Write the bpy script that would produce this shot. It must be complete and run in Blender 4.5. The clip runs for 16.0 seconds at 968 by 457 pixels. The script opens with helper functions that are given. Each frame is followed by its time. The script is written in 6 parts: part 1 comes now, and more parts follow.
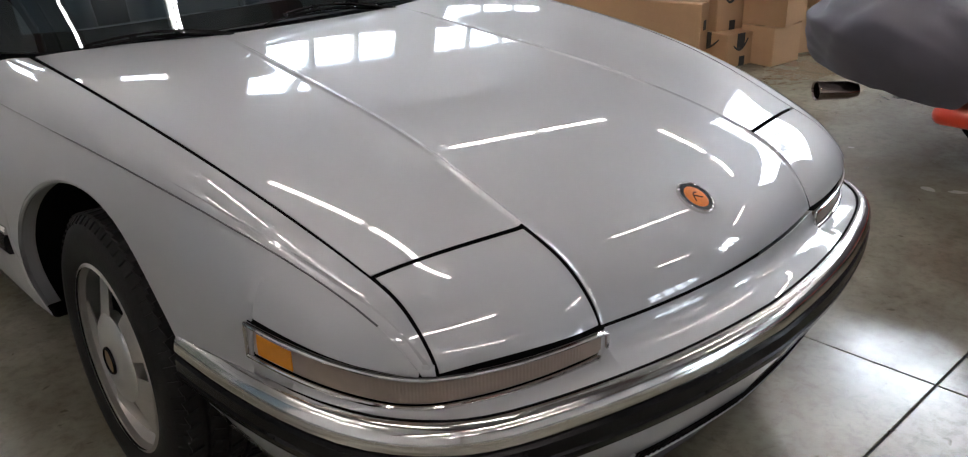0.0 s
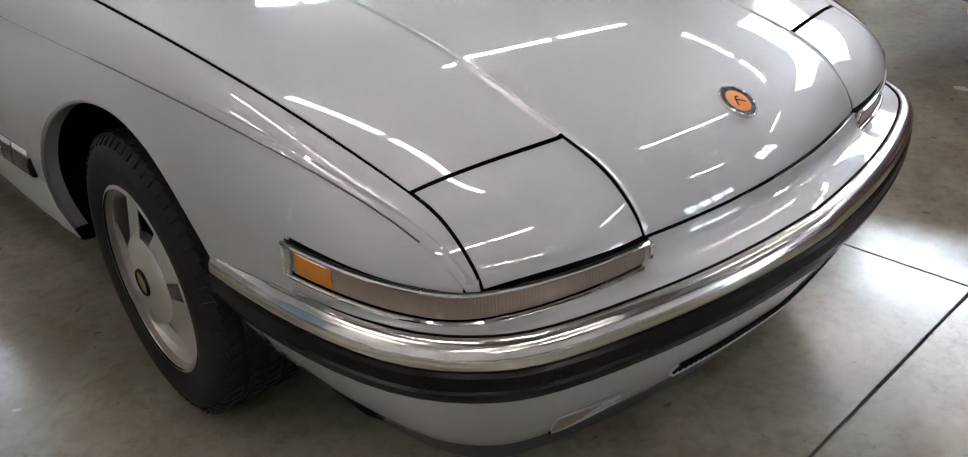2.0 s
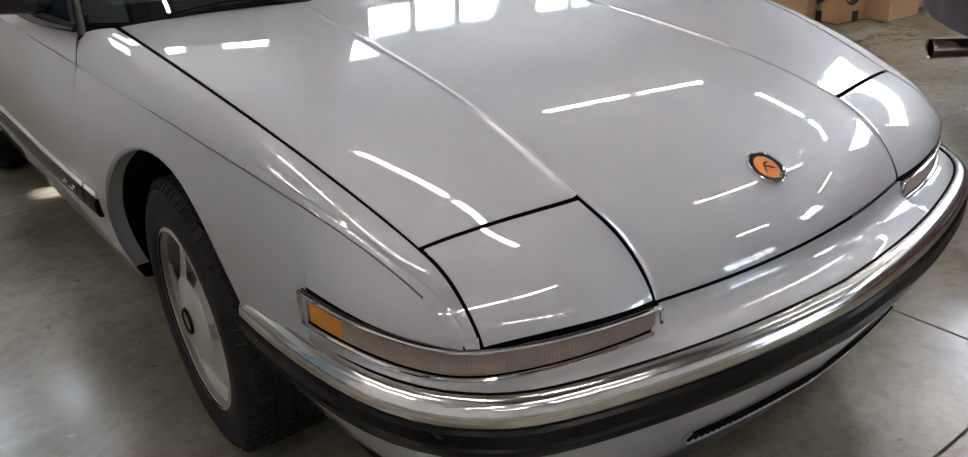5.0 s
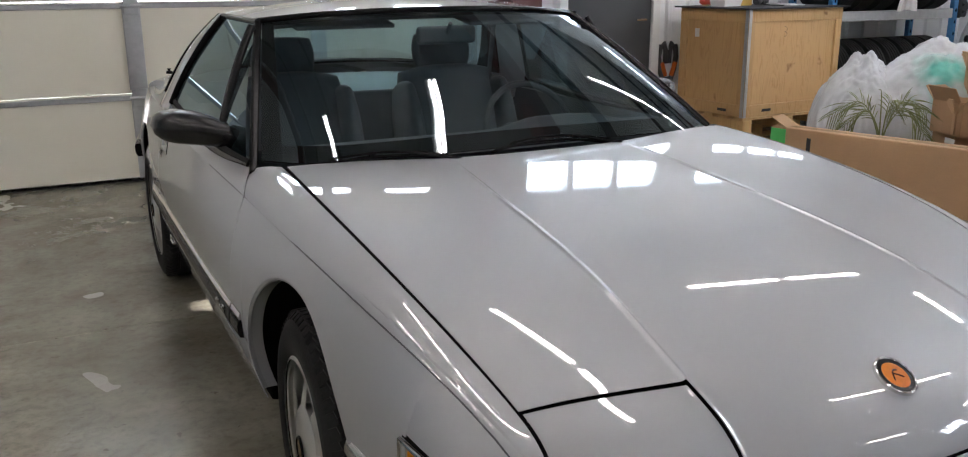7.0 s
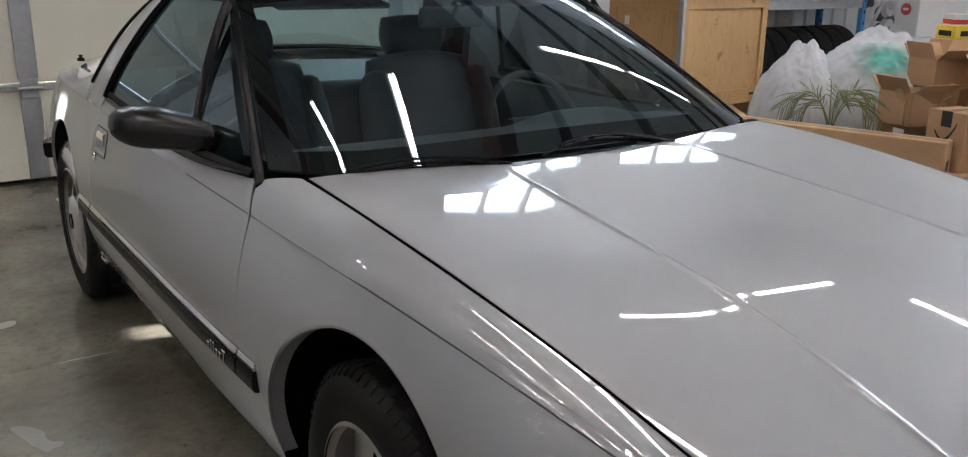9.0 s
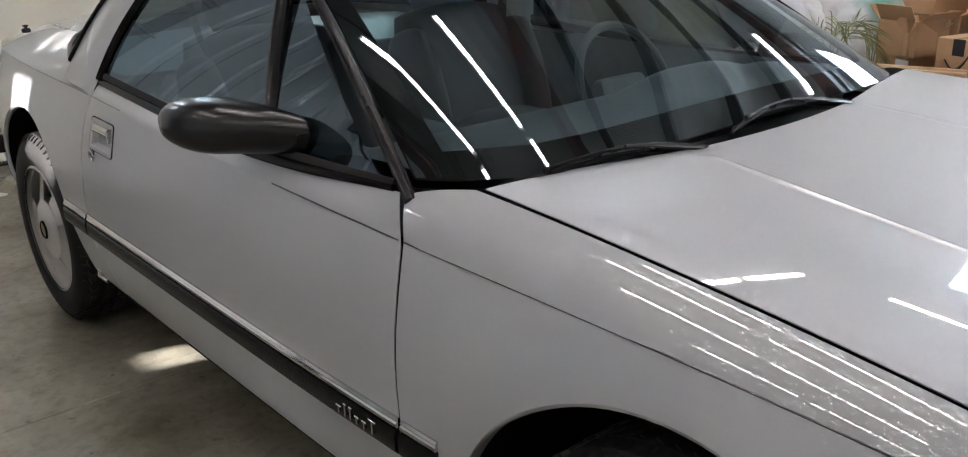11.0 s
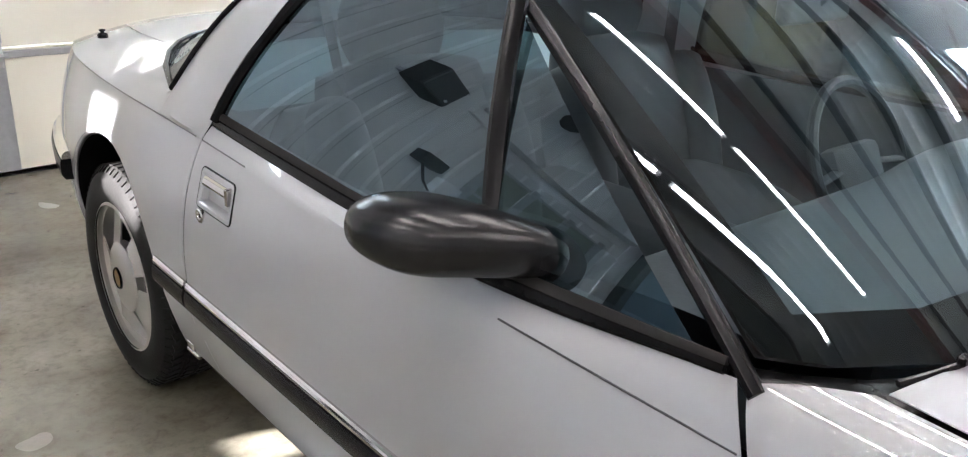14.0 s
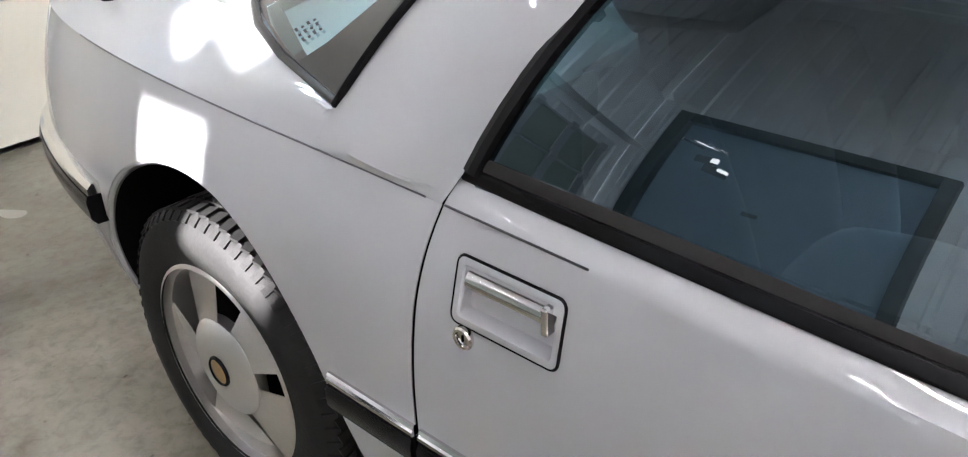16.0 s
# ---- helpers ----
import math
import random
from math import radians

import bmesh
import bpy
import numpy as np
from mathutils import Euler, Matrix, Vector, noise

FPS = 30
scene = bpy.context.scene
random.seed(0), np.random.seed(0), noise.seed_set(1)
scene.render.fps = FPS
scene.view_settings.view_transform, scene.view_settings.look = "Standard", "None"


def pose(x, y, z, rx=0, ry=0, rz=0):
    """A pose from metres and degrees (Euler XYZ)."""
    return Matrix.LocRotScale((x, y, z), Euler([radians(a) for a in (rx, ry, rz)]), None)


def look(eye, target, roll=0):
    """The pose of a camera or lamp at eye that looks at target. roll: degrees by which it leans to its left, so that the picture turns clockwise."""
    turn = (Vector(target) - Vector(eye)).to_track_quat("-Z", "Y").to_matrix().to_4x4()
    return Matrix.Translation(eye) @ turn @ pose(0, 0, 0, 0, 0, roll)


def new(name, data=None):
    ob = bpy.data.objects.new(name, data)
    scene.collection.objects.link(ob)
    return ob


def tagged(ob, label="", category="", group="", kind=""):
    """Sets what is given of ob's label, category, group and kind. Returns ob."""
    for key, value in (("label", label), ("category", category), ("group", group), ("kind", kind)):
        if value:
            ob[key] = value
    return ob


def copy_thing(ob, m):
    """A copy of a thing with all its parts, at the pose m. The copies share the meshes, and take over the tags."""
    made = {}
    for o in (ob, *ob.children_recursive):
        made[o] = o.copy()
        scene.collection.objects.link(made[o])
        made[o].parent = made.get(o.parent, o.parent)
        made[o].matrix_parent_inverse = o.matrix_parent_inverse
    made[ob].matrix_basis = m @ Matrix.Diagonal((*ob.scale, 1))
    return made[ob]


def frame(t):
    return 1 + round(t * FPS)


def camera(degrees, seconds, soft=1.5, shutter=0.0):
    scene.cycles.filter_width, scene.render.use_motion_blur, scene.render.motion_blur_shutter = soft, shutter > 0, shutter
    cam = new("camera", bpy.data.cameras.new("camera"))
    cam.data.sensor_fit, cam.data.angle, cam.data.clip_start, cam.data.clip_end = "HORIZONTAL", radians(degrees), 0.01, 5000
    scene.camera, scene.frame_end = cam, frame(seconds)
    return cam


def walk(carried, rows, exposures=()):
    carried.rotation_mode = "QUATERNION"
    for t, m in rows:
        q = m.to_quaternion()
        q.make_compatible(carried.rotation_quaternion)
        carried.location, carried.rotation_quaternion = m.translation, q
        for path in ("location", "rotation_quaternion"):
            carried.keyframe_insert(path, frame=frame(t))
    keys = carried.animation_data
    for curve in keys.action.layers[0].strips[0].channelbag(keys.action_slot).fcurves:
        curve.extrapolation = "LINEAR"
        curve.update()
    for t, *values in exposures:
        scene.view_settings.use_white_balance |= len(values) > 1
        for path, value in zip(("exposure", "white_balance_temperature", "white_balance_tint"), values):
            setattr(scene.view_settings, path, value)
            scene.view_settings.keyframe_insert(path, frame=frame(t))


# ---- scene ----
cam = camera(56.5, 16.0, soft=1.1)
PATH = [
    (0, (-1.424, -1.741, 1.304), (-0.149, -0.413, 0.523), -1.2),
    (0.5, (-1.423, -1.72, 1.296), (-0.185, -0.408, 0.432), -1.8),
    (1, (-1.419, -1.707, 1.291), (-0.205, -0.4, 0.387), -2.5),
    (1.5, (-1.424, -1.696, 1.287), (-0.215, -0.403, 0.356), -2.8),
    (2, (-1.432, -1.682, 1.287), (-0.237, -0.393, 0.333), -3.0),
    (2.5, (-1.431, -1.686, 1.288), (-0.228, -0.411, 0.326), -2.8),
    (3, (-1.424, -1.697, 1.29), (-0.216, -0.426, 0.327), -2.6),
    (5.5, (-1.296, -1.811, 1.313), (-0.307, -0.267, 0.515), -1.8),
    (5.7, (-1.281, -1.818, 1.311), (-0.323, -0.242, 0.537), -0.6),
    (6, (-1.276, -1.815, 1.32), (-0.366, -0.186, 0.602), -0.7),
    (6.5, (-1.293, -1.842, 1.338), (-0.421, -0.13, 0.784), -0.8),
    (7, (-1.295, -1.836, 1.347), (-0.44, -0.109, 0.813), -0.4),
    (7.5, (-1.333, -1.779, 1.347), (-0.469, -0.053, 0.824), 0.1),
    (8, (-1.419, -1.609, 1.345), (-0.432, 0.052, 0.832), 0.9),
    (8.5, (-1.477, -1.433, 1.32), (-0.393, 0.166, 0.804), 1.0),
    (8.7, (-1.461, -1.367, 1.313), (-0.387, 0.232, 0.775), 0.7),
    (10.8, (-1.615, -0.633, 1.301), (-0.376, 0.782, 0.621), -1.4),
    (11, (-1.615, -0.556, 1.299), (-0.38, 0.862, 0.619), -1.3),
    (11.5, (-1.682, -0.401, 1.289), (-0.444, 1.009, 0.596), -0.7),
    (12, (-1.786, -0.304, 1.3), (-0.475, 1.033, 0.597), -0.4),
    (12.5, (-1.832, -0.259, 1.307), (-0.551, 1.112, 0.614), -1.0),
    (13, (-1.831, -0.193, 1.321), (-0.559, 1.189, 0.633), -0.8),
    (13.5, (-1.708, -0.054, 1.324), (-0.467, 1.374, 0.677), 1.4),
    (14, (-1.565, 0.107, 1.347), (-0.359, 1.54, 0.646), 1.5),
    (14.5, (-1.567, 0.342, 1.353), (-0.32, 1.709, 0.594), 2.0),
    (15, (-1.576, 0.639, 1.365), (-0.31, 1.938, 0.523), -1.7),
    (15.5, (-1.502, 0.928, 1.352), (-0.257, 2.178, 0.41), -3.8),
    (16, (-1.507, 1.202, 1.328), (-0.231, 2.415, 0.378), -2.5),
]
walk(cam, [(t, look(eye, target, roll)) for t, eye, target, roll in PATH],
     [(0, 0.16, 6420, 17), (2, 0.44, 6420, 17), (3, 0.50, 6420, 17), (5.5, 0.27, 6360, 16), (7.5, 0.17, 6280, 16), (8.6, 0.08, 6280, 16), (10.8, 0.40, 6290, 16), (11.5, 0.67, 6270, 16), (12.5, 0.93, 6240, 17), (13.5, 1.12, 6220, 17), (14.5, 1.55, 6140, 17), (15.4, 1.62, 6110, 17), (16, 1.42, 6080, 17)])
# ---- world and light ----
world = bpy.data.worlds.new("sky")
scene.world = world
world.use_nodes = True
wn = world.node_tree
sky = wn.nodes.new("ShaderNodeTexSky")
sky.sky_type, sky.sun_disc = "NISHITA", False
sky.sun_elevation, sky.sun_rotation = radians(23), radians(286)
wn.links.new(sky.outputs[0], wn.nodes["Background"].inputs[0])
wn.nodes["Background"].inputs[1].default_value = 0.12

SUN_WAY = Vector((0.85, -0.25, -0.38)).normalized()
sun = new("sun", bpy.data.lights.new("sun", "SUN"))
sun.data.energy, sun.data.angle, sun.data.color = 24.0, radians(0.4), (1.0, 0.95, 0.88)
sun.matrix_world = look((-20, 6, 14), Vector((-20, 6, 14)) + SUN_WAY)


# ---- materials ----
def mat(name, color, rough=0.5, metal=0.0, grain=0.0, scale=40.0, stain=0.0, stain_scale=3.0, bump=0.0, coat=0.0, spec=0.5, random_tint=0.0):
    m = bpy.data.materials.new(name)
    m.use_nodes = True
    n, l = m.node_tree.nodes, m.node_tree.links
    b = n["Principled BSDF"]
    b.inputs["Base Color"].default_value = (*color, 1)
    b.inputs["Roughness"].default_value = rough
    b.inputs["Metallic"].default_value = metal
    b.inputs["Coat Weight"].default_value = coat
    b.inputs["Coat Roughness"].default_value = 0.02
    b.inputs["Coat IOR"].default_value = 1.75
    b.inputs["Specular IOR Level"].default_value = spec
    if grain or stain or bump or random_tint:
        co = n.new("ShaderNodeTexCoord")
        fine, wide = n.new("ShaderNodeTexNoise"), n.new("ShaderNodeTexNoise")
        fine.inputs["Scale"].default_value, wide.inputs["Scale"].default_value = scale, stain_scale
        fine.inputs["Detail"].default_value, wide.inputs["Detail"].default_value = 5, 6
        wide.inputs["Roughness"].default_value = 0.65
        l.new(co.outputs["Object"], fine.inputs[0])
        l.new(co.outputs["Object"], wide.inputs[0])
        hsv = n.new("ShaderNodeHueSaturation")
        hsv.inputs["Color"].default_value = (*color, 1)
        total = n.new("ShaderNodeMath")
        total.operation = "MULTIPLY_ADD"
        l.new(fine.outputs[0], total.inputs[0])
        total.inputs[1].default_value = 2 * grain
        second = n.new("ShaderNodeMath")
        second.operation = "MULTIPLY_ADD"
        l.new(wide.outputs[0], second.inputs[0])
        second.inputs[1].default_value = 2 * stain
        second.inputs[2].default_value = 1 - grain - stain
        l.new(second.outputs[0], total.inputs[2])
        last = total
        if random_tint:
            info, third = n.new("ShaderNodeObjectInfo"), n.new("ShaderNodeMath")
            third.operation = "MULTIPLY_ADD"
            l.new(info.outputs["Random"], third.inputs[0])
            third.inputs[1].default_value = random_tint
            l.new(total.outputs[0], third.inputs[2])
            last = third
        l.new(last.outputs[0], hsv.inputs["Value"])
        l.new(hsv.outputs[0], b.inputs["Base Color"])
        if bump:
            bp = n.new("ShaderNodeBump")
            bp.inputs["Strength"].default_value = bump
            bp.inputs["Distance"].default_value = 0.004
            l.new(fine.outputs[0], bp.inputs["Height"])
            l.new(bp.outputs[0], b.inputs["Normal"])
    return m


def glass_mat(name, tint, rough=0.0, face=0.075, sheen=(0.78, 0.85, 0.88)):
    """A thin pane: tinted and clear, with a mirror gloss that grows from face-on (face) to grazing."""
    m = bpy.data.materials.new(name)
    m.use_nodes = True
    n, l = m.node_tree.nodes, m.node_tree.links
    n.remove(n["Principled BSDF"])
    clear, gloss, mix, fr = (n.new("ShaderNode" + k) for k in ("BsdfTransparent", "BsdfGlossy", "MixShader", "LayerWeight"))
    edge, total = n.new("ShaderNodeMath"), n.new("ShaderNodeMath")
    edge.operation, total.operation = "POWER", "MULTIPLY_ADD"
    edge.inputs[1].default_value = 5.0
    total.inputs[1].default_value, total.inputs[2].default_value = 1 - face, face
    l.new(fr.outputs["Facing"], edge.inputs[0])
    l.new(edge.outputs[0], total.inputs[0])
    clear.inputs[0].default_value = (*tint, 1)
    gloss.inputs["Roughness"].default_value = rough
    gloss.inputs["Color"].default_value = (*sheen, 1)
    fr.inputs[0].default_value = 0.5
    l.new(total.outputs[0], mix.inputs[0])
    l.new(clear.outputs[0], mix.inputs[1])
    l.new(gloss.outputs[0], mix.inputs[2])
    l.new(mix.outputs[0], n["Material Output"].inputs[0])
    return m


def glow_mat(name, color, strength):
    m = bpy.data.materials.new(name)
    m.use_nodes = True
    b = m.node_tree.nodes["Principled BSDF"]
    b.inputs["Base Color"].default_value = (*color, 1)
    b.inputs["Emission Color"].default_value = (*color, 1)
    b.inputs["Emission Strength"].default_value = strength
    return m


def concrete():
    """Trowelled grey-brown concrete: broad stains, cloudy patches, fine speckle and worn gloss."""
    m = bpy.data.materials.new("polished_concrete")
    m.use_nodes = True
    n, l = m.node_tree.nodes, m.node_tree.links
    b = n["Principled BSDF"]
    b.inputs["Specular IOR Level"].default_value = 0.85
    co = n.new("ShaderNodeNewGeometry")

    def tex(scale, detail, rough, shift):
        mp, t = n.new("ShaderNodeMapping"), n.new("ShaderNodeTexNoise")
        mp.inputs["Location"].default_value = (shift, shift * 0.7, 0)
        l.new(co.outputs["Position"], mp.inputs[0])
        l.new(mp.outputs[0], t.inputs[0])
        t.inputs["Scale"].default_value, t.inputs["Detail"].default_value, t.inputs["Roughness"].default_value = scale, detail, rough
        t.inputs["Distortion"].default_value = 0.4
        return t

    def ramp(src, stops):
        r = n.new("ShaderNodeValToRGB")
        while len(r.color_ramp.elements) < len(stops):
            r.color_ramp.elements.new(0.5)
        for e, (p, c) in zip(r.color_ramp.elements, stops):
            e.position, e.color = p, (*c, 1)
        l.new(src.outputs[0], r.inputs[0])
        return r
    cloud = ramp(tex(1.5, 8, 0.62, 3), ((0.32, (0.110, 0.102, 0.072)), (0.50, (0.196, 0.184, 0.140)), (0.68, (0.290, 0.276, 0.222))))
    fine = ramp(tex(26, 8, 0.7, 11), ((0.28, (0.68, 0.68, 0.66)), (0.52, (1, 1, 1)), (0.75, (1.10, 1.10, 1.10))))
    spots = ramp(tex(5.5, 3, 0.5, 29), ((0.0, (1, 1, 1)), (0.60, (1, 1, 1)), (0.80, (0.74, 0.72, 0.68)), (1.0, (0.5, 0.48, 0.44))))
    specks = ramp(tex(19, 2.5, 0.6, 83), ((0.0, (1, 1, 1)), (0.685, (1, 1, 1)), (0.735, (0.55, 0.54, 0.50)), (1.0, (0.4, 0.39, 0.36))))
    m1, m2, m3 = n.new("ShaderNodeMix"), n.new("ShaderNodeMix"), n.new("ShaderNodeMix")
    for mx in (m1, m2, m3):
        mx.data_type, mx.blend_type = "RGBA", "MULTIPLY"
        mx.inputs[0].default_value = 1.0
    l.new(cloud.outputs[0], m1.inputs[6])
    l.new(fine.outputs[0], m1.inputs[7])
    l.new(m1.outputs[2], m2.inputs[6])
    l.new(spots.outputs[0], m2.inputs[7])
    l.new(m2.outputs[2], m3.inputs[6])
    l.new(specks.outputs[0], m3.inputs[7])
    l.new(m3.outputs[2], b.inputs["Base Color"])
    gl = ramp(tex(2.3, 3, 0.5, 47), ((0.2, (0.13, 0.13, 0.13)), (0.8, (0.30, 0.30, 0.30))))
    l.new(gl.outputs[0], b.inputs["Roughness"])
    bp = n.new("ShaderNodeBump")
    bp.inputs["Strength"].default_value, bp.inputs["Distance"].default_value = 0.06, 0.003
    l.new(tex(9, 6, 0.6, 61).outputs[0], bp.inputs["Height"])
    l.new(bp.outputs[0], b.inputs["Normal"])
    return m


def wood(name, light, dark):
    """Rotary-cut plywood: stretched grain with cathedral swirls, scattered knots, pieces a little unlike."""
    m = bpy.data.materials.new(name)
    m.use_nodes = True
    n, l = m.node_tree.nodes, m.node_tree.links
    b = n["Principled BSDF"]
    b.inputs["Roughness"].default_value = 0.6
    co, mp, mp2 = n.new("ShaderNodeTexCoord"), n.new("ShaderNodeMapping"), n.new("ShaderNodeMapping")
    mp.inputs["Scale"].default_value, mp2.inputs["Scale"].default_value = (7, 7, 0.9), (60, 60, 5)
    for q in (mp, mp2):
        l.new(co.outputs["Object"], q.inputs[0])
    broad, fine, knot, cloud = (n.new("ShaderNodeTexNoise") for _ in range(4))
    for t, sc, dt, ds in ((broad, 1.0, 3, 1.6), (fine, 1.0, 4, 0.3), (knot, 6.5, 2, 0.2), (cloud, 1.6, 3, 0.5)):
        t.inputs["Scale"].default_value, t.inputs["Detail"].default_value, t.inputs["Distortion"].default_value = sc, dt, ds
    l.new(mp.outputs[0], broad.inputs[0])
    l.new(mp2.outputs[0], fine.inputs[0])
    l.new(co.outputs["Object"], knot.inputs[0])
    l.new(co.outputs["Object"], cloud.inputs[0])
    ring = n.new("ShaderNodeMath")
    ring.operation = "PINGPONG"
    l.new(broad.outputs[0], ring.inputs[0])
    ring.inputs[1].default_value = 0.06
    total, spread = n.new("ShaderNodeMath"), n.new("ShaderNodeMath")
    for q, v in ((total, 5.0), (spread, 0.55)):
        q.operation = "MULTIPLY_ADD"
        q.inputs[1].default_value = v
    l.new(ring.outputs[0], total.inputs[0])
    l.new(fine.outputs[0], spread.inputs[0])
    spread.inputs[2].default_value = -0.05
    l.new(spread.outputs[0], total.inputs[2])
    ramp = n.new("ShaderNodeValToRGB")
    ramp.color_ramp.elements[0].position, ramp.color_ramp.elements[0].color = 0.12, (*dark, 1)
    ramp.color_ramp.elements[1].position, ramp.color_ramp.elements[1].color = 0.36, (*light, 1)
    l.new(total.outputs[0], ramp.inputs[0])
    spots = n.new("ShaderNodeValToRGB")
    spots.color_ramp.elements[0].position, spots.color_ramp.elements[0].color = 0.70, (1, 1, 1, 1)
    spots.color_ramp.elements[1].position, spots.color_ramp.elements[1].color = 0.76, (0.45, 0.36, 0.28, 1)
    l.new(knot.outputs[0], spots.inputs[0])
    mix = n.new("ShaderNodeMix")
    mix.data_type, mix.blend_type = "RGBA", "MULTIPLY"
    mix.inputs[0].default_value = 1.0
    l.new(ramp.outputs[0], mix.inputs[6])
    l.new(spots.outputs[0], mix.inputs[7])
    hsv, info, val = n.new("ShaderNodeHueSaturation"), n.new("ShaderNodeObjectInfo"), n.new("ShaderNodeMath")
    val.operation = "MULTIPLY_ADD"
    l.new(info.outputs["Random"], val.inputs[0])
    val.inputs[1].default_value, val.inputs[2].default_value = 0.22, 0.86
    l.new(val.outputs[0], hsv.inputs["Value"])
    l.new(mix.outputs[2], hsv.inputs["Color"])
    l.new(hsv.outputs[0], b.inputs["Base Color"])
    bp = n.new("ShaderNodeBump")
    bp.inputs["Strength"].default_value, bp.inputs["Distance"].default_value = 0.15, 0.002
    l.new(fine.outputs[0], bp.inputs["Height"])
    l.new(bp.outputs[0], b.inputs["Normal"])
    return m


def film(name, color, inner=None, at=(0, 0, 0)):
    """Thin milky plastic film, glossy and partly see-through, with coloured stuff pressed against it at one place."""
    m = mat(name, color, 0.22, grain=0.05, scale=50, stain=0.14, stain_scale=6, bump=0.10)
    n, l = m.node_tree.nodes, m.node_tree.links
    b = n["Principled BSDF"]
    b.inputs["Alpha"].default_value = 0.86
    b.inputs["Transmission Weight"].default_value = 0.15
    if inner:
        source = b.inputs["Base Color"].links[0].from_socket
        co, far, ramp, mix = n.new("ShaderNodeTexCoord"), n.new("ShaderNodeVectorMath"), n.new("ShaderNodeValToRGB"), n.new("ShaderNodeMix")
        wob, add = n.new("ShaderNodeTexNoise"), n.new("ShaderNodeMath")
        far.operation, add.operation = "DISTANCE", "MULTIPLY_ADD"
        far.inputs[1].default_value = at
        wob.inputs["Scale"].default_value = 7
        l.new(co.outputs["Object"], far.inputs[0])
        l.new(co.outputs["Object"], wob.inputs[0])
        l.new(wob.outputs[0], add.inputs[0])
        add.inputs[1].default_value = 0.25
        l.new(far.outputs["Value"], add.inputs[2])
        ramp.color_ramp.elements[0].position, ramp.color_ramp.elements[0].color = 0.22, (1, 1, 1, 1)
        ramp.color_ramp.elements[1].position, ramp.color_ramp.elements[1].color = 0.40, (0, 0, 0, 1)
        l.new(add.outputs[0], ramp.inputs[0])
        mix.data_type = "RGBA"
        l.new(ramp.outputs[0], mix.inputs[0])
        l.new(source, mix.inputs[6])
        mix.inputs[7].default_value = (*inner, 1)
        l.new(mix.outputs[2], b.inputs["Base Color"])
    return m


PAINT = mat("silver_paint", (0.375, 0.383, 0.395), 0.52, 0.20, grain=0.05, scale=1400, stain=0.03, stain_scale=2.2, coat=1.0)
CHROME = mat("chrome", (0.80, 0.79, 0.77), 0.13, 1.0, grain=0.02, scale=60)
BLACK_TRIM = mat("black_trim", (0.006, 0.006, 0.0065), 0.24, grain=0.2, scale=80, stain=0.15, stain_scale=9, bump=0.03, spec=0.16)
RUBBER = mat("tyre_rubber", (0.016, 0.016, 0.0155), 0.62, grain=0.25, scale=120, stain=0.3, stain_scale=9, bump=0.2, spec=0.13)
EXHAUST = mat("heat_tinted_steel", (0.30, 0.24, 0.22), 0.22, 1.0, grain=0.12, scale=40, stain=0.25, stain_scale=12)
POLISHED = mat("polished_chrome", (0.72, 0.71, 0.70), 0.07, 1.0, grain=0.04, scale=80)
FELT = mat("window_felt", (0.016, 0.0152, 0.0145), 0.85, grain=0.2, scale=200, stain=0.2, stain_scale=10, spec=0.2)
GLOSS_BLACK = mat("gloss_black", (0.008, 0.008, 0.0085), 0.24, grain=0.15, scale=60, stain=0.2, stain_scale=14, spec=0.45)
# near-black: stands in for shade in gaps, wells and slots; also windscreen frit
DARK = mat("shade_and_frit_black", (0.004, 0.004, 0.004), 0.9, spec=0.04)
BRIGHT = mat("bright_metal", (0.78, 0.78, 0.77), 0.30, 0.95, grain=0.04, scale=60)
ALLOY = mat("wheel_alloy", (0.60, 0.58, 0.55), 0.33, 0.85, grain=0.08, scale=200, stain=0.1, stain_scale=12)
GLASS = glass_mat("car_glass", (0.66, 0.80, 0.83), face=0.155)
SIDE_GLASS = glass_mat("side_glass", (0.10, 0.155, 0.170), face=0.18, sheen=(0.62, 0.76, 0.83))
CLEAR = glass_mat("window_glass", (0.95, 0.97, 0.97), face=0.04)
INTERIOR = mat("blue_grey_leather", (0.050, 0.065, 0.073), 0.55, stain=0.2, stain_scale=5)
DASH = mat("dash_vinyl", (0.034, 0.045, 0.050), 0.55, grain=0.2, scale=120, bump=0.1)
AMBER = mat("amber_lens", (0.60, 0.22, 0.015), 0.12, grain=0.1, scale=90, coat=0.6)
LENS = mat("lamp_lens", (0.215, 0.172, 0.140), 0.40, grain=0.15, scale=30, stain=0.30, stain_scale=8, coat=0.20)
LAMP_BACK = mat("lamp_reflector", (0.45, 0.43, 0.40), 0.3, 0.7)
CAP_GOLD = mat("cap_gold", (0.42, 0.24, 0.07), 0.35, 0.7, grain=0.2, scale=150, coat=0.5)
HUB = mat("machined_hub", (0.74, 0.73, 0.71), 0.28, 0.95, grain=0.06, scale=300)
EMBLEM = mat("emblem_orange", (0.56, 0.15, 0.010), 0.45, 0.0, grain=0.1, scale=200, stain=0.3, stain_scale=60, spec=0.2)
PINSTRIPE = mat("dark_stripe", (0.05, 0.05, 0.055), 0.4)
CONCRETE = concrete()
JOINT = mat("joint_dark", (0.03, 0.03, 0.03), 0.9)
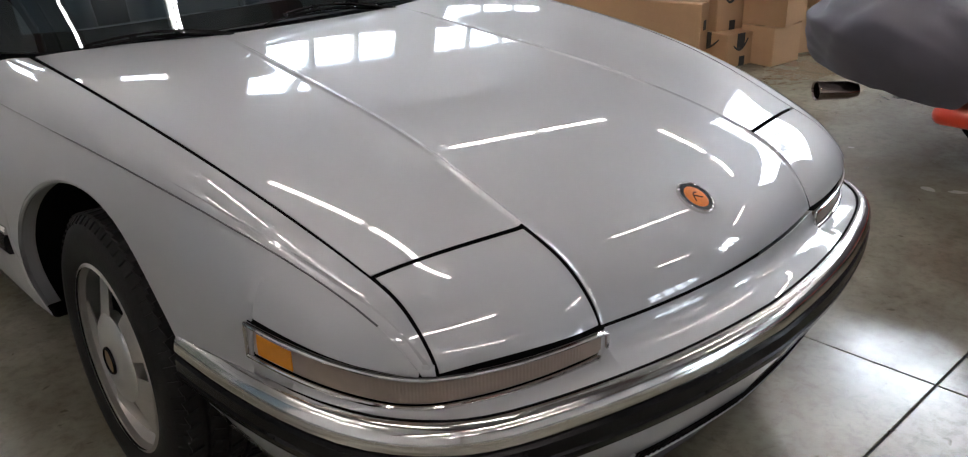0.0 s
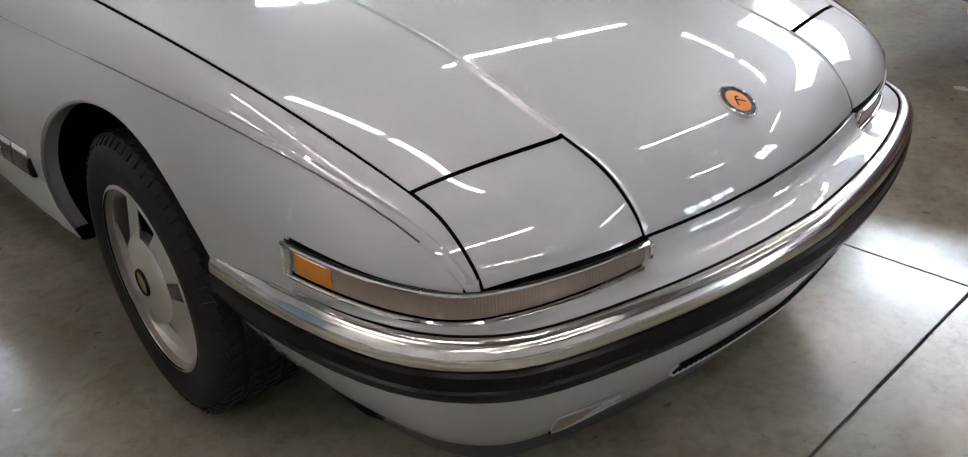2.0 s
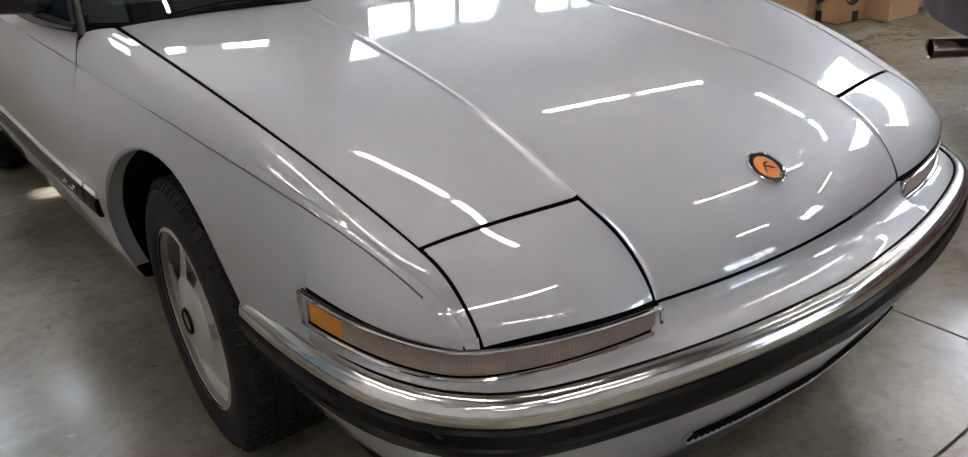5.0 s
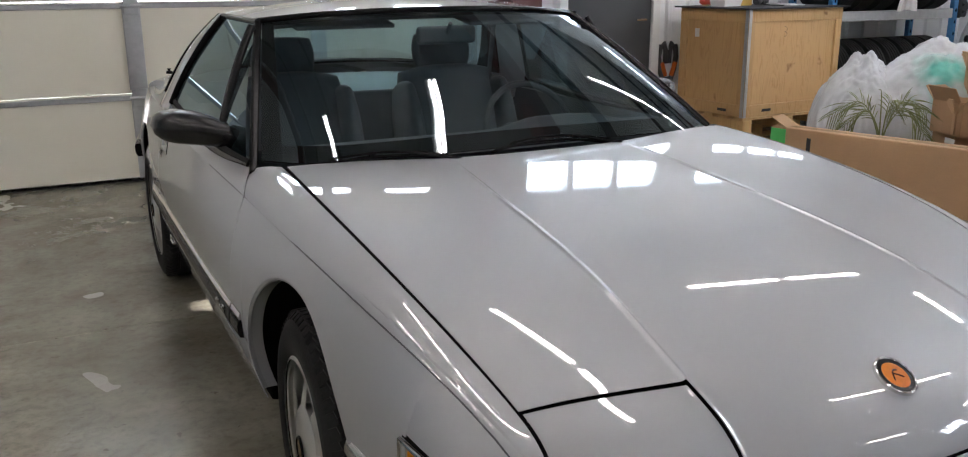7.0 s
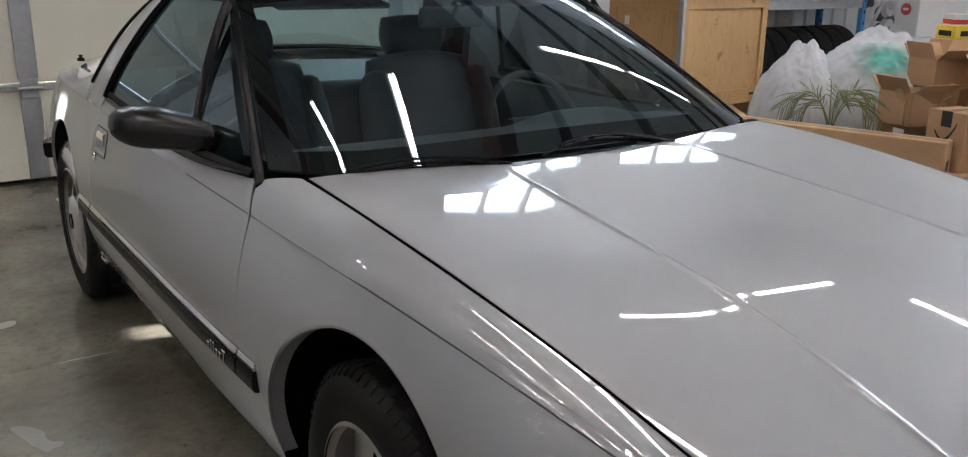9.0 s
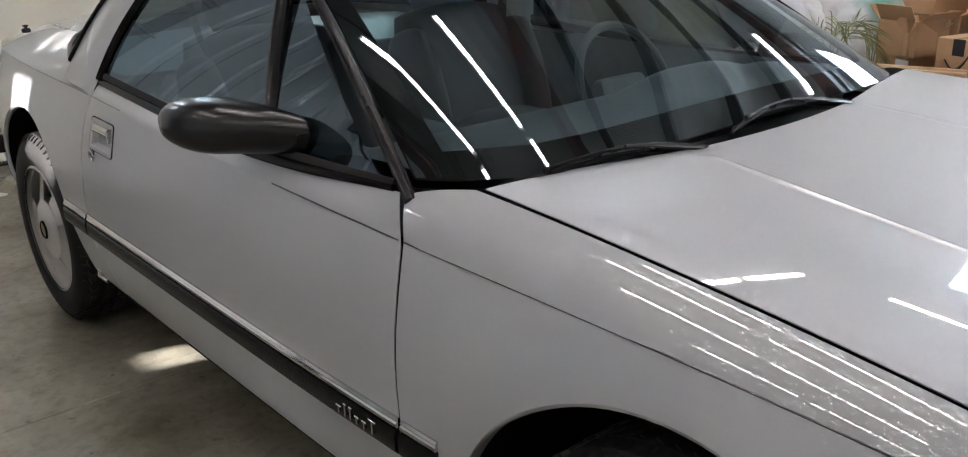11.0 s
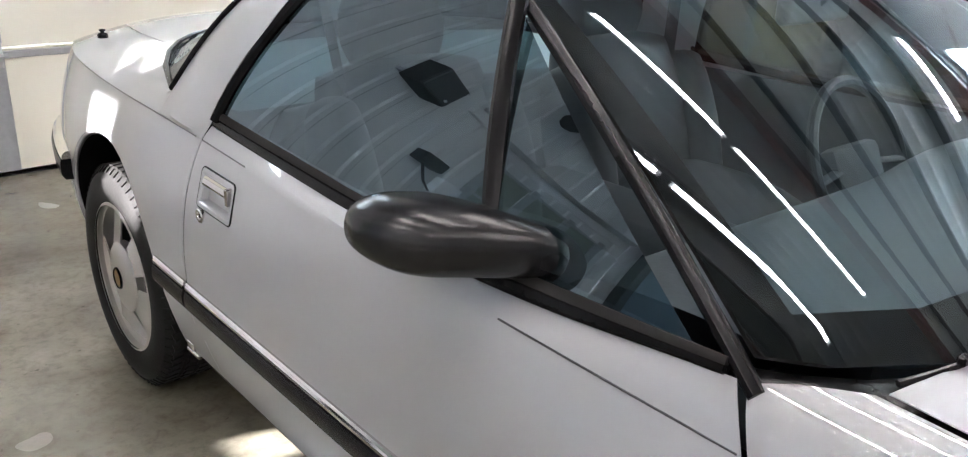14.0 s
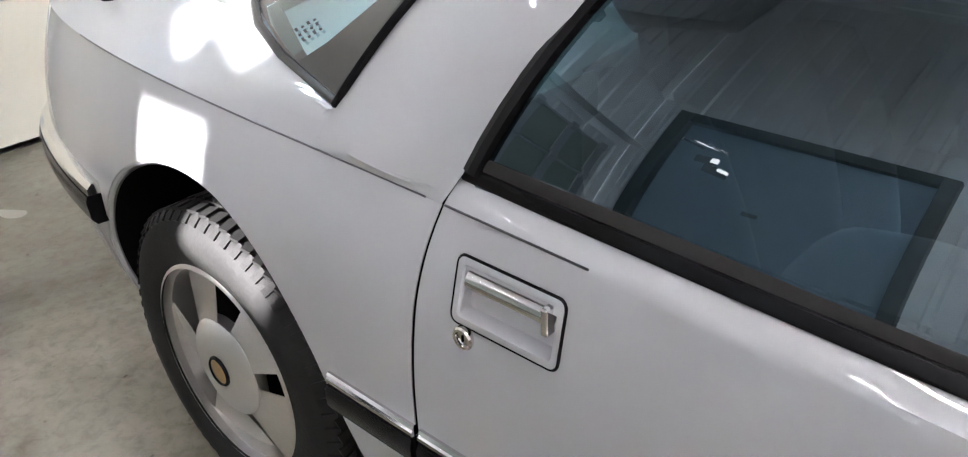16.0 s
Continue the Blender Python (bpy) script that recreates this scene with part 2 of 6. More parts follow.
DOOR_CREAM = mat("cream_panel", (0.72, 0.69, 0.58), 0.45, grain=0.03, scale=300, stain=0.05, stain_scale=1.5, bump=0.03)
# darker than the cream door: the small door's shade is in this colour
DOOR_SHADED = mat("shaded_door_panel", (0.25, 0.30, 0.26), 0.35, grain=0.03, scale=300, stain=0.08, stain_scale=1.5)
GALV = mat("galvanised", (0.45, 0.46, 0.47), 0.42, 0.6, grain=0.15, scale=30, stain=0.15, stain_scale=5)
WALL = mat("white_liner", (0.76, 0.77, 0.78), 0.5, grain=0.03, scale=40, stain=0.06, stain_scale=1.2)
MASK_BLUE = mat("mask_blue", (0.20, 0.28, 0.34), 0.45, grain=0.04, scale=40, stain=0.12, stain_scale=1.5)
FRAME_DARK = mat("dark_frame_paint", (0.07, 0.08, 0.08), 0.5, grain=0.1, scale=60, stain=0.1)
WHITE_STEEL = mat("white_steel", (0.78, 0.78, 0.80), 0.4, grain=0.03, scale=60, stain=0.05)
# one ceiling in two tones, each matched to how bright that bay reflects
CEILING_EAST = mat("ceiling_bright_tone", (0.42, 0.43, 0.42), 0.45, grain=0.04, scale=20, stain=0.08, stain_scale=1)
CEILING = mat("ceiling_dim_tone", (0.15, 0.15, 0.152), 0.45, grain=0.04, scale=20, stain=0.08, stain_scale=1)
GREY_WALL = mat("grey_liner", (0.66, 0.66, 0.665), 0.5, grain=0.04, scale=30, stain=0.1, stain_scale=1.3)
PURLIN = mat("dark_purlin", (0.05, 0.05, 0.055), 0.5, 0.3)
MAROON = mat("maroon_steel", (0.075, 0.022, 0.019), 0.45, grain=0.15, scale=20)
TUBE = glow_mat("lamp_tube", (1.0, 0.935, 0.85), 40.0)
DAY = glow_mat("bright_sky", (0.84, 0.93, 1.0), 11.0)
DAY_EAST = glow_mat("sunlit_sky", (0.86, 0.94, 1.0), 14.0)
SOUTH_GLOW = glow_mat("south_fill_glow", (0.84, 0.93, 1.0), 7.0)
CARD = mat("cardboard", (0.42, 0.26, 0.14), 0.75, grain=0.06, scale=90, stain=0.12, stain_scale=4, bump=0.05, random_tint=0.10)
PLY = wood("plywood", (0.56, 0.345, 0.15), (0.46, 0.265, 0.10))
COVER = mat("grey_cover_cloth", (0.098, 0.092, 0.114), 0.42, grain=0.08, scale=300, stain=0.1, stain_scale=2, bump=0.05)
BAG = film("clear_plastic_bag", (0.78, 0.80, 0.83))
BAG_TEAL = film("bag_with_teal", (0.78, 0.80, 0.83), (0.16, 0.62, 0.50), (-0.36, 0.16, 0.80))
LEAF = mat("palm_leaf", (0.15, 0.17, 0.06), 0.5, grain=0.2, scale=60, stain=0.3, stain_scale=8)
POT = mat("dark_pot", (0.03, 0.03, 0.03), 0.5)
BLUE = mat("blue_rack_steel", (0.05, 0.20, 0.42), 0.45, grain=0.1, scale=40)
DARK_DOOR = mat("dark_grey_door", (0.045, 0.047, 0.05), 0.45, grain=0.06, scale=100, stain=0.08)
MAT_BLACK = mat("black_mat", (0.03, 0.03, 0.032), 0.7, grain=0.2, scale=100)
ORANGE = mat("orange_plastic", (0.72, 0.16, 0.02), 0.4)
GREEN_TAPE = mat("green_tape", (0.08, 0.50, 0.12), 0.45, stain=0.1)
WHITE_CARD = mat("white_carton", (0.74, 0.74, 0.73), 0.6, grain=0.03, scale=80, stain=0.05)
INK = mat("black_ink", (0.02, 0.02, 0.02), 0.6)
LABEL = mat("white_label", (0.75, 0.75, 0.73), 0.5, stain=0.05)
TAPE_CLEAR = mat("packing_tape", (0.50, 0.36, 0.22), 0.2, stain=0.1)
SHELF = mat("rear_shelf_cloth", (0.30, 0.39, 0.40), 0.8, grain=0.1, scale=150, stain=0.1, stain_scale=4)
HEADLINER = mat("grey_headliner", (0.10, 0.11, 0.12), 0.9, grain=0.1, scale=200)
RED = mat("red_paint", (0.62, 0.05, 0.02), 0.3, coat=0.8)


# ---- building helpers ----
def spline(ts, pts):
    """A smooth curve (continuous curvature) through points at the given parameters."""
    ts, pts = np.array(ts, float), np.array(pts, float)
    n = len(ts)
    if n == 2:
        return lambda t: pts[0] + (pts[1] - pts[0]) * (t - ts[0]) / (ts[1] - ts[0])
    h = np.diff(ts)
    a, r = np.eye(n), np.zeros_like(pts)
    for i in range(1, n - 1):
        a[i, i - 1], a[i, i], a[i, i + 1] = h[i - 1], 2 * (h[i - 1] + h[i]), h[i]
        r[i] = 6 * ((pts[i + 1] - pts[i]) / h[i] - (pts[i] - pts[i - 1]) / h[i - 1])
    a[0, 1], a[-1, -2] = -0.5, -0.5
    m = np.linalg.solve(a, r)

    def at(t):
        i = int(np.clip(np.searchsorted(ts, t) - 1, 0, n - 2))
        p, q = (ts[i + 1] - t), (t - ts[i])
        return (m[i] * p**3 + m[i + 1] * q**3) / (6 * h[i]) + (pts[i] / h[i] - m[i] * h[i] / 6) * p + (pts[i + 1] / h[i] - m[i + 1] * h[i] / 6) * q
    return at


def thing(name, label, category, loc=(0, 0, 0), rz=0.0, group="", kind=""):
    e = new(name)
    e.empty_display_size = 0.1
    e.matrix_basis = pose(*loc, 0, 0, rz)
    return tagged(e, label, category, group, kind)


def mesh_of(name, bm, material, smooth=35):
    me = bpy.data.meshes.new(name)
    bm.to_mesh(me)
    bm.free()
    for m in material if isinstance(material, (list, tuple)) else (material,):
        me.materials.append(m)
    if smooth:
        me.shade_smooth()
        me.set_sharp_from_angle(angle=radians(smooth))
    return me


def part(name, bm, material, parent=None, label="", smooth=35):
    ob = new(name, mesh_of(name, bm, material, smooth))
    ob.parent = parent
    if label:
        ob["label"] = label
    return ob


def solo(name, bm, material, label="", category="", kind="", smooth=35, group=""):
    return tagged(new(name, mesh_of(name, bm, material, smooth)), label, category, group, kind)


def grid(fn, us, vs, skip=None, bm=None):
    bm = bm or bmesh.new()
    rows = [[bm.verts.new(Vector(fn(u, v))) for v in vs] for u in us]
    for i in range(len(us) - 1):
        for j in range(len(vs) - 1):
            if skip and skip((us[i] + us[i + 1]) / 2, (vs[j] + vs[j + 1]) / 2):
                continue
            try:
                bm.faces.new((rows[i][j], rows[i + 1][j], rows[i + 1][j + 1], rows[i][j + 1]))
            except ValueError:
                pass
    loose = [v for v in bm.verts if not v.link_faces]
    bmesh.ops.delete(bm, geom=loose, context="VERTS")
    return bm


def outward(bm, way):
    """Turns the faces so that on the whole they look along way."""
    bm.normal_update()
    if sum((f.normal.dot(Vector(way)) * f.calc_area() for f in bm.faces), 0.0) < 0:
        bmesh.ops.reverse_faces(bm, faces=bm.faces[:])
    bm.normal_update()
    return bm


def skirt(bm, depth=0.014, way=None):
    """Folds the open edges of a panel inwards, so that it has a thick, rounded rim."""
    bmesh.ops.remove_doubles(bm, verts=bm.verts[:], dist=0.00005)
    if way:
        outward(bm, way)
    bm.normal_update()
    for far, drop in ((0.0012, 0.0016), (0.0, depth)):
        edges = [e for e in bm.edges if e.is_boundary]
        normals = {v: v.normal.copy() for e in edges for v in e.verts}
        got = bmesh.ops.extrude_edge_only(bm, edges=edges)
        fresh = [g for g in got["geom"] if isinstance(g, bmesh.types.BMVert)]
        tree = {}
        for v in normals:
            tree[tuple(round(c, 6) for c in v.co)] = normals[v]
        for v in fresh:
            v.co -= tree.get(tuple(round(c, 6) for c in v.co), Vector((0, 0, 1))) * drop
        bm.normal_update()
    return bm


def box(size, at=(0, 0, 0), bevel=0.004, bm=None, turn=None, seg=1):
    bm = bm or bmesh.new()
    m = Matrix.Translation(at) @ (turn.to_4x4() if turn else Matrix.Identity(4)) @ Matrix.Diagonal((*size, 1))
    r = bmesh.ops.create_cube(bm, size=1, matrix=m)
    if bevel:
        es = list({e for v in r["verts"] for e in v.link_edges})
        bmesh.ops.bevel(bm, geom=es, offset=bevel, segments=seg, affect="EDGES", profile=0.5)
    return bm


def tube(pts, radius, n=8, bm=None, closed=False, flat=1.0):
    """A round bar along points; radius a number or one for each point."""
    bm = bm or bmesh.new()
    pts = [Vector(p) for p in pts]
    rs = radius if isinstance(radius, (list, tuple)) else [radius] * len(pts)
    rings, up = [], None
    for i, p in enumerate(pts):
        a, b = pts[max(i - 1, 0)], pts[min(i + 1, len(pts) - 1)]
        if closed:
            a, b = pts[i - 1], pts[(i + 1) % len(pts)]
        d = (b - a).normalized()
        if up is None:
            up = Vector((0, 0, 1)) if abs(d.z) < 0.9 else Vector((1, 0, 0))
        side = d.cross(up).normalized()
        up = side.cross(d).normalized()
        rings.append([bm.verts.new(p + rs[i] * (math.cos(k * 2 * math.pi / n) * side + flat * math.sin(k * 2 * math.pi / n) * up)) for k in range(n)])
    for i in range(len(rings) - (0 if closed else 1)):
        q, r = rings[i], rings[(i + 1) % len(rings)]
        for k in range(n):
            bm.faces.new((q[k], q[(k + 1) % n], r[(k + 1) % n], r[k]))
    if not closed:
        bm.faces.new(rings[0][::-1])
        bm.faces.new(rings[-1])
    return bm


def lathe(profile, n=48, bm=None, m=None):
    """Turns a profile of (radius, height) round the z axis; m places it."""
    bm = bm or bmesh.new()
    m = m or Matrix.Identity(4)
    rings = [[bm.verts.new(m @ Vector((r * math.cos(k * 2 * math.pi / n), r * math.sin(k * 2 * math.pi / n), h))) for k in range(n)] for r, h in profile]
    for a, b in zip(rings, rings[1:]):
        for k in range(n):
            bm.faces.new((a[k], a[(k + 1) % n], b[(k + 1) % n], b[k]))
    return bm


def sweep(plan, profile, closed_profile=True, bm=None, caps=True):
    """Carries a profile of (out, z) round a plan of (x, y); out is along the plan's outer side."""
    bm = bm or bmesh.new()
    plan = [Vector((x, y, 0)) for x, y in plan]
    rings = []
    for i, p in enumerate(plan):
        d = (plan[min(i + 1, len(plan) - 1)] - plan[max(i - 1, 0)]).normalized()
        out = Vector((d.y, -d.x, 0))
        prof = profile(i / (len(plan) - 1)) if callable(profile) else profile
        rings.append([bm.verts.new(p + out * o + Vector((0, 0, z))) for o, z in prof])
    n = len(rings[0])
    for a, b in zip(rings, rings[1:]):
        for k in range(n if closed_profile else n - 1):
            bm.faces.new((a[k], b[k], b[(k + 1) % n], a[(k + 1) % n]))
    if closed_profile and caps:
        bm.faces.new(rings[0])
        bm.faces.new(rings[-1][::-1])
    bmesh.ops.recalc_face_normals(bm, faces=bm.faces[:])
    return bm


def both(bm):
    """Adds the mirror image across the car's middle."""
    got = bmesh.ops.duplicate(bm, geom=bm.verts[:] + bm.edges[:] + bm.faces[:])["geom"]
    for v in got:
        if isinstance(v, bmesh.types.BMVert):
            v.co.x = -v.co.x
    bmesh.ops.reverse_faces(bm, faces=[f for f in got if isinstance(f, bmesh.types.BMFace)])
    return bm


def mirrored(bm):
    for v in bm.verts:
        v.co.x = -v.co.x
    bmesh.ops.reverse_faces(bm, faces=bm.faces[:])
    return bm


def frange(a, b, n):
    return [a + (b - a) * i / (n - 1) for i in range(n)]


# ---- the room ----
X0, X1, Y0, Y1, ZC = -6.2, 7.7, -9.0, 4.78, 4.4
ZW, XB = 6.8, -1.4
floor = solo("floor", box((X1 - X0 + 0.6, Y1 - Y0 + 0.6, 0.2), ((X0 + X1) / 2, (Y0 + Y1) / 2, -0.106), 0), JOINT, "polished grey concrete floor with stains and saw-cut joints", "floor", "structure", 0)
XS_JOINT = [X0 - 0.2, -5.2, -2.21, 0.78, 3.77, 6.76, X1 + 0.2]
YS_JOINT = [Y0 - 0.2, -7.08, -4.10, -1.12, 1.86, Y1 + 0.02]
for xa, xb in zip(XS_JOINT, XS_JOINT[1:]):
    for ya, yb in zip(YS_JOINT, YS_JOINT[1:]):
        part("slab", box((xb - xa - 0.006, yb - ya - 0.006, 0.1), ((xa + xb) / 2, (ya + yb) / 2, -0.05), 0.0015), CONCRETE, floor, smooth=0)


def ribbed(length, height, pitch=0.23, depth=0.02):
    """Ribbed metal sheet in the x-z plane, looking along -y."""
    bm = bmesh.new()
    xs = []
    x = 0.0
    while x < length:
        for dx, d in ((0, 0), (0.13, 0), (0.15, depth), (0.19, depth), (0.21, 0)):
            if x + dx <= length:
                xs.append((x + dx, d))
        x += pitch
    low = [bm.verts.new((px, -d, 0)) for px, d in xs]
    top = [bm.verts.new((px, -d, height)) for px, d in xs]
    for i in range(len(xs) - 1):
        bm.faces.new((low[i], low[i + 1], top[i + 1], top[i]))
    return bm


def moved(bm, m):
    bmesh.ops.transform(bm, matrix=m, verts=bm.verts[:])
    return bm


def wall_run(name, x, y, rz, length, openings, height=ZC, material=None, base=0.0):
    """A wall of ribbed liner with openings (from, to, low, high) through it, along the local x axis."""
    bm = bmesh.new()
    cuts = sorted(openings)
    at = 0.0
    for a, b, lo, hi in cuts:
        spans = [(at, a, 0, height), (a, b, hi, height)] + ([(a, b, 0, lo)] if lo > 0 else [])
        for p, q, z0, z1 in spans:
            if q - p > 0.02:
                moved(bm2 := ribbed(q - p, z1 - z0), Matrix.Translation((p, 0, z0)))
                tmp = bpy.data.meshes.new("t")
                bm2.to_mesh(tmp)
                bm2.free()
                bm.from_mesh(tmp)
                bpy.data.meshes.remove(tmp)
                box((q - p, 0.14, z1 - z0), ((p + q) / 2, 0.075, (z0 + z1) / 2), 0, bm)
        at = b
    if length - at > 0.02:
        bm2 = moved(ribbed(length - at, height), Matrix.Translation((at, 0, 0)))
        tmp = bpy.data.meshes.new("t")
        bm2.to_mesh(tmp)
        bm2.free()
        bm.from_mesh(tmp)
        bpy.data.meshes.remove(tmp)
        box((length - at, 0.14, height), ((at + length) / 2, 0.075, height / 2), 0, bm)
    moved(bm, pose(x, y, base, 0, 0, rz))
    return solo(name, bm, material or WALL, "grey ribbed metal liner wall" if material else "white ribbed metal liner wall", "wall", "structure", 30)


GD_X0, GD_X1, GD_H = -1.93, 1.90, 3.66
NORTH_WINDOWS = [(2.50, 4.10, 2.90, 3.32), (4.50, 6.10, 2.90, 3.32)]
EAST_WINDOWS = [(-6.6, -5.3, 3.32, 4.28), (-2.15, 1.95, 3.32, 4.28)]
SD_X0, SD_X1, SD_H = -5.85, -4.15, 2.75
wall_run("wall_north", X0, Y1, 0, X1 - X0, [(SD_X0 - X0, SD_X1 - X0, 0, SD_H), (GD_X0 - X0, GD_X1 - X0, 0, GD_H)] + [(a - X0, b - X0, c, d) for a, b, c, d in NORTH_WINDOWS])
# unseen south window added as fill light for the car's front
SOUTH_FILL = (4.6, 7.3, 0.3, 2.2)
wall_run("wall_south", X1, Y0, 180, X1 - X0, [(X1 - SOUTH_FILL[1], X1 - SOUTH_FILL[0], SOUTH_FILL[2], SOUTH_FILL[3])], material=GREY_WALL)
wall_run("wall_east", X1, Y1, -90, Y1 - Y0, [(Y1 - b, Y1 - a, c, d) for a, b, c, d in EAST_WINDOWS])
MASK_OPENING = (2.42, 4.47, 0.02, 3.85)
wall_run("wall_west", X0, Y0, 90, Y1 - Y0, [(MASK_OPENING[0] - Y0, MASK_OPENING[1] - Y0, MASK_OPENING[2], MASK_OPENING[3])], ZW, GREY_WALL)


wall_run("wall_north_upper", X0, Y1, 0, XB - X0, [], ZW - ZC, base=ZC)
wall_run("wall_south_upper", XB, Y0, 180, XB - X0, [], ZW - ZC, GREY_WALL, ZC)
wall_run("wall_bulkhead", XB, Y1, -90, Y1 - Y0, [], ZW - ZC, base=ZC)


def window_unit(name, width, height, m, columns):
    """A framed window in the local x-z plane, its sill at the origin's height."""
    w = new(name)
    w.matrix_basis = m
    tagged(w, "high bright window with white mullions and daylight behind", "window", kind="structure")
    part("window_frame", box((width, 0.10, 0.06), (width / 2, 0.03, 0.03), 0.006, box((width, 0.10, 0.06), (width / 2, 0.03, height - 0.03), 0.006)), WALL, w)
    for c in range(columns + 1):
        part("mullion", box((0.07, 0.09, height - 0.122), (c * (width - 0.07) / columns + 0.035, 0.03, height / 2), 0.006), WALL, w)
    if height > 1.0:
        for c in range(columns):
            part("cross_bar", box(((width - 0.07) / columns - 0.072, 0.08, 0.05), ((c + 0.5) * (width - 0.07) / columns + 0.035, 0.025, height / 2), 0.006), WALL, w)
    for c in range(columns):
        g = part("pane", box(((width - 0.07) / columns - 0.07, 0.006, height - 0.122), ((c + 0.5) * (width - 0.07) / columns + 0.035, 0.05, height / 2), 0), CLEAR, w, smooth=0)
        g.visible_shadow = False


for n, (a, b, c, d) in enumerate(NORTH_WINDOWS):
    window_unit("window_%d" % (n + 1), b - a, d - c, pose(a, Y1, c), 3)
for n, (a, b, c, d) in enumerate(EAST_WINDOWS):
    window_unit("window_%d" % (n + 3), b - a, d - c, pose(X1, b, c, 0, 0, -90), 3)
window_unit("window_5", SOUTH_FILL[1] - SOUTH_FILL[0], SOUTH_FILL[3] - SOUTH_FILL[2], pose(SOUTH_FILL[1], Y0, SOUTH_FILL[2], 0, 0, 180), 4)

backdrop = box((11.0, 0.02, 4.4), (2.6, Y1 + 1.6, 3.2), 0)
solo("backdrop", backdrop, DAY, "bright overcast sky outside the windows", "sky", "structure", 0)
solo("backdrop_east", box((0.02, 14.0, 4.4), (X1 + 1.6, -0.8, 3.4), 0), DAY_EAST, "bright sunlit sky outside the windows", "sky", "structure", 0)
# added glowing panel that feeds the south fill window
solo("backdrop_south", box((6.0, 0.02, 4.4), (6.0, Y0 - 1.6, 2.3), 0), SOUTH_GLOW, "shaded daylight outside the shop window", "sky", "structure", 0)


def sun_mask_sheet(back=0.0):
    """Made-up blue panel standing in for a blue opening; its slots shape the sun."""
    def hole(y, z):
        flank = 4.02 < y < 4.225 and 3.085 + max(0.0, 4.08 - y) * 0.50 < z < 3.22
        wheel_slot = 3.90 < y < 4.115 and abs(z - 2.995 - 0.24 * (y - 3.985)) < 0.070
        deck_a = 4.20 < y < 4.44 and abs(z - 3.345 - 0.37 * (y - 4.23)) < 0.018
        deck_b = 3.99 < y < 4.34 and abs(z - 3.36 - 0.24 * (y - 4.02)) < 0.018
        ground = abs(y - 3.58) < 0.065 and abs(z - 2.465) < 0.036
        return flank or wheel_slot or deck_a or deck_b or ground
    ys, zs = frange(MASK_OPENING[0], MASK_OPENING[1], 165), frange(2.2, MASK_OPENING[3], 144)
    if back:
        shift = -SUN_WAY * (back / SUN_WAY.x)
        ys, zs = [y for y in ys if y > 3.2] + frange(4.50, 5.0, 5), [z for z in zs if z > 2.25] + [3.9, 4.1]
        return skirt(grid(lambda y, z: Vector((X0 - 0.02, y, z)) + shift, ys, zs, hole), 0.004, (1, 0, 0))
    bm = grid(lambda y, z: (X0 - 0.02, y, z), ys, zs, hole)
    grid(lambda y, z: (X0 - 0.02, y, z), ys, [MASK_OPENING[2], 1.0, 2.2], bm=bm)
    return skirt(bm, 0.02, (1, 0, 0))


# unseen panel added in the west wall to cut the sun into patches
sun_mask = thing("door_2", "blue panel in a dark frame, with added slots that shape the sun", "door", kind="structure")
part("panel", sun_mask_sheet(), MASK_BLUE, sun_mask)
# outer copy added to hide the bright sky behind the slots
part("outer_panel", sun_mask_sheet(0.8), FRAME_DARK, sun_mask)
for yy in (MASK_OPENING[0], MASK_OPENING[1]):
    part("jamb", box((0.12, 0.12, MASK_OPENING[3]), (X0 + 0.05, yy, MASK_OPENING[3] / 2), 0.006), FRAME_DARK, sun_mask)
part("head", box((0.12, MASK_OPENING[1] - MASK_OPENING[0] - 0.122, 0.16), (X0 + 0.05, (MASK_OPENING[0] + MASK_OPENING[1]) / 2, MASK_OPENING[3] - 0.08), 0.006), FRAME_DARK, sun_mask)


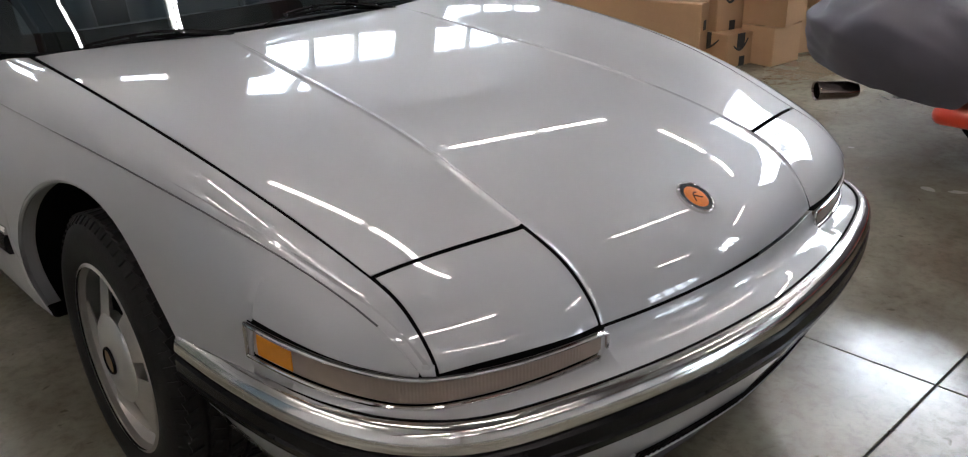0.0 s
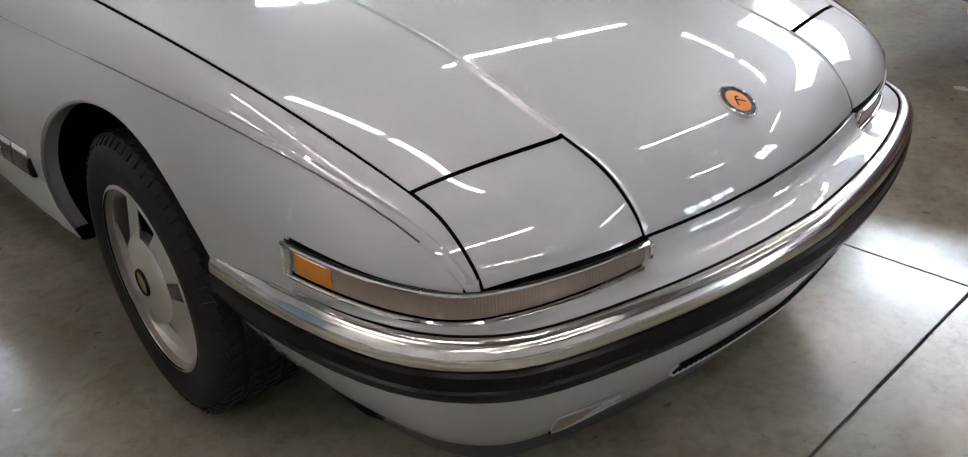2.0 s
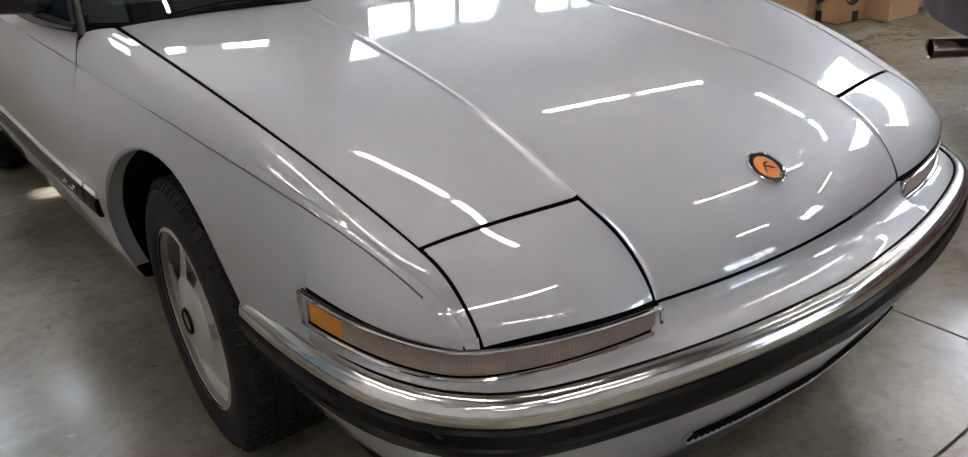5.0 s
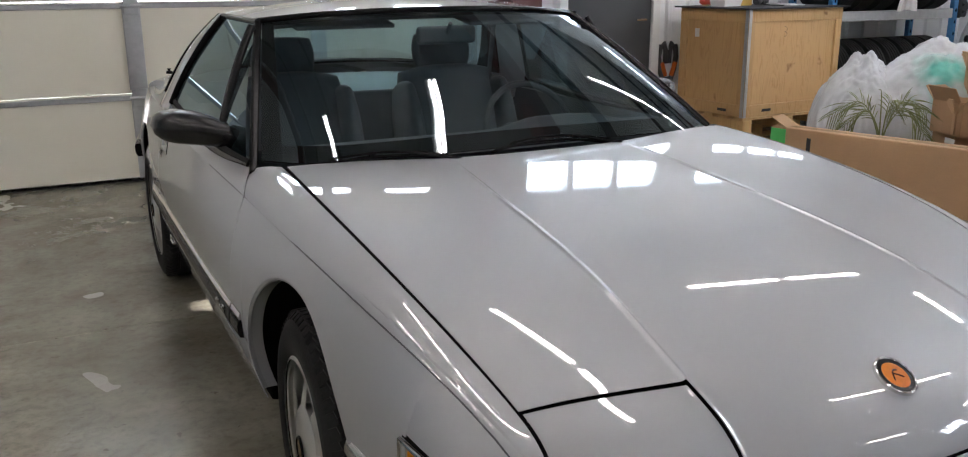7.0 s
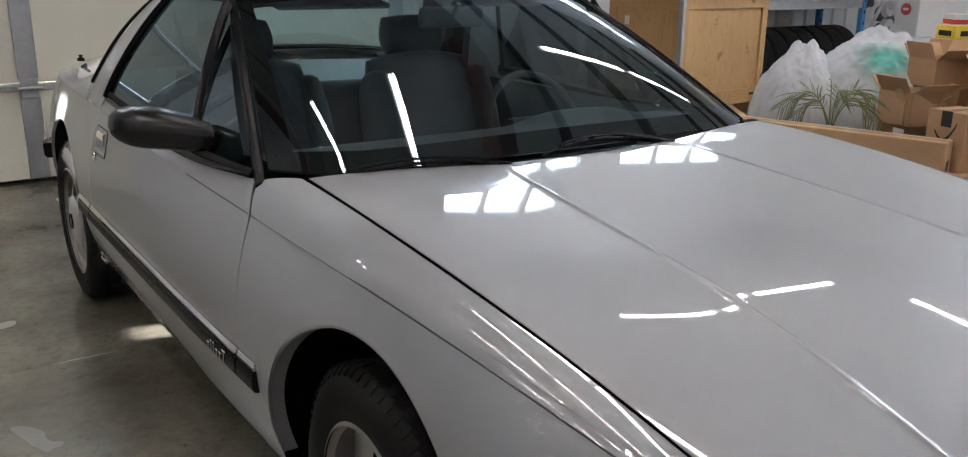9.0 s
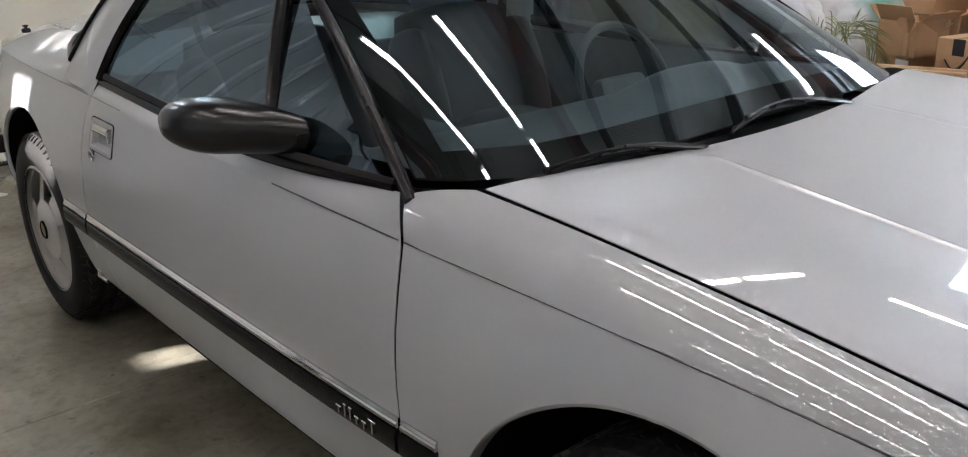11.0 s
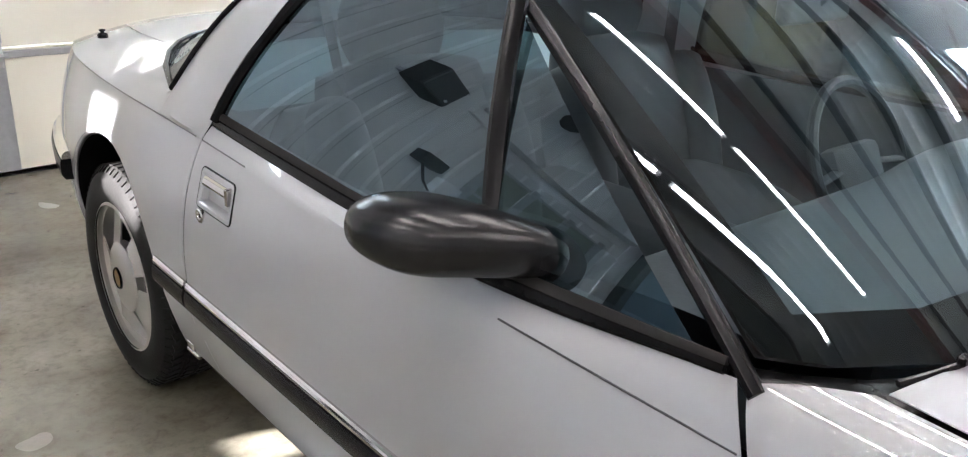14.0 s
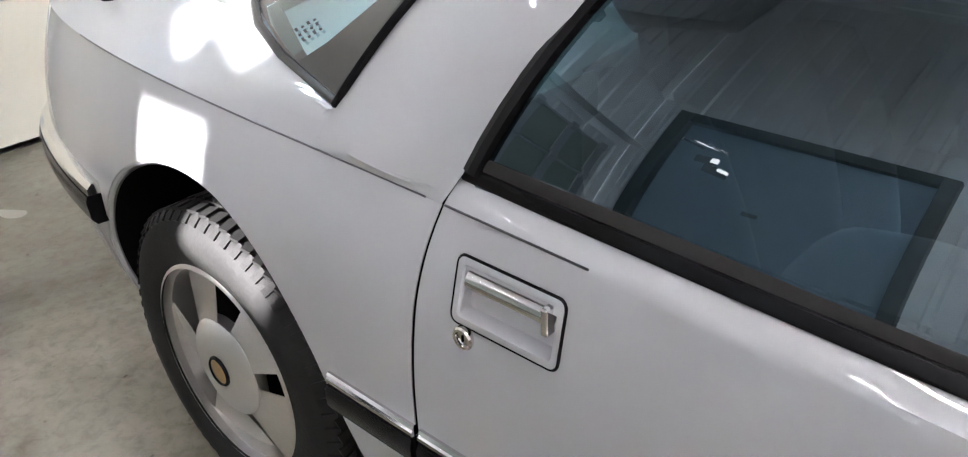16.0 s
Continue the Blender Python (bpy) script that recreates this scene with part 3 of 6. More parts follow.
def garage_door(name, x0, x1, h, y, windows, lights=(), panel=DOOR_CREAM, label="cream sectional garage door with galvanised stiles"):
    door = thing(name, label, "garage door", ((x0 + x1) / 2, y, 0), kind="structure")
    n = round(h / 0.61)
    w = x1 - x0
    cols = 3
    for k in range(n):
        z0, z1 = k * h / n, (k + 1) * h / n
        if k == windows:
            for zz in (z0 + 0.07, z1 - 0.07):
                part("window_rail", box((w, 0.05, 0.14), (0, 0.03, zz), 0.006), DOOR_CREAM, door)
            ends = [-w / 2] + [e for c in lights for e in (c - 0.23, c + 0.23)] + [w / 2]
            for lo, hi in zip(ends[::2], ends[1::2]):
                part("window_mullion", box((hi - lo, 0.046, z1 - z0 - 0.282), ((lo + hi) / 2, 0.03, (z0 + z1) / 2), 0.006), DOOR_CREAM, door)
            for c in lights:
                p = part("pane", box((0.46, 0.006, z1 - z0 - 0.282), (c, 0.03, (z0 + z1) / 2), 0), CLEAR, door)
                p.visible_shadow = False
        else:
            bm = box((w, 0.05, z1 - z0 - 0.006), (0, 0.03, (z0 + z1) / 2), 0.005)
            part("door_panel", bm, panel, door)
            part("panel_strip", box((w, 0.012, 0.035), (0, -0.001, z1 - 0.03), 0.004), GALV, door)
    for c in range(cols + 1):
        xx = -w / 2 + c * w / cols
        xx += 0.04 if c == 0 else -0.04 if c == cols else 0
        for k in range(n):
            part("stile", box((0.115, 0.014, h / n - 0.05), (xx, -0.003, (k + 0.5) * h / n), 0.003), GALV, door)
            hinge = part("hinge", box((0.10, 0.016, 0.12), (xx, -0.020, (k + 1) * h / n - 0.03), 0.004), GALV, door)
            part("pin", tube([(xx - 0.07, -0.036, (k + 1) * h / n - 0.03), (xx + 0.07, -0.036, (k + 1) * h / n - 0.03)], 0.011, 8), GALV, hinge)
    part("bottom_seal", box((w, 0.05, 0.03), (0, 0.03, 0.015), 0.004), JOINT, door)
    return door


garage_door("garage_door", GD_X0, GD_X1, GD_H, Y1 - 0.02, 4, (-1.18, -0.32, 0.66, 1.52))
garage_door("garage_door", SD_X0, SD_X1, SD_H, Y1 - 0.02, -1, panel=DOOR_SHADED, label="small sectional door in a grey-green that holds its shade, galvanised stiles")
rail = box((2.25, 0.012, 0.14), (-5.0, Y1 - 0.03, 2.95), 0.003)
box((2.25, 0.16, 0.012), (-5.0, Y1 - 0.117, 3.014), 0.003, rail)
solo("door_header_rail", rail, WHITE_STEEL, "white angle-steel rail above a small garage door", "rail", "structure")
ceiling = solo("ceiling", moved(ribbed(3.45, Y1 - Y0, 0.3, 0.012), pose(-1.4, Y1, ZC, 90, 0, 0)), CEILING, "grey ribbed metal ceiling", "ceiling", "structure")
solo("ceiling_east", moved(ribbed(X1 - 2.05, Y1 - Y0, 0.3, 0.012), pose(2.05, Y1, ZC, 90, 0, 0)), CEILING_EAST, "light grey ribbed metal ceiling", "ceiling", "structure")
solo("ceiling_west", moved(ribbed(XB - X0, Y1 - Y0, 0.3, 0.03), pose(X0, Y1, ZW, 90, 0, 0)), WALL, "white ribbed metal liner of the tall bay", "ceiling", "structure")
solo("roof_slab", box((X1 - XB + 0.2, Y1 - Y0 + 0.4, 0.1), ((XB + X1) / 2 + 0.2, (Y0 + Y1) / 2, ZC + 0.066), 0), WALL, "roof above the ceiling liner", "roof", "structure")
solo("roof_slab", box((XB - X0 + 0.5, Y1 - Y0 + 0.4, 0.1), ((XB + X0) / 2 - 0.1, (Y0 + Y1) / 2, ZW + 0.1), 0), WALL, "roof above the tall bay", "roof", "structure")
for xx in (-0.9, -0.3, 2.75, 3.75, 4.75, 5.75, 7.2):
    solo("purlin", box((0.05, Y1 - Y0 - 0.1, 0.12), (xx, (Y0 + Y1) / 2, ZC - 0.07), 0.006), PURLIN, "dark steel roof purlin", "purlin", "structure")
for xx in (-1.4, 2.05, 6.7):
    solo("roof_beam", box((0.16, Y1 - Y0 - 0.1, 0.24), (xx, (Y0 + Y1) / 2, ZC - 0.13), 0.008), MAROON, "maroon painted steel roof beam", "beam", "structure")


def strip_light(x, y, rz, length):
    s = thing("strip_light", "white ceiling strip light with two bright tubes", "lamp", (x, y, ZC - 0.22), rz, "ceiling strip lights")
    part("housing", box((0.10, length, 0.05), (0, 0, 0.045), 0.006), WALL, s)
    for dy in (-0.5, 0.5):
        part("hanger", tube([(0, dy, 0.05), (0, dy, (ZW if x < XB else ZC) - ZC + 0.225)], 0.004, 5), GALV, s)
    for dx in (-0.024, 0.024):
        part("tube", tube([(dx, -length / 2 + 0.03, 0), (dx, length / 2 - 0.03, 0)], 0.012), TUBE, s)


for lx in (1.08, -0.42, -2.3, -4.7):
    for ly in (1.55, 0.26):
        strip_light(lx, ly, 0, 1.22)
# beyond the first, unseen strips added to keep the room's brightness
for lx, ly in ((0.5, -3.0), (-0.8, -3.0), (0.5, -5.6), (-0.8, -5.6), (-3.0, -3.0), (-4.6, -3.0), (-3.0, -5.6), (-4.6, -5.6)):
    strip_light(lx, ly, 90, 1.22)
for lx, ly, rz in ((3.65, 2.55, 90), (4.95, 2.55, 90), (6.0, 1.24, 0), (6.0, -0.14, 0), (3.25, -1.5, 90), (4.45, -1.5, 90), (7.0, -3.5, 0), (4.5, -5.0, 90)):
    strip_light(lx, ly, rz, 1.2)


def flue(x, y, z):
    """A galvanised flue that leaves a black collar on the wall and rises towards the roof."""
    h = thing("flue_pipe", "galvanised flue pipe with a black end collar", "pipe", (x, y, z))
    part("collar", lathe([(0.001, 0.0), (0.11, 0.0), (0.12, 0.02), (0.12, 0.14), (0.09, 0.17), (0.05, 0.17)], 8, m=pose(0, 0, -0.05, 0, -50, 0)), MAT_BLACK, h)
    part("pipe", tube([(-0.10, 0, 0.04), (-0.7, -0.05, 0.62), (-1.5, -0.1, 1.45), (-1.75, -0.1, ZW - z)], 0.085, 16), ALLOY, h)
    part("clamp", box((0.05, 0.20, 0.05), (-0.9, 0.06, 0.84), 0.006), GALV, h)


flue(-3.95, Y1 - 0.30, 3.70)


def loudspeaker(x, y, z):
    sp = thing("loudspeaker", "black loudspeaker box on a wall bracket", "loudspeaker", (x, y, z), -12)
    part("cabinet", box((0.36, 0.20, 0.34), (0, 0, 0), 0.012, seg=2), MAT_BLACK, sp)
    part("grille", box((0.33, 0.02, 0.31), (0, -0.108, 0), 0.006), DARK_DOOR, sp)
    part("badge", lathe([(0.001, 0.003), (0.016, 0.003), (0.018, 0)], 16, m=pose(-0.11, -0.119, -0.11, 90, 0, 0)), BRIGHT, sp)
    part("bracket", box((0.06, 0.24, 0.05), (0, 0.21, 0), 0.006), GALV, sp)


loudspeaker(-2.84, Y1 - 0.36, 2.78)
el = thing("emergency_light", "white emergency light with two bright heads on the wall", "lamp", (-3.62, Y1 - 0.02, 3.06))
part("case", box((0.30, 0.06, 0.12), (0, -0.03, 0), 0.01, seg=2), WHITE_STEEL, el)
for dx in (-0.085, 0.085):
    head = part("head", box((0.11, 0.07, 0.075), (dx, -0.11, 0.085), 0.014, seg=2), WHITE_STEEL, el)
    part("lamp_face", box((0.09, 0.004, 0.055), (dx, -0.1475, 0.085), 0), TUBE, head)
wb = thing("door_opener_box", "small dark opener box with a white control unit on the wall", "control box", (-3.66, Y1 - 0.02, 2.15))
part("motor_case", box((0.24, 0.14, 0.16), (0, -0.075, 0), 0.01, seg=2), DARK_DOOR, wb)
part("control_unit", box((0.22, 0.10, 0.26), (-0.32, -0.055, -0.22), 0.008), WHITE_STEEL, wb)
part("lever", tube([(0.05, -0.10, -0.08), (-0.06, -0.12, -0.28), (-0.16, -0.12, -0.36)], 0.012, 6), MAT_BLACK, wb)


# ---- the silver coupe: body surfaces ----
TK = [0, 0.08, 0.16, 0.25, 0.45, 0.7, 1]
C2 = spline(TK, [(-0.700, -0.848, 0.580), (-0.707, -0.832, 0.602), (-0.717, -0.790, 0.636), (-0.729, -0.733, 0.665), (-0.780, -0.470, 0.737), (-0.822, -0.04, 0.783), (-0.831, 0.545, 0.793)])
C2B = spline(TK, [(-0.690, -0.853, 0.5800), (-0.694, -0.836, 0.6105), (-0.698, -0.787, 0.6525), (-0.707, -0.721, 0.6840), (-0.754, -0.453, 0.7640), (-0.789, -0.02, 0.8260), (-0.793, 0.575, 0.8585)])
C3 = spline(TK, [(-0.679, -0.858, 0.5770), (-0.679, -0.838, 0.6150), (-0.676, -0.783, 0.6610), (-0.678, -0.706, 0.6920), (-0.712, -0.432, 0.7750), (-0.737, -0.005, 0.8460), (-0.733, 0.452, 0.8800)])
C4 = spline(TK, [(-0.374, -0.925, 0.568), (-0.376, -0.905, 0.606), (-0.381, -0.852, 0.660), (-0.388, -0.757, 0.705), (-0.364, -0.46, 0.7805), (-0.332, -0.05, 0.834), (-0.295, 0.374, 0.8765)])
C5 = spline(TK, [(0, -0.965, 0.568), (0, -0.946, 0.606), (0, -0.896, 0.655), (0, -0.805, 0.703), (0, -0.50, 0.781), (0, -0.07, 0.834), (0, 0.354, 0.877)])


def top_surface(s, t):
    """The car's upper skin: s from the shoulder (0) over the fender (0.1) and the hood crease (0.5) to the middle (1) and on to the far side; t from nose to cowl."""
    m = s > 1
    if m:
        s = 2 - s
    front = max(0.0, 1 - t / 0.25)
    c3, c4, c5 = C3(t), C4(t), C5(t)

    def outer(k):
        p = c4 + (c3 - c4) * k
        q = k**1.5
        return p + np.array([0, -0.022 * front * 4 * k * (1 - k), (0.0042 + 0.004 * front) * 4 * q * (1 - q)])

    def inner(k):
        return np.array([c4[0] * k, c5[1] + (c4[1] - c5[1]) * k * k, c5[2] + (c4[2] - c5[2]) * k * k])
    if s < 0.1:
        # the fender's crown leaves the shoulder steeply and meets the hood's edge in the hood's own slope
        e, c2 = s / 0.1, C2(t)
        go, come = 4 * C2B(t) - 3 * c2 - c3, outer(0.97) - outer(1.0)
        come = come * (np.linalg.norm(c3 - c2) / np.linalg.norm(come))
        p = c2 * (2 * e**3 - 3 * e**2 + 1) + go * (e**3 - 2 * e**2 + e) + c3 * (3 * e**2 - 2 * e**3) + come * (e**3 - e**2)
    elif s < 0.5:
        p = outer((0.5 - s) / 0.4)
    else:
        p = inner((1 - s) / 0.5)
    soft = 0.018
    if abs(s - 0.5) < soft and s > 0.1:
        e = (s - 0.5 + soft) / (2 * soft)
        a, b = outer(soft / 0.4), inner((0.5 - soft) / 0.5)
        da, db = (outer(soft / 0.4) - outer((soft + 0.01) / 0.4)) / 0.01, (inner((0.5 - soft - 0.01) / 0.5) - b) / 0.01
        w = 2 * soft
        p = a * (2 * e**3 - 3 * e**2 + 1) + da * w * (e**3 - 2 * e**2 + e) + b * (3 * e**2 - 2 * e**3) + db * w * (e**3 - e**2)
    ridge = math.exp(-(((s - 0.5) / 0.0072) ** 2)) * min(1.0, max(0.0, (t - 0.02) / 0.06)) * min(1.0, max(0.0, (0.97 - t) / 0.1))
    p = p + np.array([0, 0, 0.0034 * ridge])
    if m:
        p = p * np.array([-1, 1, 1])
    return p


WK = [-0.92, -0.87, -0.82, -0.76, -0.70, -0.55, -0.35, 0.0, 0.5, 1.2, 1.9, 2.5, 2.9, 3.2, 3.4, 3.5]
WIDTH = spline(WK, [(v,) for v in (0.62, 0.682, 0.726, 0.765, 0.790, 0.822, 0.850, 0.874, 0.893, 0.897, 0.893, 0.882, 0.850, 0.785, 0.70, 0.62)])
CREASE = spline([-0.848, -0.790, -0.733, -0.470, -0.04, 0.545, 0.93, 1.67, 1.905, 2.5, 2.95, 3.25, 3.42, 3.5],
                [(0.700, 0.580), (0.717, 0.636), (0.729, 0.665), (0.780, 0.737), (0.822, 0.783), (0.831, 0.793), (0.852, 0.814), (0.849, 0.837), (0.838, 0.840),
                 (0.822, 0.850), (0.776, 0.855), (0.70, 0.848), (0.63, 0.835), (0.58, 0.82)])


def side_x(y, z):
    w = WIDTH(y)[0]
    xc, zc = CREASE(y)
    if z > 0.55:
        f = min(1.0, (z - 0.55) / max(zc - 0.55, 0.02))
        return -(w - (w - xc) * f**2.1)
    if z < 0.5:
        return -(w - 0.75 * (0.5 - z) ** 2 - 0.05 * (0.5 - z))
    return -w


DOOR_EDGE = spline([0.28, 0.40, 0.512, 0.70, 0.79, 0.857, 0.89], [(0.478,), (0.484,), (0.490,), (0.513,), (0.541,), (0.576,), (0.596,)])


def gap_front(z):
    return DOOR_EDGE(z)[0]


def gap_rear(z):
    return 1.927 - (0.9 * (z - 0.68) ** 2 if z > 0.68 else 0.4 * (0.68 - z) ** 2 if z < 0.40 else 0)


ROCKER = 0.285
ARCH_F, ARCH_R = (0.0, 0.318, 0.396), (2.502, 0.318, 0.412)


def arch_z(y, arch):
    yc, zc, r = arch
    return zc + math.sqrt(max(r * r - (y - yc) ** 2, 0))


LAMP_TOP = spline([-0.90, -0.86, -0.825, -0.70, -0.558], [(0.566,), (0.568,), (0.572,), (0.589,), (0.608,)])


def fender_low(y):
    if y < -0.562:
        return LAMP_TOP(y)[0] + 0.0085
    if y < -0.343:
        return 0.516
    if y < 0.392:
        return max(arch_z(y, ARCH_F), ROCKER)
    return ROCKER


car = thing("coupe", "silver two-door coupe parked on concrete, headlamp covers closed", "car", (0, 0, 0))

# hood: one lid with two headlamp cut-outs
s_hood = sorted(set([0.1008, 0.104, 0.108] + frange(0.115, 0.455, 14) + frange(0.462, 0.538, 45) + frange(0.545, 1.0, 14) + [0.5]))
s_hood = s_hood + [2 - s for s in reversed(s_hood[:-1])]
t_top = sorted(set(frange(0, 0.25, 17) + frange(0.25, 1.0, 34)))


def in_lid(s, t):
    s = min(s, 2 - s)
    return s < 0.5 and t < 0.25


hood = part("hood", skirt(grid(top_surface, s_hood, t_top, in_lid), 0.016, (0, 0, 1)), PAINT, car)
for flip in (False, True):
    lid = grid(top_surface, [0.1045, 0.107, 0.111] + frange(0.12, 0.47, 16) + [0.478, 0.485, 0.4905], [0.006] + frange(0.014, 0.232, 18) + [0.238, 0.2415])
    skirt(lid, 0.016, (0, 0, 1))
    part("headlamp_cover", mirrored(lid) if flip else lid, PAINT, car)


def fender_mesh():
    def side(u, v):
        zlo, zc = fender_low(u), CREASE(u)[1]
        z = zlo + (zc - zlo) * v
        w = max(0.0, u / 0.545) ** 3
        y = u + (gap_front(z) - 0.003 - 0.545) * w
        return side_x(u, z), y, z
    ys = frange(-0.843, -0.5625, 22) + [-0.5615] + frange(-0.54, -0.3435, 9) + [-0.3425]
    a = np.linspace(math.acos(0.3425 / 0.396), math.pi - math.acos(0.3425 / 0.396), 40)
    ys += [-0.396 * math.cos(k) for k in a][1:-1]
    ys += [0.352, 0.366, 0.378, 0.387, 0.3915, 0.393, 0.42, 0.45, 0.48, 0.51, 0.545]
    bm = grid(side, ys, frange(0, 1, 22))

    def top(s, t):
        p = top_surface(s, t)
        w, end = max(0.0, (t - 0.8) / 0.2) ** 2, top_surface(s, 1.0)
        edge = gap_front(end[2]) - 0.003
        if s > 0.05:
            edge += (0.460 - edge) * (s - 0.05) / 0.0425
        return p + np.array([0, (edge - end[1]) * w, 0])
    grid(top, frange(0, 0.0925, 15), t_top, bm=bm)
    outward(bm, (-1, 0, 0.3))
    bm.normal_update()
    for f in bm.faces:
        if f.normal.x > 0.05 and f.normal.z < 0.5:
            f.normal_flip()
    return skirt(bm, 0.018)


fender = part("fender", fender_mesh(), PAINT, car)
part("fender", mirrored(fender_mesh()), PAINT, car)


SILL_Y = [0.48, 0.63, 0.80, 1.10, 1.35, 1.60, 1.90, 1.96]
SILL_LO = spline(SILL_Y, [(0.798, 0.866), (0.803, 0.858), (0.813, 0.845), (0.824, 0.836), (0.827, 0.846), (0.825, 0.859), (0.815, 0.872), (0.812, 0.875)])
SILL_UP = spline(SILL_Y, [(0.796, 0.886), (0.799, 0.874), (0.803, 0.868), (0.806, 0.863), (0.808, 0.870), (0.810, 0.884), (0.812, 0.903), (0.812, 0.907)])
HANDLE_U, HANDLE_V = [0.8470, 0.9475], [0.738, 0.848]


def door_mesh():
    def side(u, v):
        z = ROCKER + 0.004 + (0.862 - ROCKER) * v
        y = (gap_front(z) + 0.003) * (1 - u) + (gap_rear(z) - 0.003) * u
        edge, sill = SILL_LO(y)
        z = ROCKER + 0.004 + (sill - ROCKER - 0.004) * v
        xc, zc = CREASE(y)
        if z > zc:
            f = (z - zc) / (sill - zc)
            x = -(xc - (xc - edge) * f**1.3)
        else:
            x = side_x(y, z)
        return x, y, z
    vs = frange(0, 0.9, 24) + frange(0.91, 1.0, 8)
    us = sorted(frange(0, 0.80, 26) + HANDLE_U + [0.87, 0.895, 0.92, 0.965, 0.98, 1.0])
    vs = sorted([v for v in vs if all(abs(v - h) > 0.008 for h in HANDLE_V)] + HANDLE_V)
    return skirt(grid(side, us, vs, lambda u, v: HANDLE_U[0] < u < HANDLE_U[1] and HANDLE_V[0] < v < HANDLE_V[1]), 0.018, (-1, 0, 0))


door = part("door", door_mesh(), PAINT, car)
part("door", mirrored(door_mesh()), PAINT, car)


def quarter_low(y):
    if y < 2.092:
        return ROCKER
    if y < 2.912:
        return max(arch_z(y, ARCH_R), ROCKER)
    return 0.30


# C pillar edges
P_FRONT = spline([0, 0.2, 0.6, 1], [(-0.838, 1.908, 0.840), (-0.820, 1.880, 0.888), (-0.742, 1.774, 1.080), (-0.640, 1.668, 1.226)])
P_REAR = spline([0, 0.2, 0.6, 1], [(-0.832, 2.165, 0.844), (-0.803, 2.136, 0.904), (-0.722, 2.020, 1.070), (-0.605, 1.850, 1.222)])


def deck_pt(f, w):
    """The rear deck: f from the middle (0) to the right shoulder (1), w from the rear glass to the tail."""
    a = min(abs(f), 1.0)
    y0 = 2.80 - 0.664 * min(a / 0.965, 1.0) ** 4.3 + (0.029 * (a - 0.965) / 0.035 if a > 0.965 else 0.0)
    y = y0 + (3.5 - y0) * w
    xc, zc = CREASE(y)
    x = -xc * f
    h = 0.085 if y < 3.1 else 0.085 - 0.05 * ((y - 3.1) / 0.4) ** 2

    def flat(zc_):
        return zc_ + 0.085 * (1 - a**3.2)
    z = zc + h * (1 - a**3.2)
    want = 0.927 - 0.022 * a**4
    lift = (want - flat(CREASE(y0)[1])) * (min(1.0, (1 - a) / 0.04) if a > 0.96 else 1.0)
    return x, y, z + lift * math.exp(-(((y - y0) / 0.30) ** 2))


def quarter_mesh():
    def side(u, v):
        zlo, zc = quarter_low(u), CREASE(u)[1]
        z = zlo + (zc - zlo) * v
        w = max(0.0, 1 - (u - 1.927) / 0.16)
        return side_x(u, z), u + (gap_rear(z) + 0.003 - 1.927) * w, z
    ys = [1.927, 1.95, 1.98, 2.02, 2.05, 2.075, 2.088, 2.0905] + [2.502 - 0.412 * math.cos(k) for k in np.linspace(0.04, math.pi - 0.05, 44)]
    ys += [2.9135] + frange(2.94, 3.5, 18)
    bm = grid(side, ys, frange(0, 1, 22))

    def pillar(u, v):
        a, b = P_FRONT(v), P_REAR(v)
        p = a + (b - a) * u
        p[0] -= 0.012 * 4 * u * (1 - u)
        if v == 0:
            c = CREASE(p[1])
            p[0], p[2] = -c[0], c[1]
        return p
    grid(pillar, frange(0, 1, 12), frange(0, 1, 16), bm=bm)

    grid(lambda w, v: deck_pt(1 - v, w), [0, 0.01, 0.02] + frange(0.04, 1, 28), [0, 0.01, 0.02, 0.035, 0.055, 0.08, 0.11, 0.15, 0.2, 0.25], bm=bm)
    bm.normal_update()
    for f in bm.faces:
        if f.normal.dot(Vector((-1, 0, 0.4))) < 0:
            f.normal_flip()
    return skirt(bm, 0.018)


part("rear_quarter", quarter_mesh(), PAINT, car)
part("rear_quarter", mirrored(quarter_mesh()), PAINT, car)


def boot_lid():
    bm = grid(lambda w, f: deck_pt(f, w), frange(0, 1, 26), frange(-0.745, 0.745, 25))
    return skirt(bm, 0.016, (0, 0, 1))


part("boot_lid", boot_lid(), PAINT, car)


def tail():
    bm = bmesh.new()
    # upright to the lid's edge, then forward under it
    grid(lambda x, v: (x * 0.612 * (1 - 0.15 * min(v, 1.0) ** 4), 3.49 + (0.05 * math.sin(math.pi * min(v, 1.0)) + 0.05) * (1 - x * x) - 0.22 * max(0.0, v - 1.0), 0.30 + 0.555 * min(v, 1.0) - 0.05 * x**4 * min(v, 1.0) + 0.03 * max(0.0, v - 1.0)), frange(-1, 1, 17), frange(0, 1, 9) + [1.2, 1.5, 2.0], bm=bm)
    return skirt(bm, 0.016, (0, 1, 0))


part("tail_panel", tail(), PAINT, car)


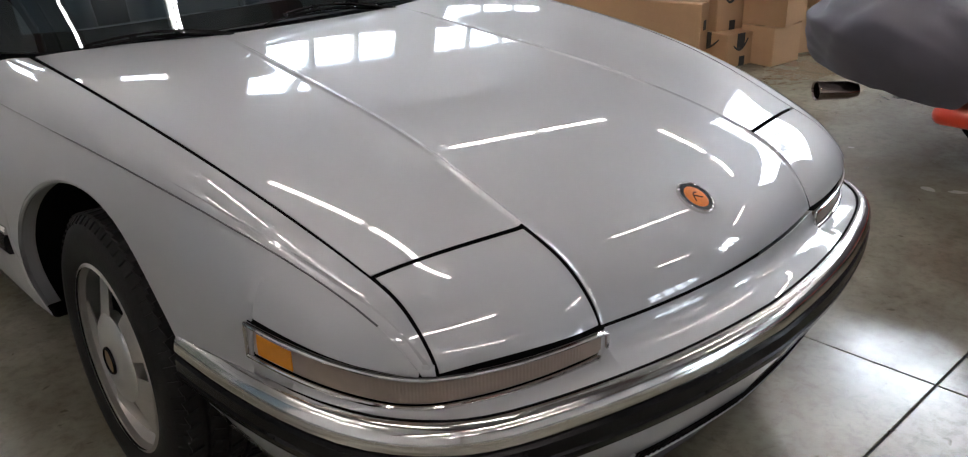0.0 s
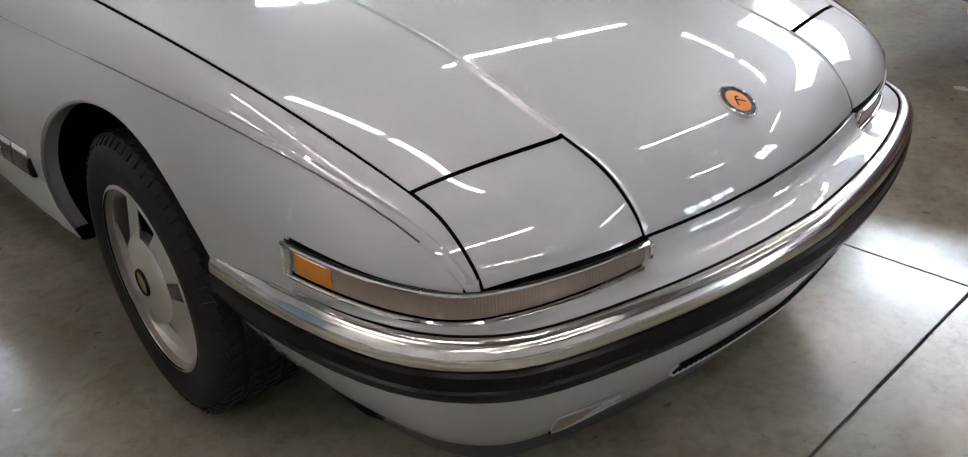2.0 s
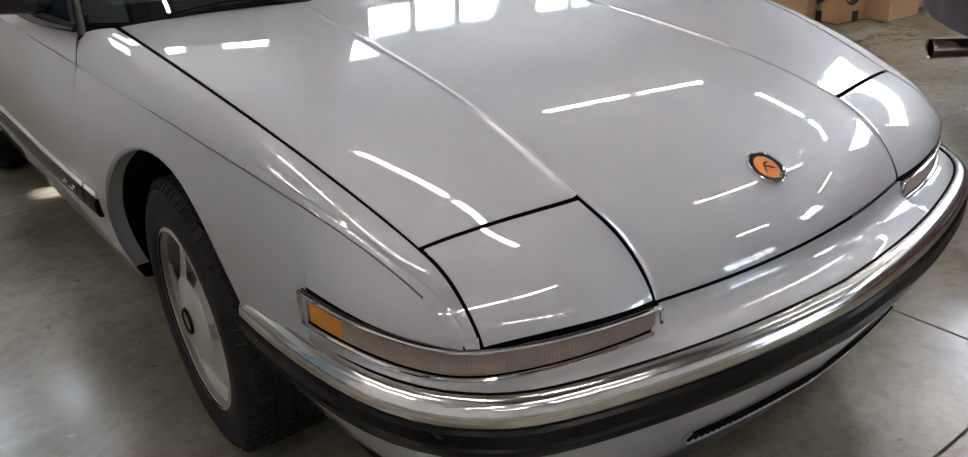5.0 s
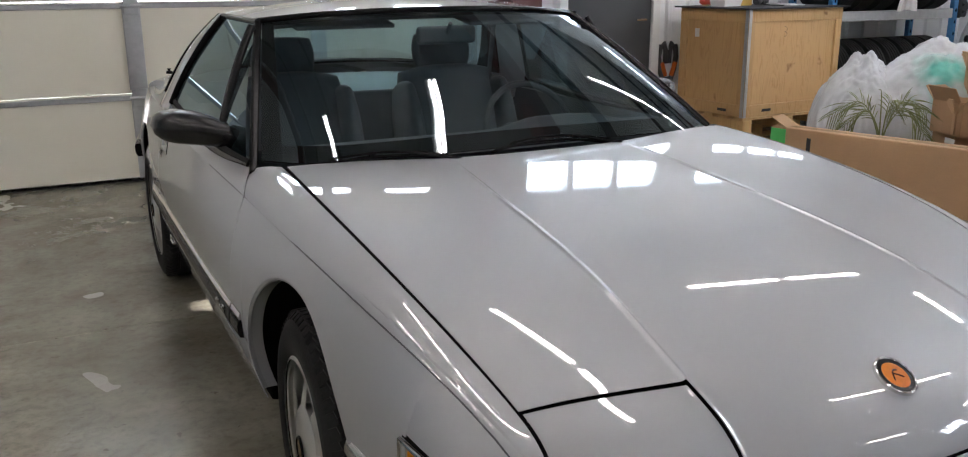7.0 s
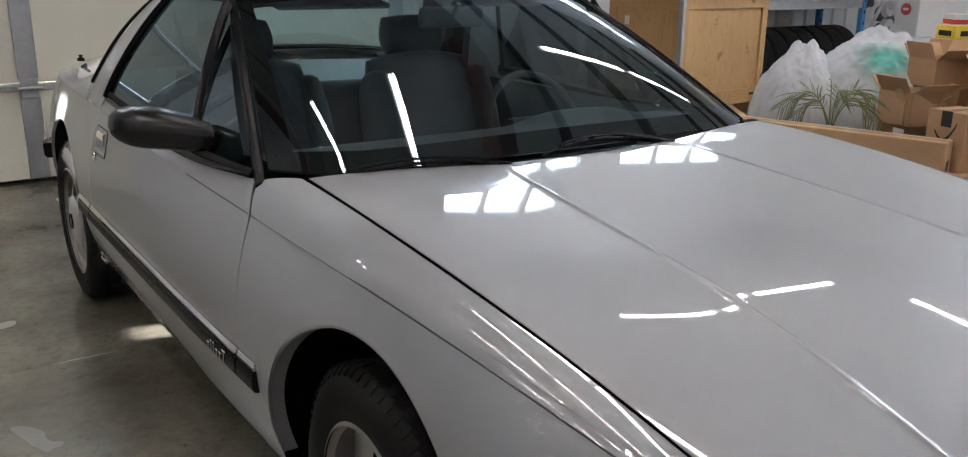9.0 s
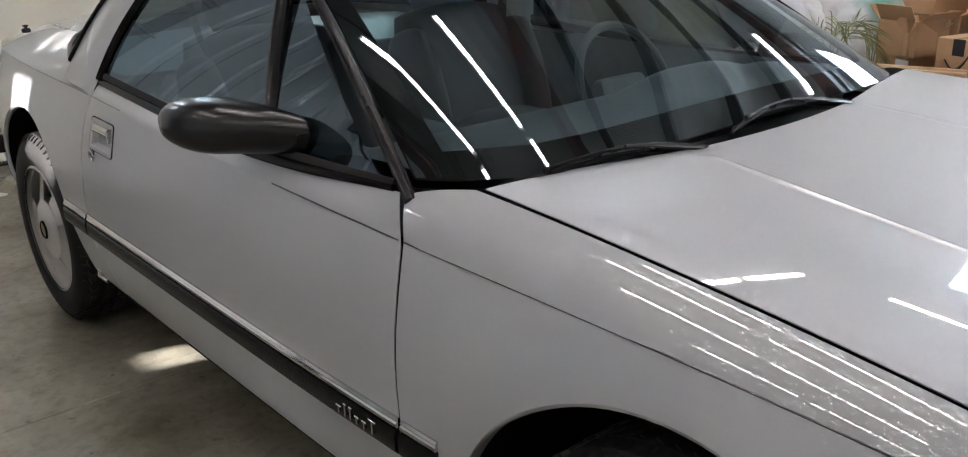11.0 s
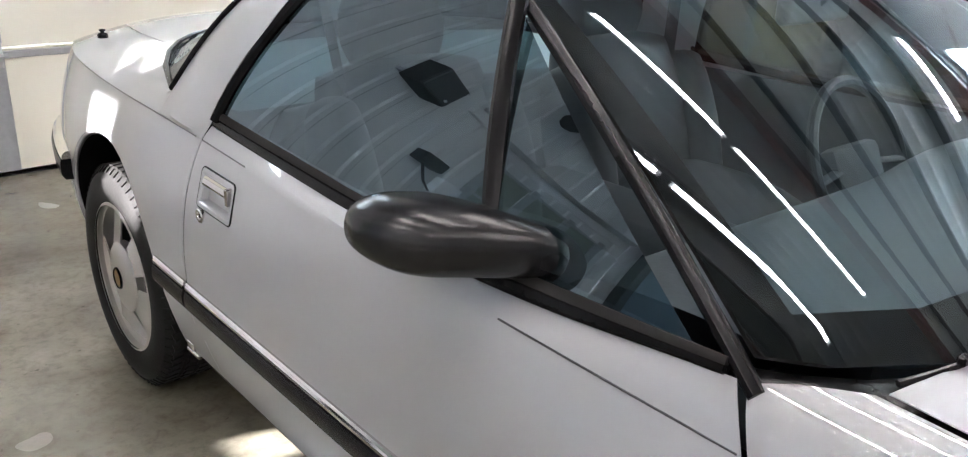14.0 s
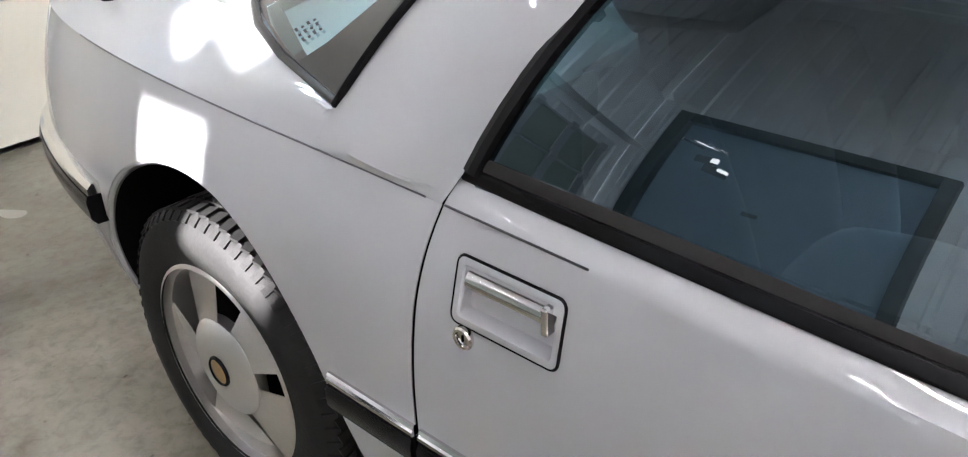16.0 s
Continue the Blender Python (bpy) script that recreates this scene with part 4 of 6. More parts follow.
# roof, glass and pillars
def roof_pt(u, v):
    """u across from the right edge to the left, v from the windscreen to the rear glass."""
    a = abs(u)
    edge = spline([0, 0.5, 1], [(0.618, 1.185, 1.220), (0.640, 1.50, 1.228), (0.605, 1.845, 1.224)])(v)
    mid = spline([0, 0.5, 1], [(0, 1.075, 1.250), (0, 1.45, 1.288), (0, 1.93, 1.262)])(v)
    x = edge[0] * u
    f = a**2.3
    return x, mid[1] + (edge[1] - mid[1]) * a**2, mid[2] + (edge[2] - mid[2]) * f


part("roof", skirt(grid(roof_pt, frange(-1, 1, 29), frange(0, 1, 17)), 0.02, (0, 0, 1)), PAINT, car)


def screen_pt(u, v):
    """Windscreen: u from -1 to 1 across, v from 0 at the base to 1 at the roof."""
    a = abs(u)
    low = np.array([0.785 * u, 0.388 + 0.20 * a**8, 0.872 - 0.006 * a**2])
    top = np.array([0.612 * u, 1.078 + 0.108 * a**2.4, 1.246 - 0.028 * a**2.6])
    p = low + (top - low) * v
    p[2] += 0.022 * 4 * v * (1 - v) * (1 - 0.4 * a)
    return p


screen = part("windscreen", grid(screen_pt, frange(-0.985, 0.985, 33), frange(0.03, 0.985, 15)), GLASS, car, "tinted windscreen glass with black edge band")
screen.visible_shadow = False
band = bmesh.new()
for lo, hi, a, b in ((-0.985, -0.93, 0.03, 0.985), (0.93, 0.985, 0.03, 0.985), (-0.93, 0.93, 0.03, 0.12), (-0.93, 0.93, 0.955, 0.985)):
    grid(lambda u, v: Vector(screen_pt(u, v)) + Vector((0, 0.003, -0.004)), frange(lo, hi, 12), frange(a, b, 12), bm=band)
part("edge_band", band, DARK, screen)
for sgn in (-1, 1):
    pts = [Vector(screen_pt(sgn * 1.0, v)) + Vector((sgn * 0.004, 0, 0.004)) for v in frange(-0.05, 1.0, 13)]
    part("windscreen_pillar", tube(pts, 0.012, 10, flat=0.8), BLACK_TRIM, car)
pts = [Vector(screen_pt(u, 1.0)) + Vector((0, 0.0, 0.002)) for u in frange(-1, 1, 30)]
part("windscreen_top_trim", tube(pts, 0.010, 8), BLACK_TRIM, car)
cowl = grid(lambda u, v: (screen_pt(u, 0)[0] * (1 - 0.03 * v), screen_pt(u, 0)[1] + 0.04 - 0.12 * v, screen_pt(u, 0)[2] - 0.008 - 0.024 * v), frange(-1.01, 1.01, 31), frange(0, 1, 4))
part("cowl_panel", outward(cowl, (0, 0, 1)), BLACK_TRIM, car)

REAR_MID = spline([0, 1], [(0, 2.80, 0.931), (0, 1.935, 1.258)])


def rear_pt(u, v):
    a = abs(u)
    e = P_REAR(0.2 + 0.78 * v)
    m = REAR_MID(v)
    k = a ** (4.3 - 2.1 * v**0.6)
    p = m + (np.array([-e[0], e[1], e[2]]) - m) * k
    p[0] = -e[0] * u
    return p


rear_glass = part("rear_glass", outward(grid(rear_pt, frange(-0.965, 0.965, 29), frange(0.03, 0.98, 12)), (0, 0.5, 1)), GLASS, car)
rear_glass.visible_shadow = False
band = bmesh.new()
for lo, hi, a, b in ((-1.0, -0.935, 0, 1), (0.935, 1.0, 0, 1), (-0.935, 0.935, 0, 0.06), (-0.935, 0.935, 0.95, 1)):
    grid(lambda u, v: Vector(rear_pt(u, v)) + Vector((0, 0, 0.003)), frange(lo, hi, 10), frange(a, b, 8), bm=band)
part("edge_band", band, GLOSS_BLACK, rear_glass)
mark = bmesh.new()
for k in range(4):
    for j in range(3):
        u0, v0 = -0.908 + 0.014 * j, 0.085 + 0.022 * k
        grid(lambda u, v: Vector(rear_pt(u, v)) + Vector((0, 0.001, 0.003)), [u0, u0 + 0.009 - 0.003 * ((j + k) % 2)], [v0, v0 + 0.010], bm=mark)
part("etched_mark", mark, INK, rear_glass, "small dark etched glass mark")
loop = [rear_pt(-1, v) for v in frange(1, 0, 12)] + [rear_pt(u, 0) for u in frange(-1, 1, 24)][1:] + [rear_pt(1, v) for v in frange(0, 1, 12)][1:]
part("rear_glass_seal", tube([Vector(p) + Vector((0, 0, 0.004)) for p in loop], 0.008, 8), BLACK_TRIM, car)


# side windows: sill trim, glass, bars
def side_glass(u, v):
    low = np.array([-0.796 - 0.020 * u, 0.645 + 1.215 * u, 0.872 + 0.014 * u])
    top = np.array([-0.622 - 0.012 * u, 1.175 + 0.485 * u, 1.214 + 0.004 * u])
    p = low + (top - low) * v
    p[0] -= 0.014 * 4 * v * (1 - v)
    p[1] += 0.022 * 4 * v * (1 - v) * u**3
    return p


def side_trims(flip):
    fix = mirrored if flip else (lambda b: b)
    g = part("side_glass", fix(outward(grid(side_glass, frange(0.0, 1, 14), frange(-0.05, 1, 12)), (-1, 0, 0.3))), SIDE_GLASS, car)
    g.visible_shadow = False
    for name, stops, skin in (("window_sill_trim", ((0.0, 0.003, -0.004), (0.0, -0.004, 0.000), (0.12, -0.006, 0.002), (0.5, -0.006, 0.003), (0.62, -0.003, 0.001), (0.62, 0.012, -0.004)), BLACK_TRIM),
                              ("window_felt", ((0.60, 0.004, -0.002), (0.63, -0.004, 0.001), (0.80, -0.003, 0.004), (1.0, 0.000, 0.004), (1.04, 0.008, 0.000)), FELT)):
        bm, rows = bmesh.new(), []
        for y in frange(0.600, 1.888, 30):
            lo, up = SILL_LO(y), SILL_UP(y)
            rows.append([bm.verts.new((-(lo[0] + (up[0] - lo[0]) * k) + dx, y, lo[1] + (up[1] - lo[1]) * k + dz)) for k, dx, dz in stops])
        for a, b in zip(rows, rows[1:]):
            for k in range(len(stops)):
                bm.faces.new((a[k], b[k], b[(k + 1) % len(stops)], a[(k + 1) % len(stops)]))
        bm.faces.new(rows[0])
        bm.faces.new(rows[-1])
        bmesh.ops.recalc_face_normals(bm, faces=bm.faces[:])
        part(name, fix(bm), skin, car)
    part("window_rear_trim", fix(tube([Vector(side_glass(1.008, v)) + Vector((-0.004, 0, 0)) for v in frange(0, 1, 10)], 0.012, 8)), BLACK_TRIM, car)
    part("roof_rail_trim", fix(tube([Vector(side_glass(u, 1.01)) + Vector((-0.003, 0, 0.002)) for u in frange(-0.03, 1.02, 10)], 0.009, 8)), BLACK_TRIM, car)
    part("vent_bar", fix(tube([Vector((-0.800 + 0.150 * v - 0.014 * 4 * v * (1 - v) * 0.9, 1.000 + 0.125 * v, 0.872 + 0.336 * v)) for v in frange(0, 1, 8)], 0.015, 8, flat=0.6)), BLACK_TRIM, car)


side_trims(False)
side_trims(True)

# front bumper, lamps and lower apron
BUMPER = spline([0, 0.12, 0.24, 0.36, 0.48, 0.60, 0.80, 1.0], [(-0.850, -0.335), (-0.843, -0.56), (-0.804, -0.765), (-0.724, -0.893), (-0.62, -0.962), (-0.46, -1.012), (-0.22, -1.056), (0, -1.072)])


def plan_of(curve, a=0.0, b=1.0, n=30):
    right = [tuple(curve(p)) for p in frange(a, b, n)]
    return right + [(-x, y) for x, y in reversed(right[:-1])] if b == 1.0 else right


FULL = plan_of(BUMPER)
bumper = part("front_bumper", sweep(FULL, [(-0.020, 0.455), (-0.075, 0.455), (-0.11, 0.30), (-0.152, 0.203), (-0.144, 0.2045), (-0.130, 0.212), (-0.108, 0.235), (-0.078, 0.280), (-0.046, 0.345), (-0.024, 0.404)]), PAINT, car)
part("chrome_strip", sweep(FULL, [(-0.036, 0.506), (-0.031, 0.5135), (-0.024, 0.5155), (-0.016, 0.5145), (-0.008, 0.510), (-0.002, 0.502), (0.0015, 0.493), (0.003, 0.482), (0.001, 0.472), (-0.003, 0.468), (-0.05, 0.468)]), CHROME, bumper, "bright chrome bumper strip")
part("groove", sweep(FULL, [(-0.0345, 0.508), (-0.0335, 0.5150), (-0.0290, 0.5158), (-0.0275, 0.510)]), DARK, bumper)
part("rubber_strip", sweep(FULL, [(-0.03, 0.468), (-0.001, 0.468), (0.004, 0.462), (0.004, 0.441), (-0.001, 0.437), (-0.001, 0.434), (0.003, 0.430), (-0.003, 0.412), (-0.014, 0.402), (-0.04, 0.402)]), BLACK_TRIM, bumper, "black rubber bumper strip")
part("air_dam", sweep(FULL, [(-0.150, 0.206), (-0.158, 0.206), (-0.176, 0.150), (-0.168, 0.150)]), MAT_BLACK, bumper, "black rubber air dam")
LAMP = spline([0, 0.2, 0.4, 0.55, 0.7, 0.85, 1.0], [(-0.822, -0.554), (-0.785, -0.705), (-0.720, -0.820), (-0.655, -0.868), (-0.57, -0.903), (-0.475, -0.927), (-0.376, -0.941)])
LAMP_Z = spline([0, 0.2, 0.4, 0.6, 1.0], [(0.607, 0.549), (0.589, 0.534), (0.574, 0.522), (0.568, 0.519), (0.563, 0.520)])


def lamp_z(p):
    return LAMP_Z(p)


def lamp_unit(flip):
    fix = mirrored if flip else (lambda b: b)
    unit = part("front_lamp", fix(sweep(plan_of(LAMP, 0, 0.999, 40), lambda p: [(-0.03, lamp_z(p)[0]), (-0.012, lamp_z(p)[0]), (-0.012, lamp_z(p)[1]), (-0.03, lamp_z(p)[1])])), LAMP_BACK, car)
    # black strip in place of the shade between lamp and panels above
    part("dark_gap", fix(sweep(plan_of(LAMP, 0, 0.999, 40), lambda p: [(-0.040, LAMP_Z(p)[0] + 0.018 - 0.006 * p), (-0.016, LAMP_Z(p)[0] + 0.011 - 0.006 * p), (-0.005, LAMP_Z(p)[0] + 0.0025), (-0.034, LAMP_Z(p)[0] - 0.004)])), DARK, unit)
    part("amber_lens", fix(sweep(plan_of(LAMP, 0.03, 0.125, 10), lambda p: [(-0.008, LAMP_Z(0.03 + 0.095 * p)[0] - 0.009), (-0.0012, LAMP_Z(0.03 + 0.095 * p)[0] - 0.011), (-0.0002, LAMP_Z(0.03 + 0.095 * p)[0] - 0.028), (-0.0012, LAMP_Z(0.03 + 0.095 * p)[1] + 0.010), (-0.008, LAMP_Z(0.03 + 0.095 * p)[1] + 0.008)])), AMBER, unit, "amber side marker lens")
    def rib_profile(p):
        q = 0.018 + 0.964 * p
        hi, lo = lamp_z(q)[0] - 0.0055, lamp_z(q)[1] + 0.0055
        wave = -0.0030 + (0.00018 * math.sin(p * 96 * 2 * math.pi) if 0.30 < p < 0.93 else 0.0)
        mid = (hi + lo) / 2
        return [(-0.012, hi + 0.001), (-0.0050, hi), (wave, hi - 0.0018), (wave, hi - 0.006), (wave, mid), (wave, lo + 0.006), (wave, lo + 0.0018), (-0.0050, lo), (-0.012, lo - 0.001)]
    part("clear_lens", fix(sweep(plan_of(LAMP, 0.018, 0.982, 580), rib_profile)), LENS, unit, "cloudy ribbed clear lamp lens")
    inner, outer = lamp_z(1), lamp_z(0)
    rim = [Vector((*LAMP(p), lamp_z(p)[0])) for p in frange(0, 0.985, 40)] + [Vector((*LAMP(0.994), inner[0] - 0.0012)), Vector((*LAMP(0.999), inner[0] - 0.006)), Vector((*LAMP(1.0), (inner[0] + inner[1]) / 2)), Vector((*LAMP(0.998), inner[1] + 0.007)), Vector((*LAMP(0.991), inner[1] + 0.002))] + [Vector((*LAMP(p), lamp_z(p)[1])) for p in frange(0.982, 0, 40)] + [Vector((*LAMP(0.0), outer[1] + 0.01 + 0.038 * k)) for k in (0, 0.5, 1)]
    part("chrome_rim", fix(tube(rim, 0.0040, 8, closed=True)), POLISHED, unit, "thin chrome lamp surround")


lamp_unit(False)
lamp_unit(True)


# nose panel between hood, lamps and bumper
def nose_pt(u, v):
    """u from the lamp's outer end round to the middle of the nose, v from top to bumper."""
    bx, by = BUMPER(0.118 + 0.882 * u)
    d = BUMPER(min(0.118 + 0.882 * u + 0.01, 1.0)) - BUMPER(0.118 + 0.882 * u - 0.01)
    d = d / np.linalg.norm(d)
    out = np.array([d[1], -d[0]])
    if out[1] > 0 and out[0] > 0:
        out = -out
    low = np.array([bx - out[0] * 0.030, by - out[1] * 0.030, 0.5135])
    lu = u / 0.60
    if lu < 1:
        q = LAMP(min(lu, 1.0))
        zt = lamp_z(min(lu, 1.0))[1] - 0.002
    else:
        f = (u - 0.60) / 0.40
        e = top_surface(0.5 + 0.5 * f, 0.0)
        q, zt = (e[0], e[1] - 0.0055), e[2] - 0.004
    top = np.array([q[0], q[1], zt])
    out_part, drop = v**1.9, 1 - (1 - v) ** 1.7
    return np.array([top[0] + (low[0] - top[0]) * out_part, top[1] + (low[1] - top[1]) * out_part, top[2] + (low[2] - top[2]) * drop])


nose = grid(nose_pt, frange(0, 0.6, 30) + [0.601, 0.603, 0.607] + frange(0.62, 1.0, 20), frange(0, 1, 14))
both(nose)
part("nose_panel", skirt(nose, 0.016, (0, -0.5, 1)), PAINT, car)

# near-black sheet under the panel gaps, standing in for their shade
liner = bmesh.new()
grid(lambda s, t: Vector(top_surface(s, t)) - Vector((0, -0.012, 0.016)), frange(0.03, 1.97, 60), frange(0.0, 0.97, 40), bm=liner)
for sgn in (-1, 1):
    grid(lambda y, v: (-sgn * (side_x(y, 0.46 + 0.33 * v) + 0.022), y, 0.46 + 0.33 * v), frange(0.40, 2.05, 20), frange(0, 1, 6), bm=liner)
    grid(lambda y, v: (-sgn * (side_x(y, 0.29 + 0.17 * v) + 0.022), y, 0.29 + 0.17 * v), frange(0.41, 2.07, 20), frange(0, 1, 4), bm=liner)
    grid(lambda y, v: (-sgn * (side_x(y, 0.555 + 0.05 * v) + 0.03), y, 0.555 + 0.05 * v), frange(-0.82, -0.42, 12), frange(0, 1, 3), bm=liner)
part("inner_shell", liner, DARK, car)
# near-black boxes for the shade under the car, and its black rocker edge
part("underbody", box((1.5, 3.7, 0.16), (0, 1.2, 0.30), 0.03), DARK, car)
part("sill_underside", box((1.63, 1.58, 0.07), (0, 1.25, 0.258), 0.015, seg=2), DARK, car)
# wells near-black: the shade inside them is put into the colour
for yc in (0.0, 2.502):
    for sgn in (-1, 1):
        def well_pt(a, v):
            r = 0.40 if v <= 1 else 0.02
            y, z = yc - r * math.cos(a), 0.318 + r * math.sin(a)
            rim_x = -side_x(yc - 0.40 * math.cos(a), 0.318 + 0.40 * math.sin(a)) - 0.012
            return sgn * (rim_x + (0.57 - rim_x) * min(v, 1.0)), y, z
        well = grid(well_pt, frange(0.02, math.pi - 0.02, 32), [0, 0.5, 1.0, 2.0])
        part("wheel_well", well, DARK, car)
for arch, sgn in ((ARCH_F, -1), (ARCH_R, -1), (ARCH_F, 1), (ARCH_R, 1)):
    pts = []
    for k in frange(math.radians(28 if arch is ARCH_F else -2), math.radians(182), 40):
        y, z = arch[0] - (arch[2] - 0.002) * math.cos(k), arch[1] + (arch[2] - 0.002) * math.sin(k)
        pts.append((sgn * (-side_x(y, max(z, 0.30)) - 0.008), y, z))
    part("arch_lip", tube(pts, 0.007, 8), PAINT, car)
    a0 = math.radians(28 if arch is ARCH_F else -2)

    def flange_pt(k, d):
        y, z = arch[0] - (arch[2] - 0.006) * math.cos(k), arch[1] + (arch[2] - 0.006) * math.sin(k)
        return sgn * (-side_x(y, max(z, 0.30)) - 0.006 - d), y, z
    part("arch_flange", grid(flange_pt, frange(a0, math.radians(182), 36), frange(0, 0.034, 3)), PAINT, car)


# side moulding: black strip with a bright bead
def moulding(y0, y1, flip, bead=True):
    fix = mirrored if flip else (lambda b: b)
    plan = [(-WIDTH(y)[0], y) for y in frange(y1, y0, max(3, int((y1 - y0) * 20)))]
    m = part("side_moulding", fix(sweep(plan, [(-0.004, 0.503), (0.009, 0.500), (0.013, 0.488), (0.012, 0.463), (0.007, 0.455), (-0.004, 0.453)])), BLACK_TRIM, car)
    part("bright_bead", fix(sweep(plan, [(-0.004, 0.5215), (0.004, 0.5205), (0.007, 0.5165), (0.0055, 0.5135), (0.0085, 0.5110), (0.0095, 0.5065), (0.008, 0.5035), (-0.004, 0.5035)])), POLISHED, m, "bright metal bead")


for flip in (False, True):
    moulding(0.395, 0.482, flip)
    moulding(0.492, 1.918, flip)
    moulding(1.930, 2.115, flip)


# wheels
def wheel(x, y, sgn, steer=0.0):
    w = part("wheel", lathe([(0.205, 0.0), (0.214, -0.004), (0.216, -0.012), (0.200, -0.020), (0.196, -0.10), (0.205, -0.19)], 56), ALLOY, car)
    tread = []
    prof = [(0.207, -0.006), (0.222, 0.001), (0.250, 0.006), (0.276, 0.003), (0.296, -0.008), (0.307, -0.018), (0.3135, -0.030)]
    prof += [(0.3135, -0.052), (0.306, -0.054), (0.306, -0.062), (0.315, -0.064), (0.315, -0.096), (0.307, -0.098), (0.307, -0.106), (0.315, -0.108), (0.315, -0.140), (0.306, -0.142), (0.306, -0.150), (0.3135, -0.152)]
    prof += [(0.3135, -0.178), (0.307, -0.192), (0.296, -0.204), (0.250, -0.215), (0.207, -0.20)]
    tyre = part("tyre", lathe(prof, 72), RUBBER, w, "worn black tyre")
    lugs = bmesh.new()
    for k in range(64):
        a = 2 * math.pi * k / 64
        for h, zc_, ln, sk in ((0.3145, -0.036, 0.034, 0.3), (0.316, -0.080, 0.026, -0.4), (0.316, -0.124, 0.026, 0.4), (0.3145, -0.172, 0.034, -0.3)):
            turn = Matrix.Rotation(a, 3, "Z") @ Matrix.Rotation(sk, 3, "X")
            box((0.006, 0.018, ln), Matrix.Rotation(a, 3, "Z") @ Vector((h, 0, zc_)), 0, lugs, turn)
        turn = Matrix.Rotation(a + 0.03, 3, "Z") @ Matrix.Rotation(-0.75, 3, "Y")
        box((0.005, 0.014, 0.026), Matrix.Rotation(a + 0.03, 3, "Z") @ Vector((0.305, 0, -0.0155)), 0, lugs, turn)
    part("tread", lugs, RUBBER, w)
    spokes = 5
    # black disc in place of the shade behind the spokes
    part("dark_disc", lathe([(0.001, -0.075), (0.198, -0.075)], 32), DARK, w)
    for k in range(spokes):
        a0 = 2 * math.pi * k / spokes
        bm = bmesh.new()

        def blade(u, v, a0=a0):
            r = 0.082 + 0.120 * v
            half = 0.45 - 0.03 * v
            a = a0 + half * u + 0.15
            h = -0.004 - 0.020 * v**0.8 - 0.013 * (u + 1) * v
            return r * math.cos(a), r * math.sin(a), h
        grid(blade, frange(-1, 1, 9), frange(0, 1, 7), bm=bm)
        part("spoke", skirt(bm, 0.03, (0, 0, 1)), ALLOY, w)
    part("hub_disc", lathe([(0.031, 0.006), (0.060, 0.004), (0.092, -0.003), (0.100, -0.009), (0.101, -0.03)], 48), HUB, w, "machined bright hub disc")
    cap = part("cap", lathe([(0.0005, 0.010), (0.018, 0.010), (0.024, 0.009), (0.0255, 0.0085)], 32), CAP_GOLD, w, "gold wheel cap badge")
    part("cap_ring", lathe([(0.025, 0.0), (0.0255, 0.010), (0.028, 0.012), (0.031, 0.009), (0.032, 0.002)], 32), BLACK_TRIM, w)
    w.matrix_basis = pose(x, y, 0.3185, 0, 0, steer) @ pose(0, 0, 0, 0, 90 * sgn, 0) @ pose(0, 0, 0, 0, 0, 17)
    return w


wheel(-0.848, 0.0, -1, -3.0)
wheel(-0.862, 2.502, -1)
wheel(0.862, 0.0, 1, -3.0)
wheel(0.862, 2.502, 1)

# emblem on the hood
em = Vector(top_surface(1.0, 0.197))
slope = (Vector(top_surface(1.0, 0.22)) - Vector(top_surface(1.0, 0.18))).normalized()
nrm = Vector((1, 0, 0)).cross(slope).normalized()
em_m = Matrix.Translation(em) @ Matrix((Vector((1, 0, 0)), slope, nrm)).transposed().to_4x4()
badge = part("hood_badge", lathe([(0.0005, 0.006), (0.020, 0.006), (0.026, 0.0055)], 40, m=em_m @ Matrix.Diagonal((1, 1.05, 1, 1))), EMBLEM, car, "round orange enamel badge with chrome ring")
for stroke in (((-0.012, -0.010), (-0.004, 0.006), (0.002, 0.010), (0.009, 0.008)), ((-0.004, 0.004), (0.004, -0.001), (0.013, -0.008))):
    part("badge_stroke", tube([em_m @ Vector((x, y, 0.0062)) for x, y in stroke], 0.0016, 5), BLACK_TRIM, badge)
part("badge_dark_ring", lathe([(0.026, 0.0052), (0.034, 0.005), (0.0345, 0.001)], 40, m=em_m @ Matrix.Diagonal((1, 1.05, 1, 1))), BLACK_TRIM, badge)
part("badge_chrome_ring", lathe([(0.0345, 0.0), (0.0345, 0.006), (0.0365, 0.0075), (0.039, 0.006), (0.0395, 0.0)], 40, m=em_m @ Matrix.Diagonal((1, 1.05, 1, 1))), CHROME, badge)

# pinstripe along the shoulder
for flip in (False, True):
    for a, b in ((-0.775, 0.538), (0.552, 0.92), (1.68, 1.90), (1.935, 2.96)):
        bm = tube([(-CREASE(y)[0] - 0.0004, y, CREASE(y)[1] + 0.001) for y in frange(a, b, 30)], 0.0016, 5)
        part("pinstripe", mirrored(bm) if flip else bm, PINSTRIPE, car)


# door mirror
MIRROR_R = spline([0, 0.15, 0.4, 0.6, 0.8, 1], [(0.042, 0.036), (0.062, 0.044), (0.088, 0.050), (0.090, 0.051), (0.084, 0.049), (0.074, 0.046)])


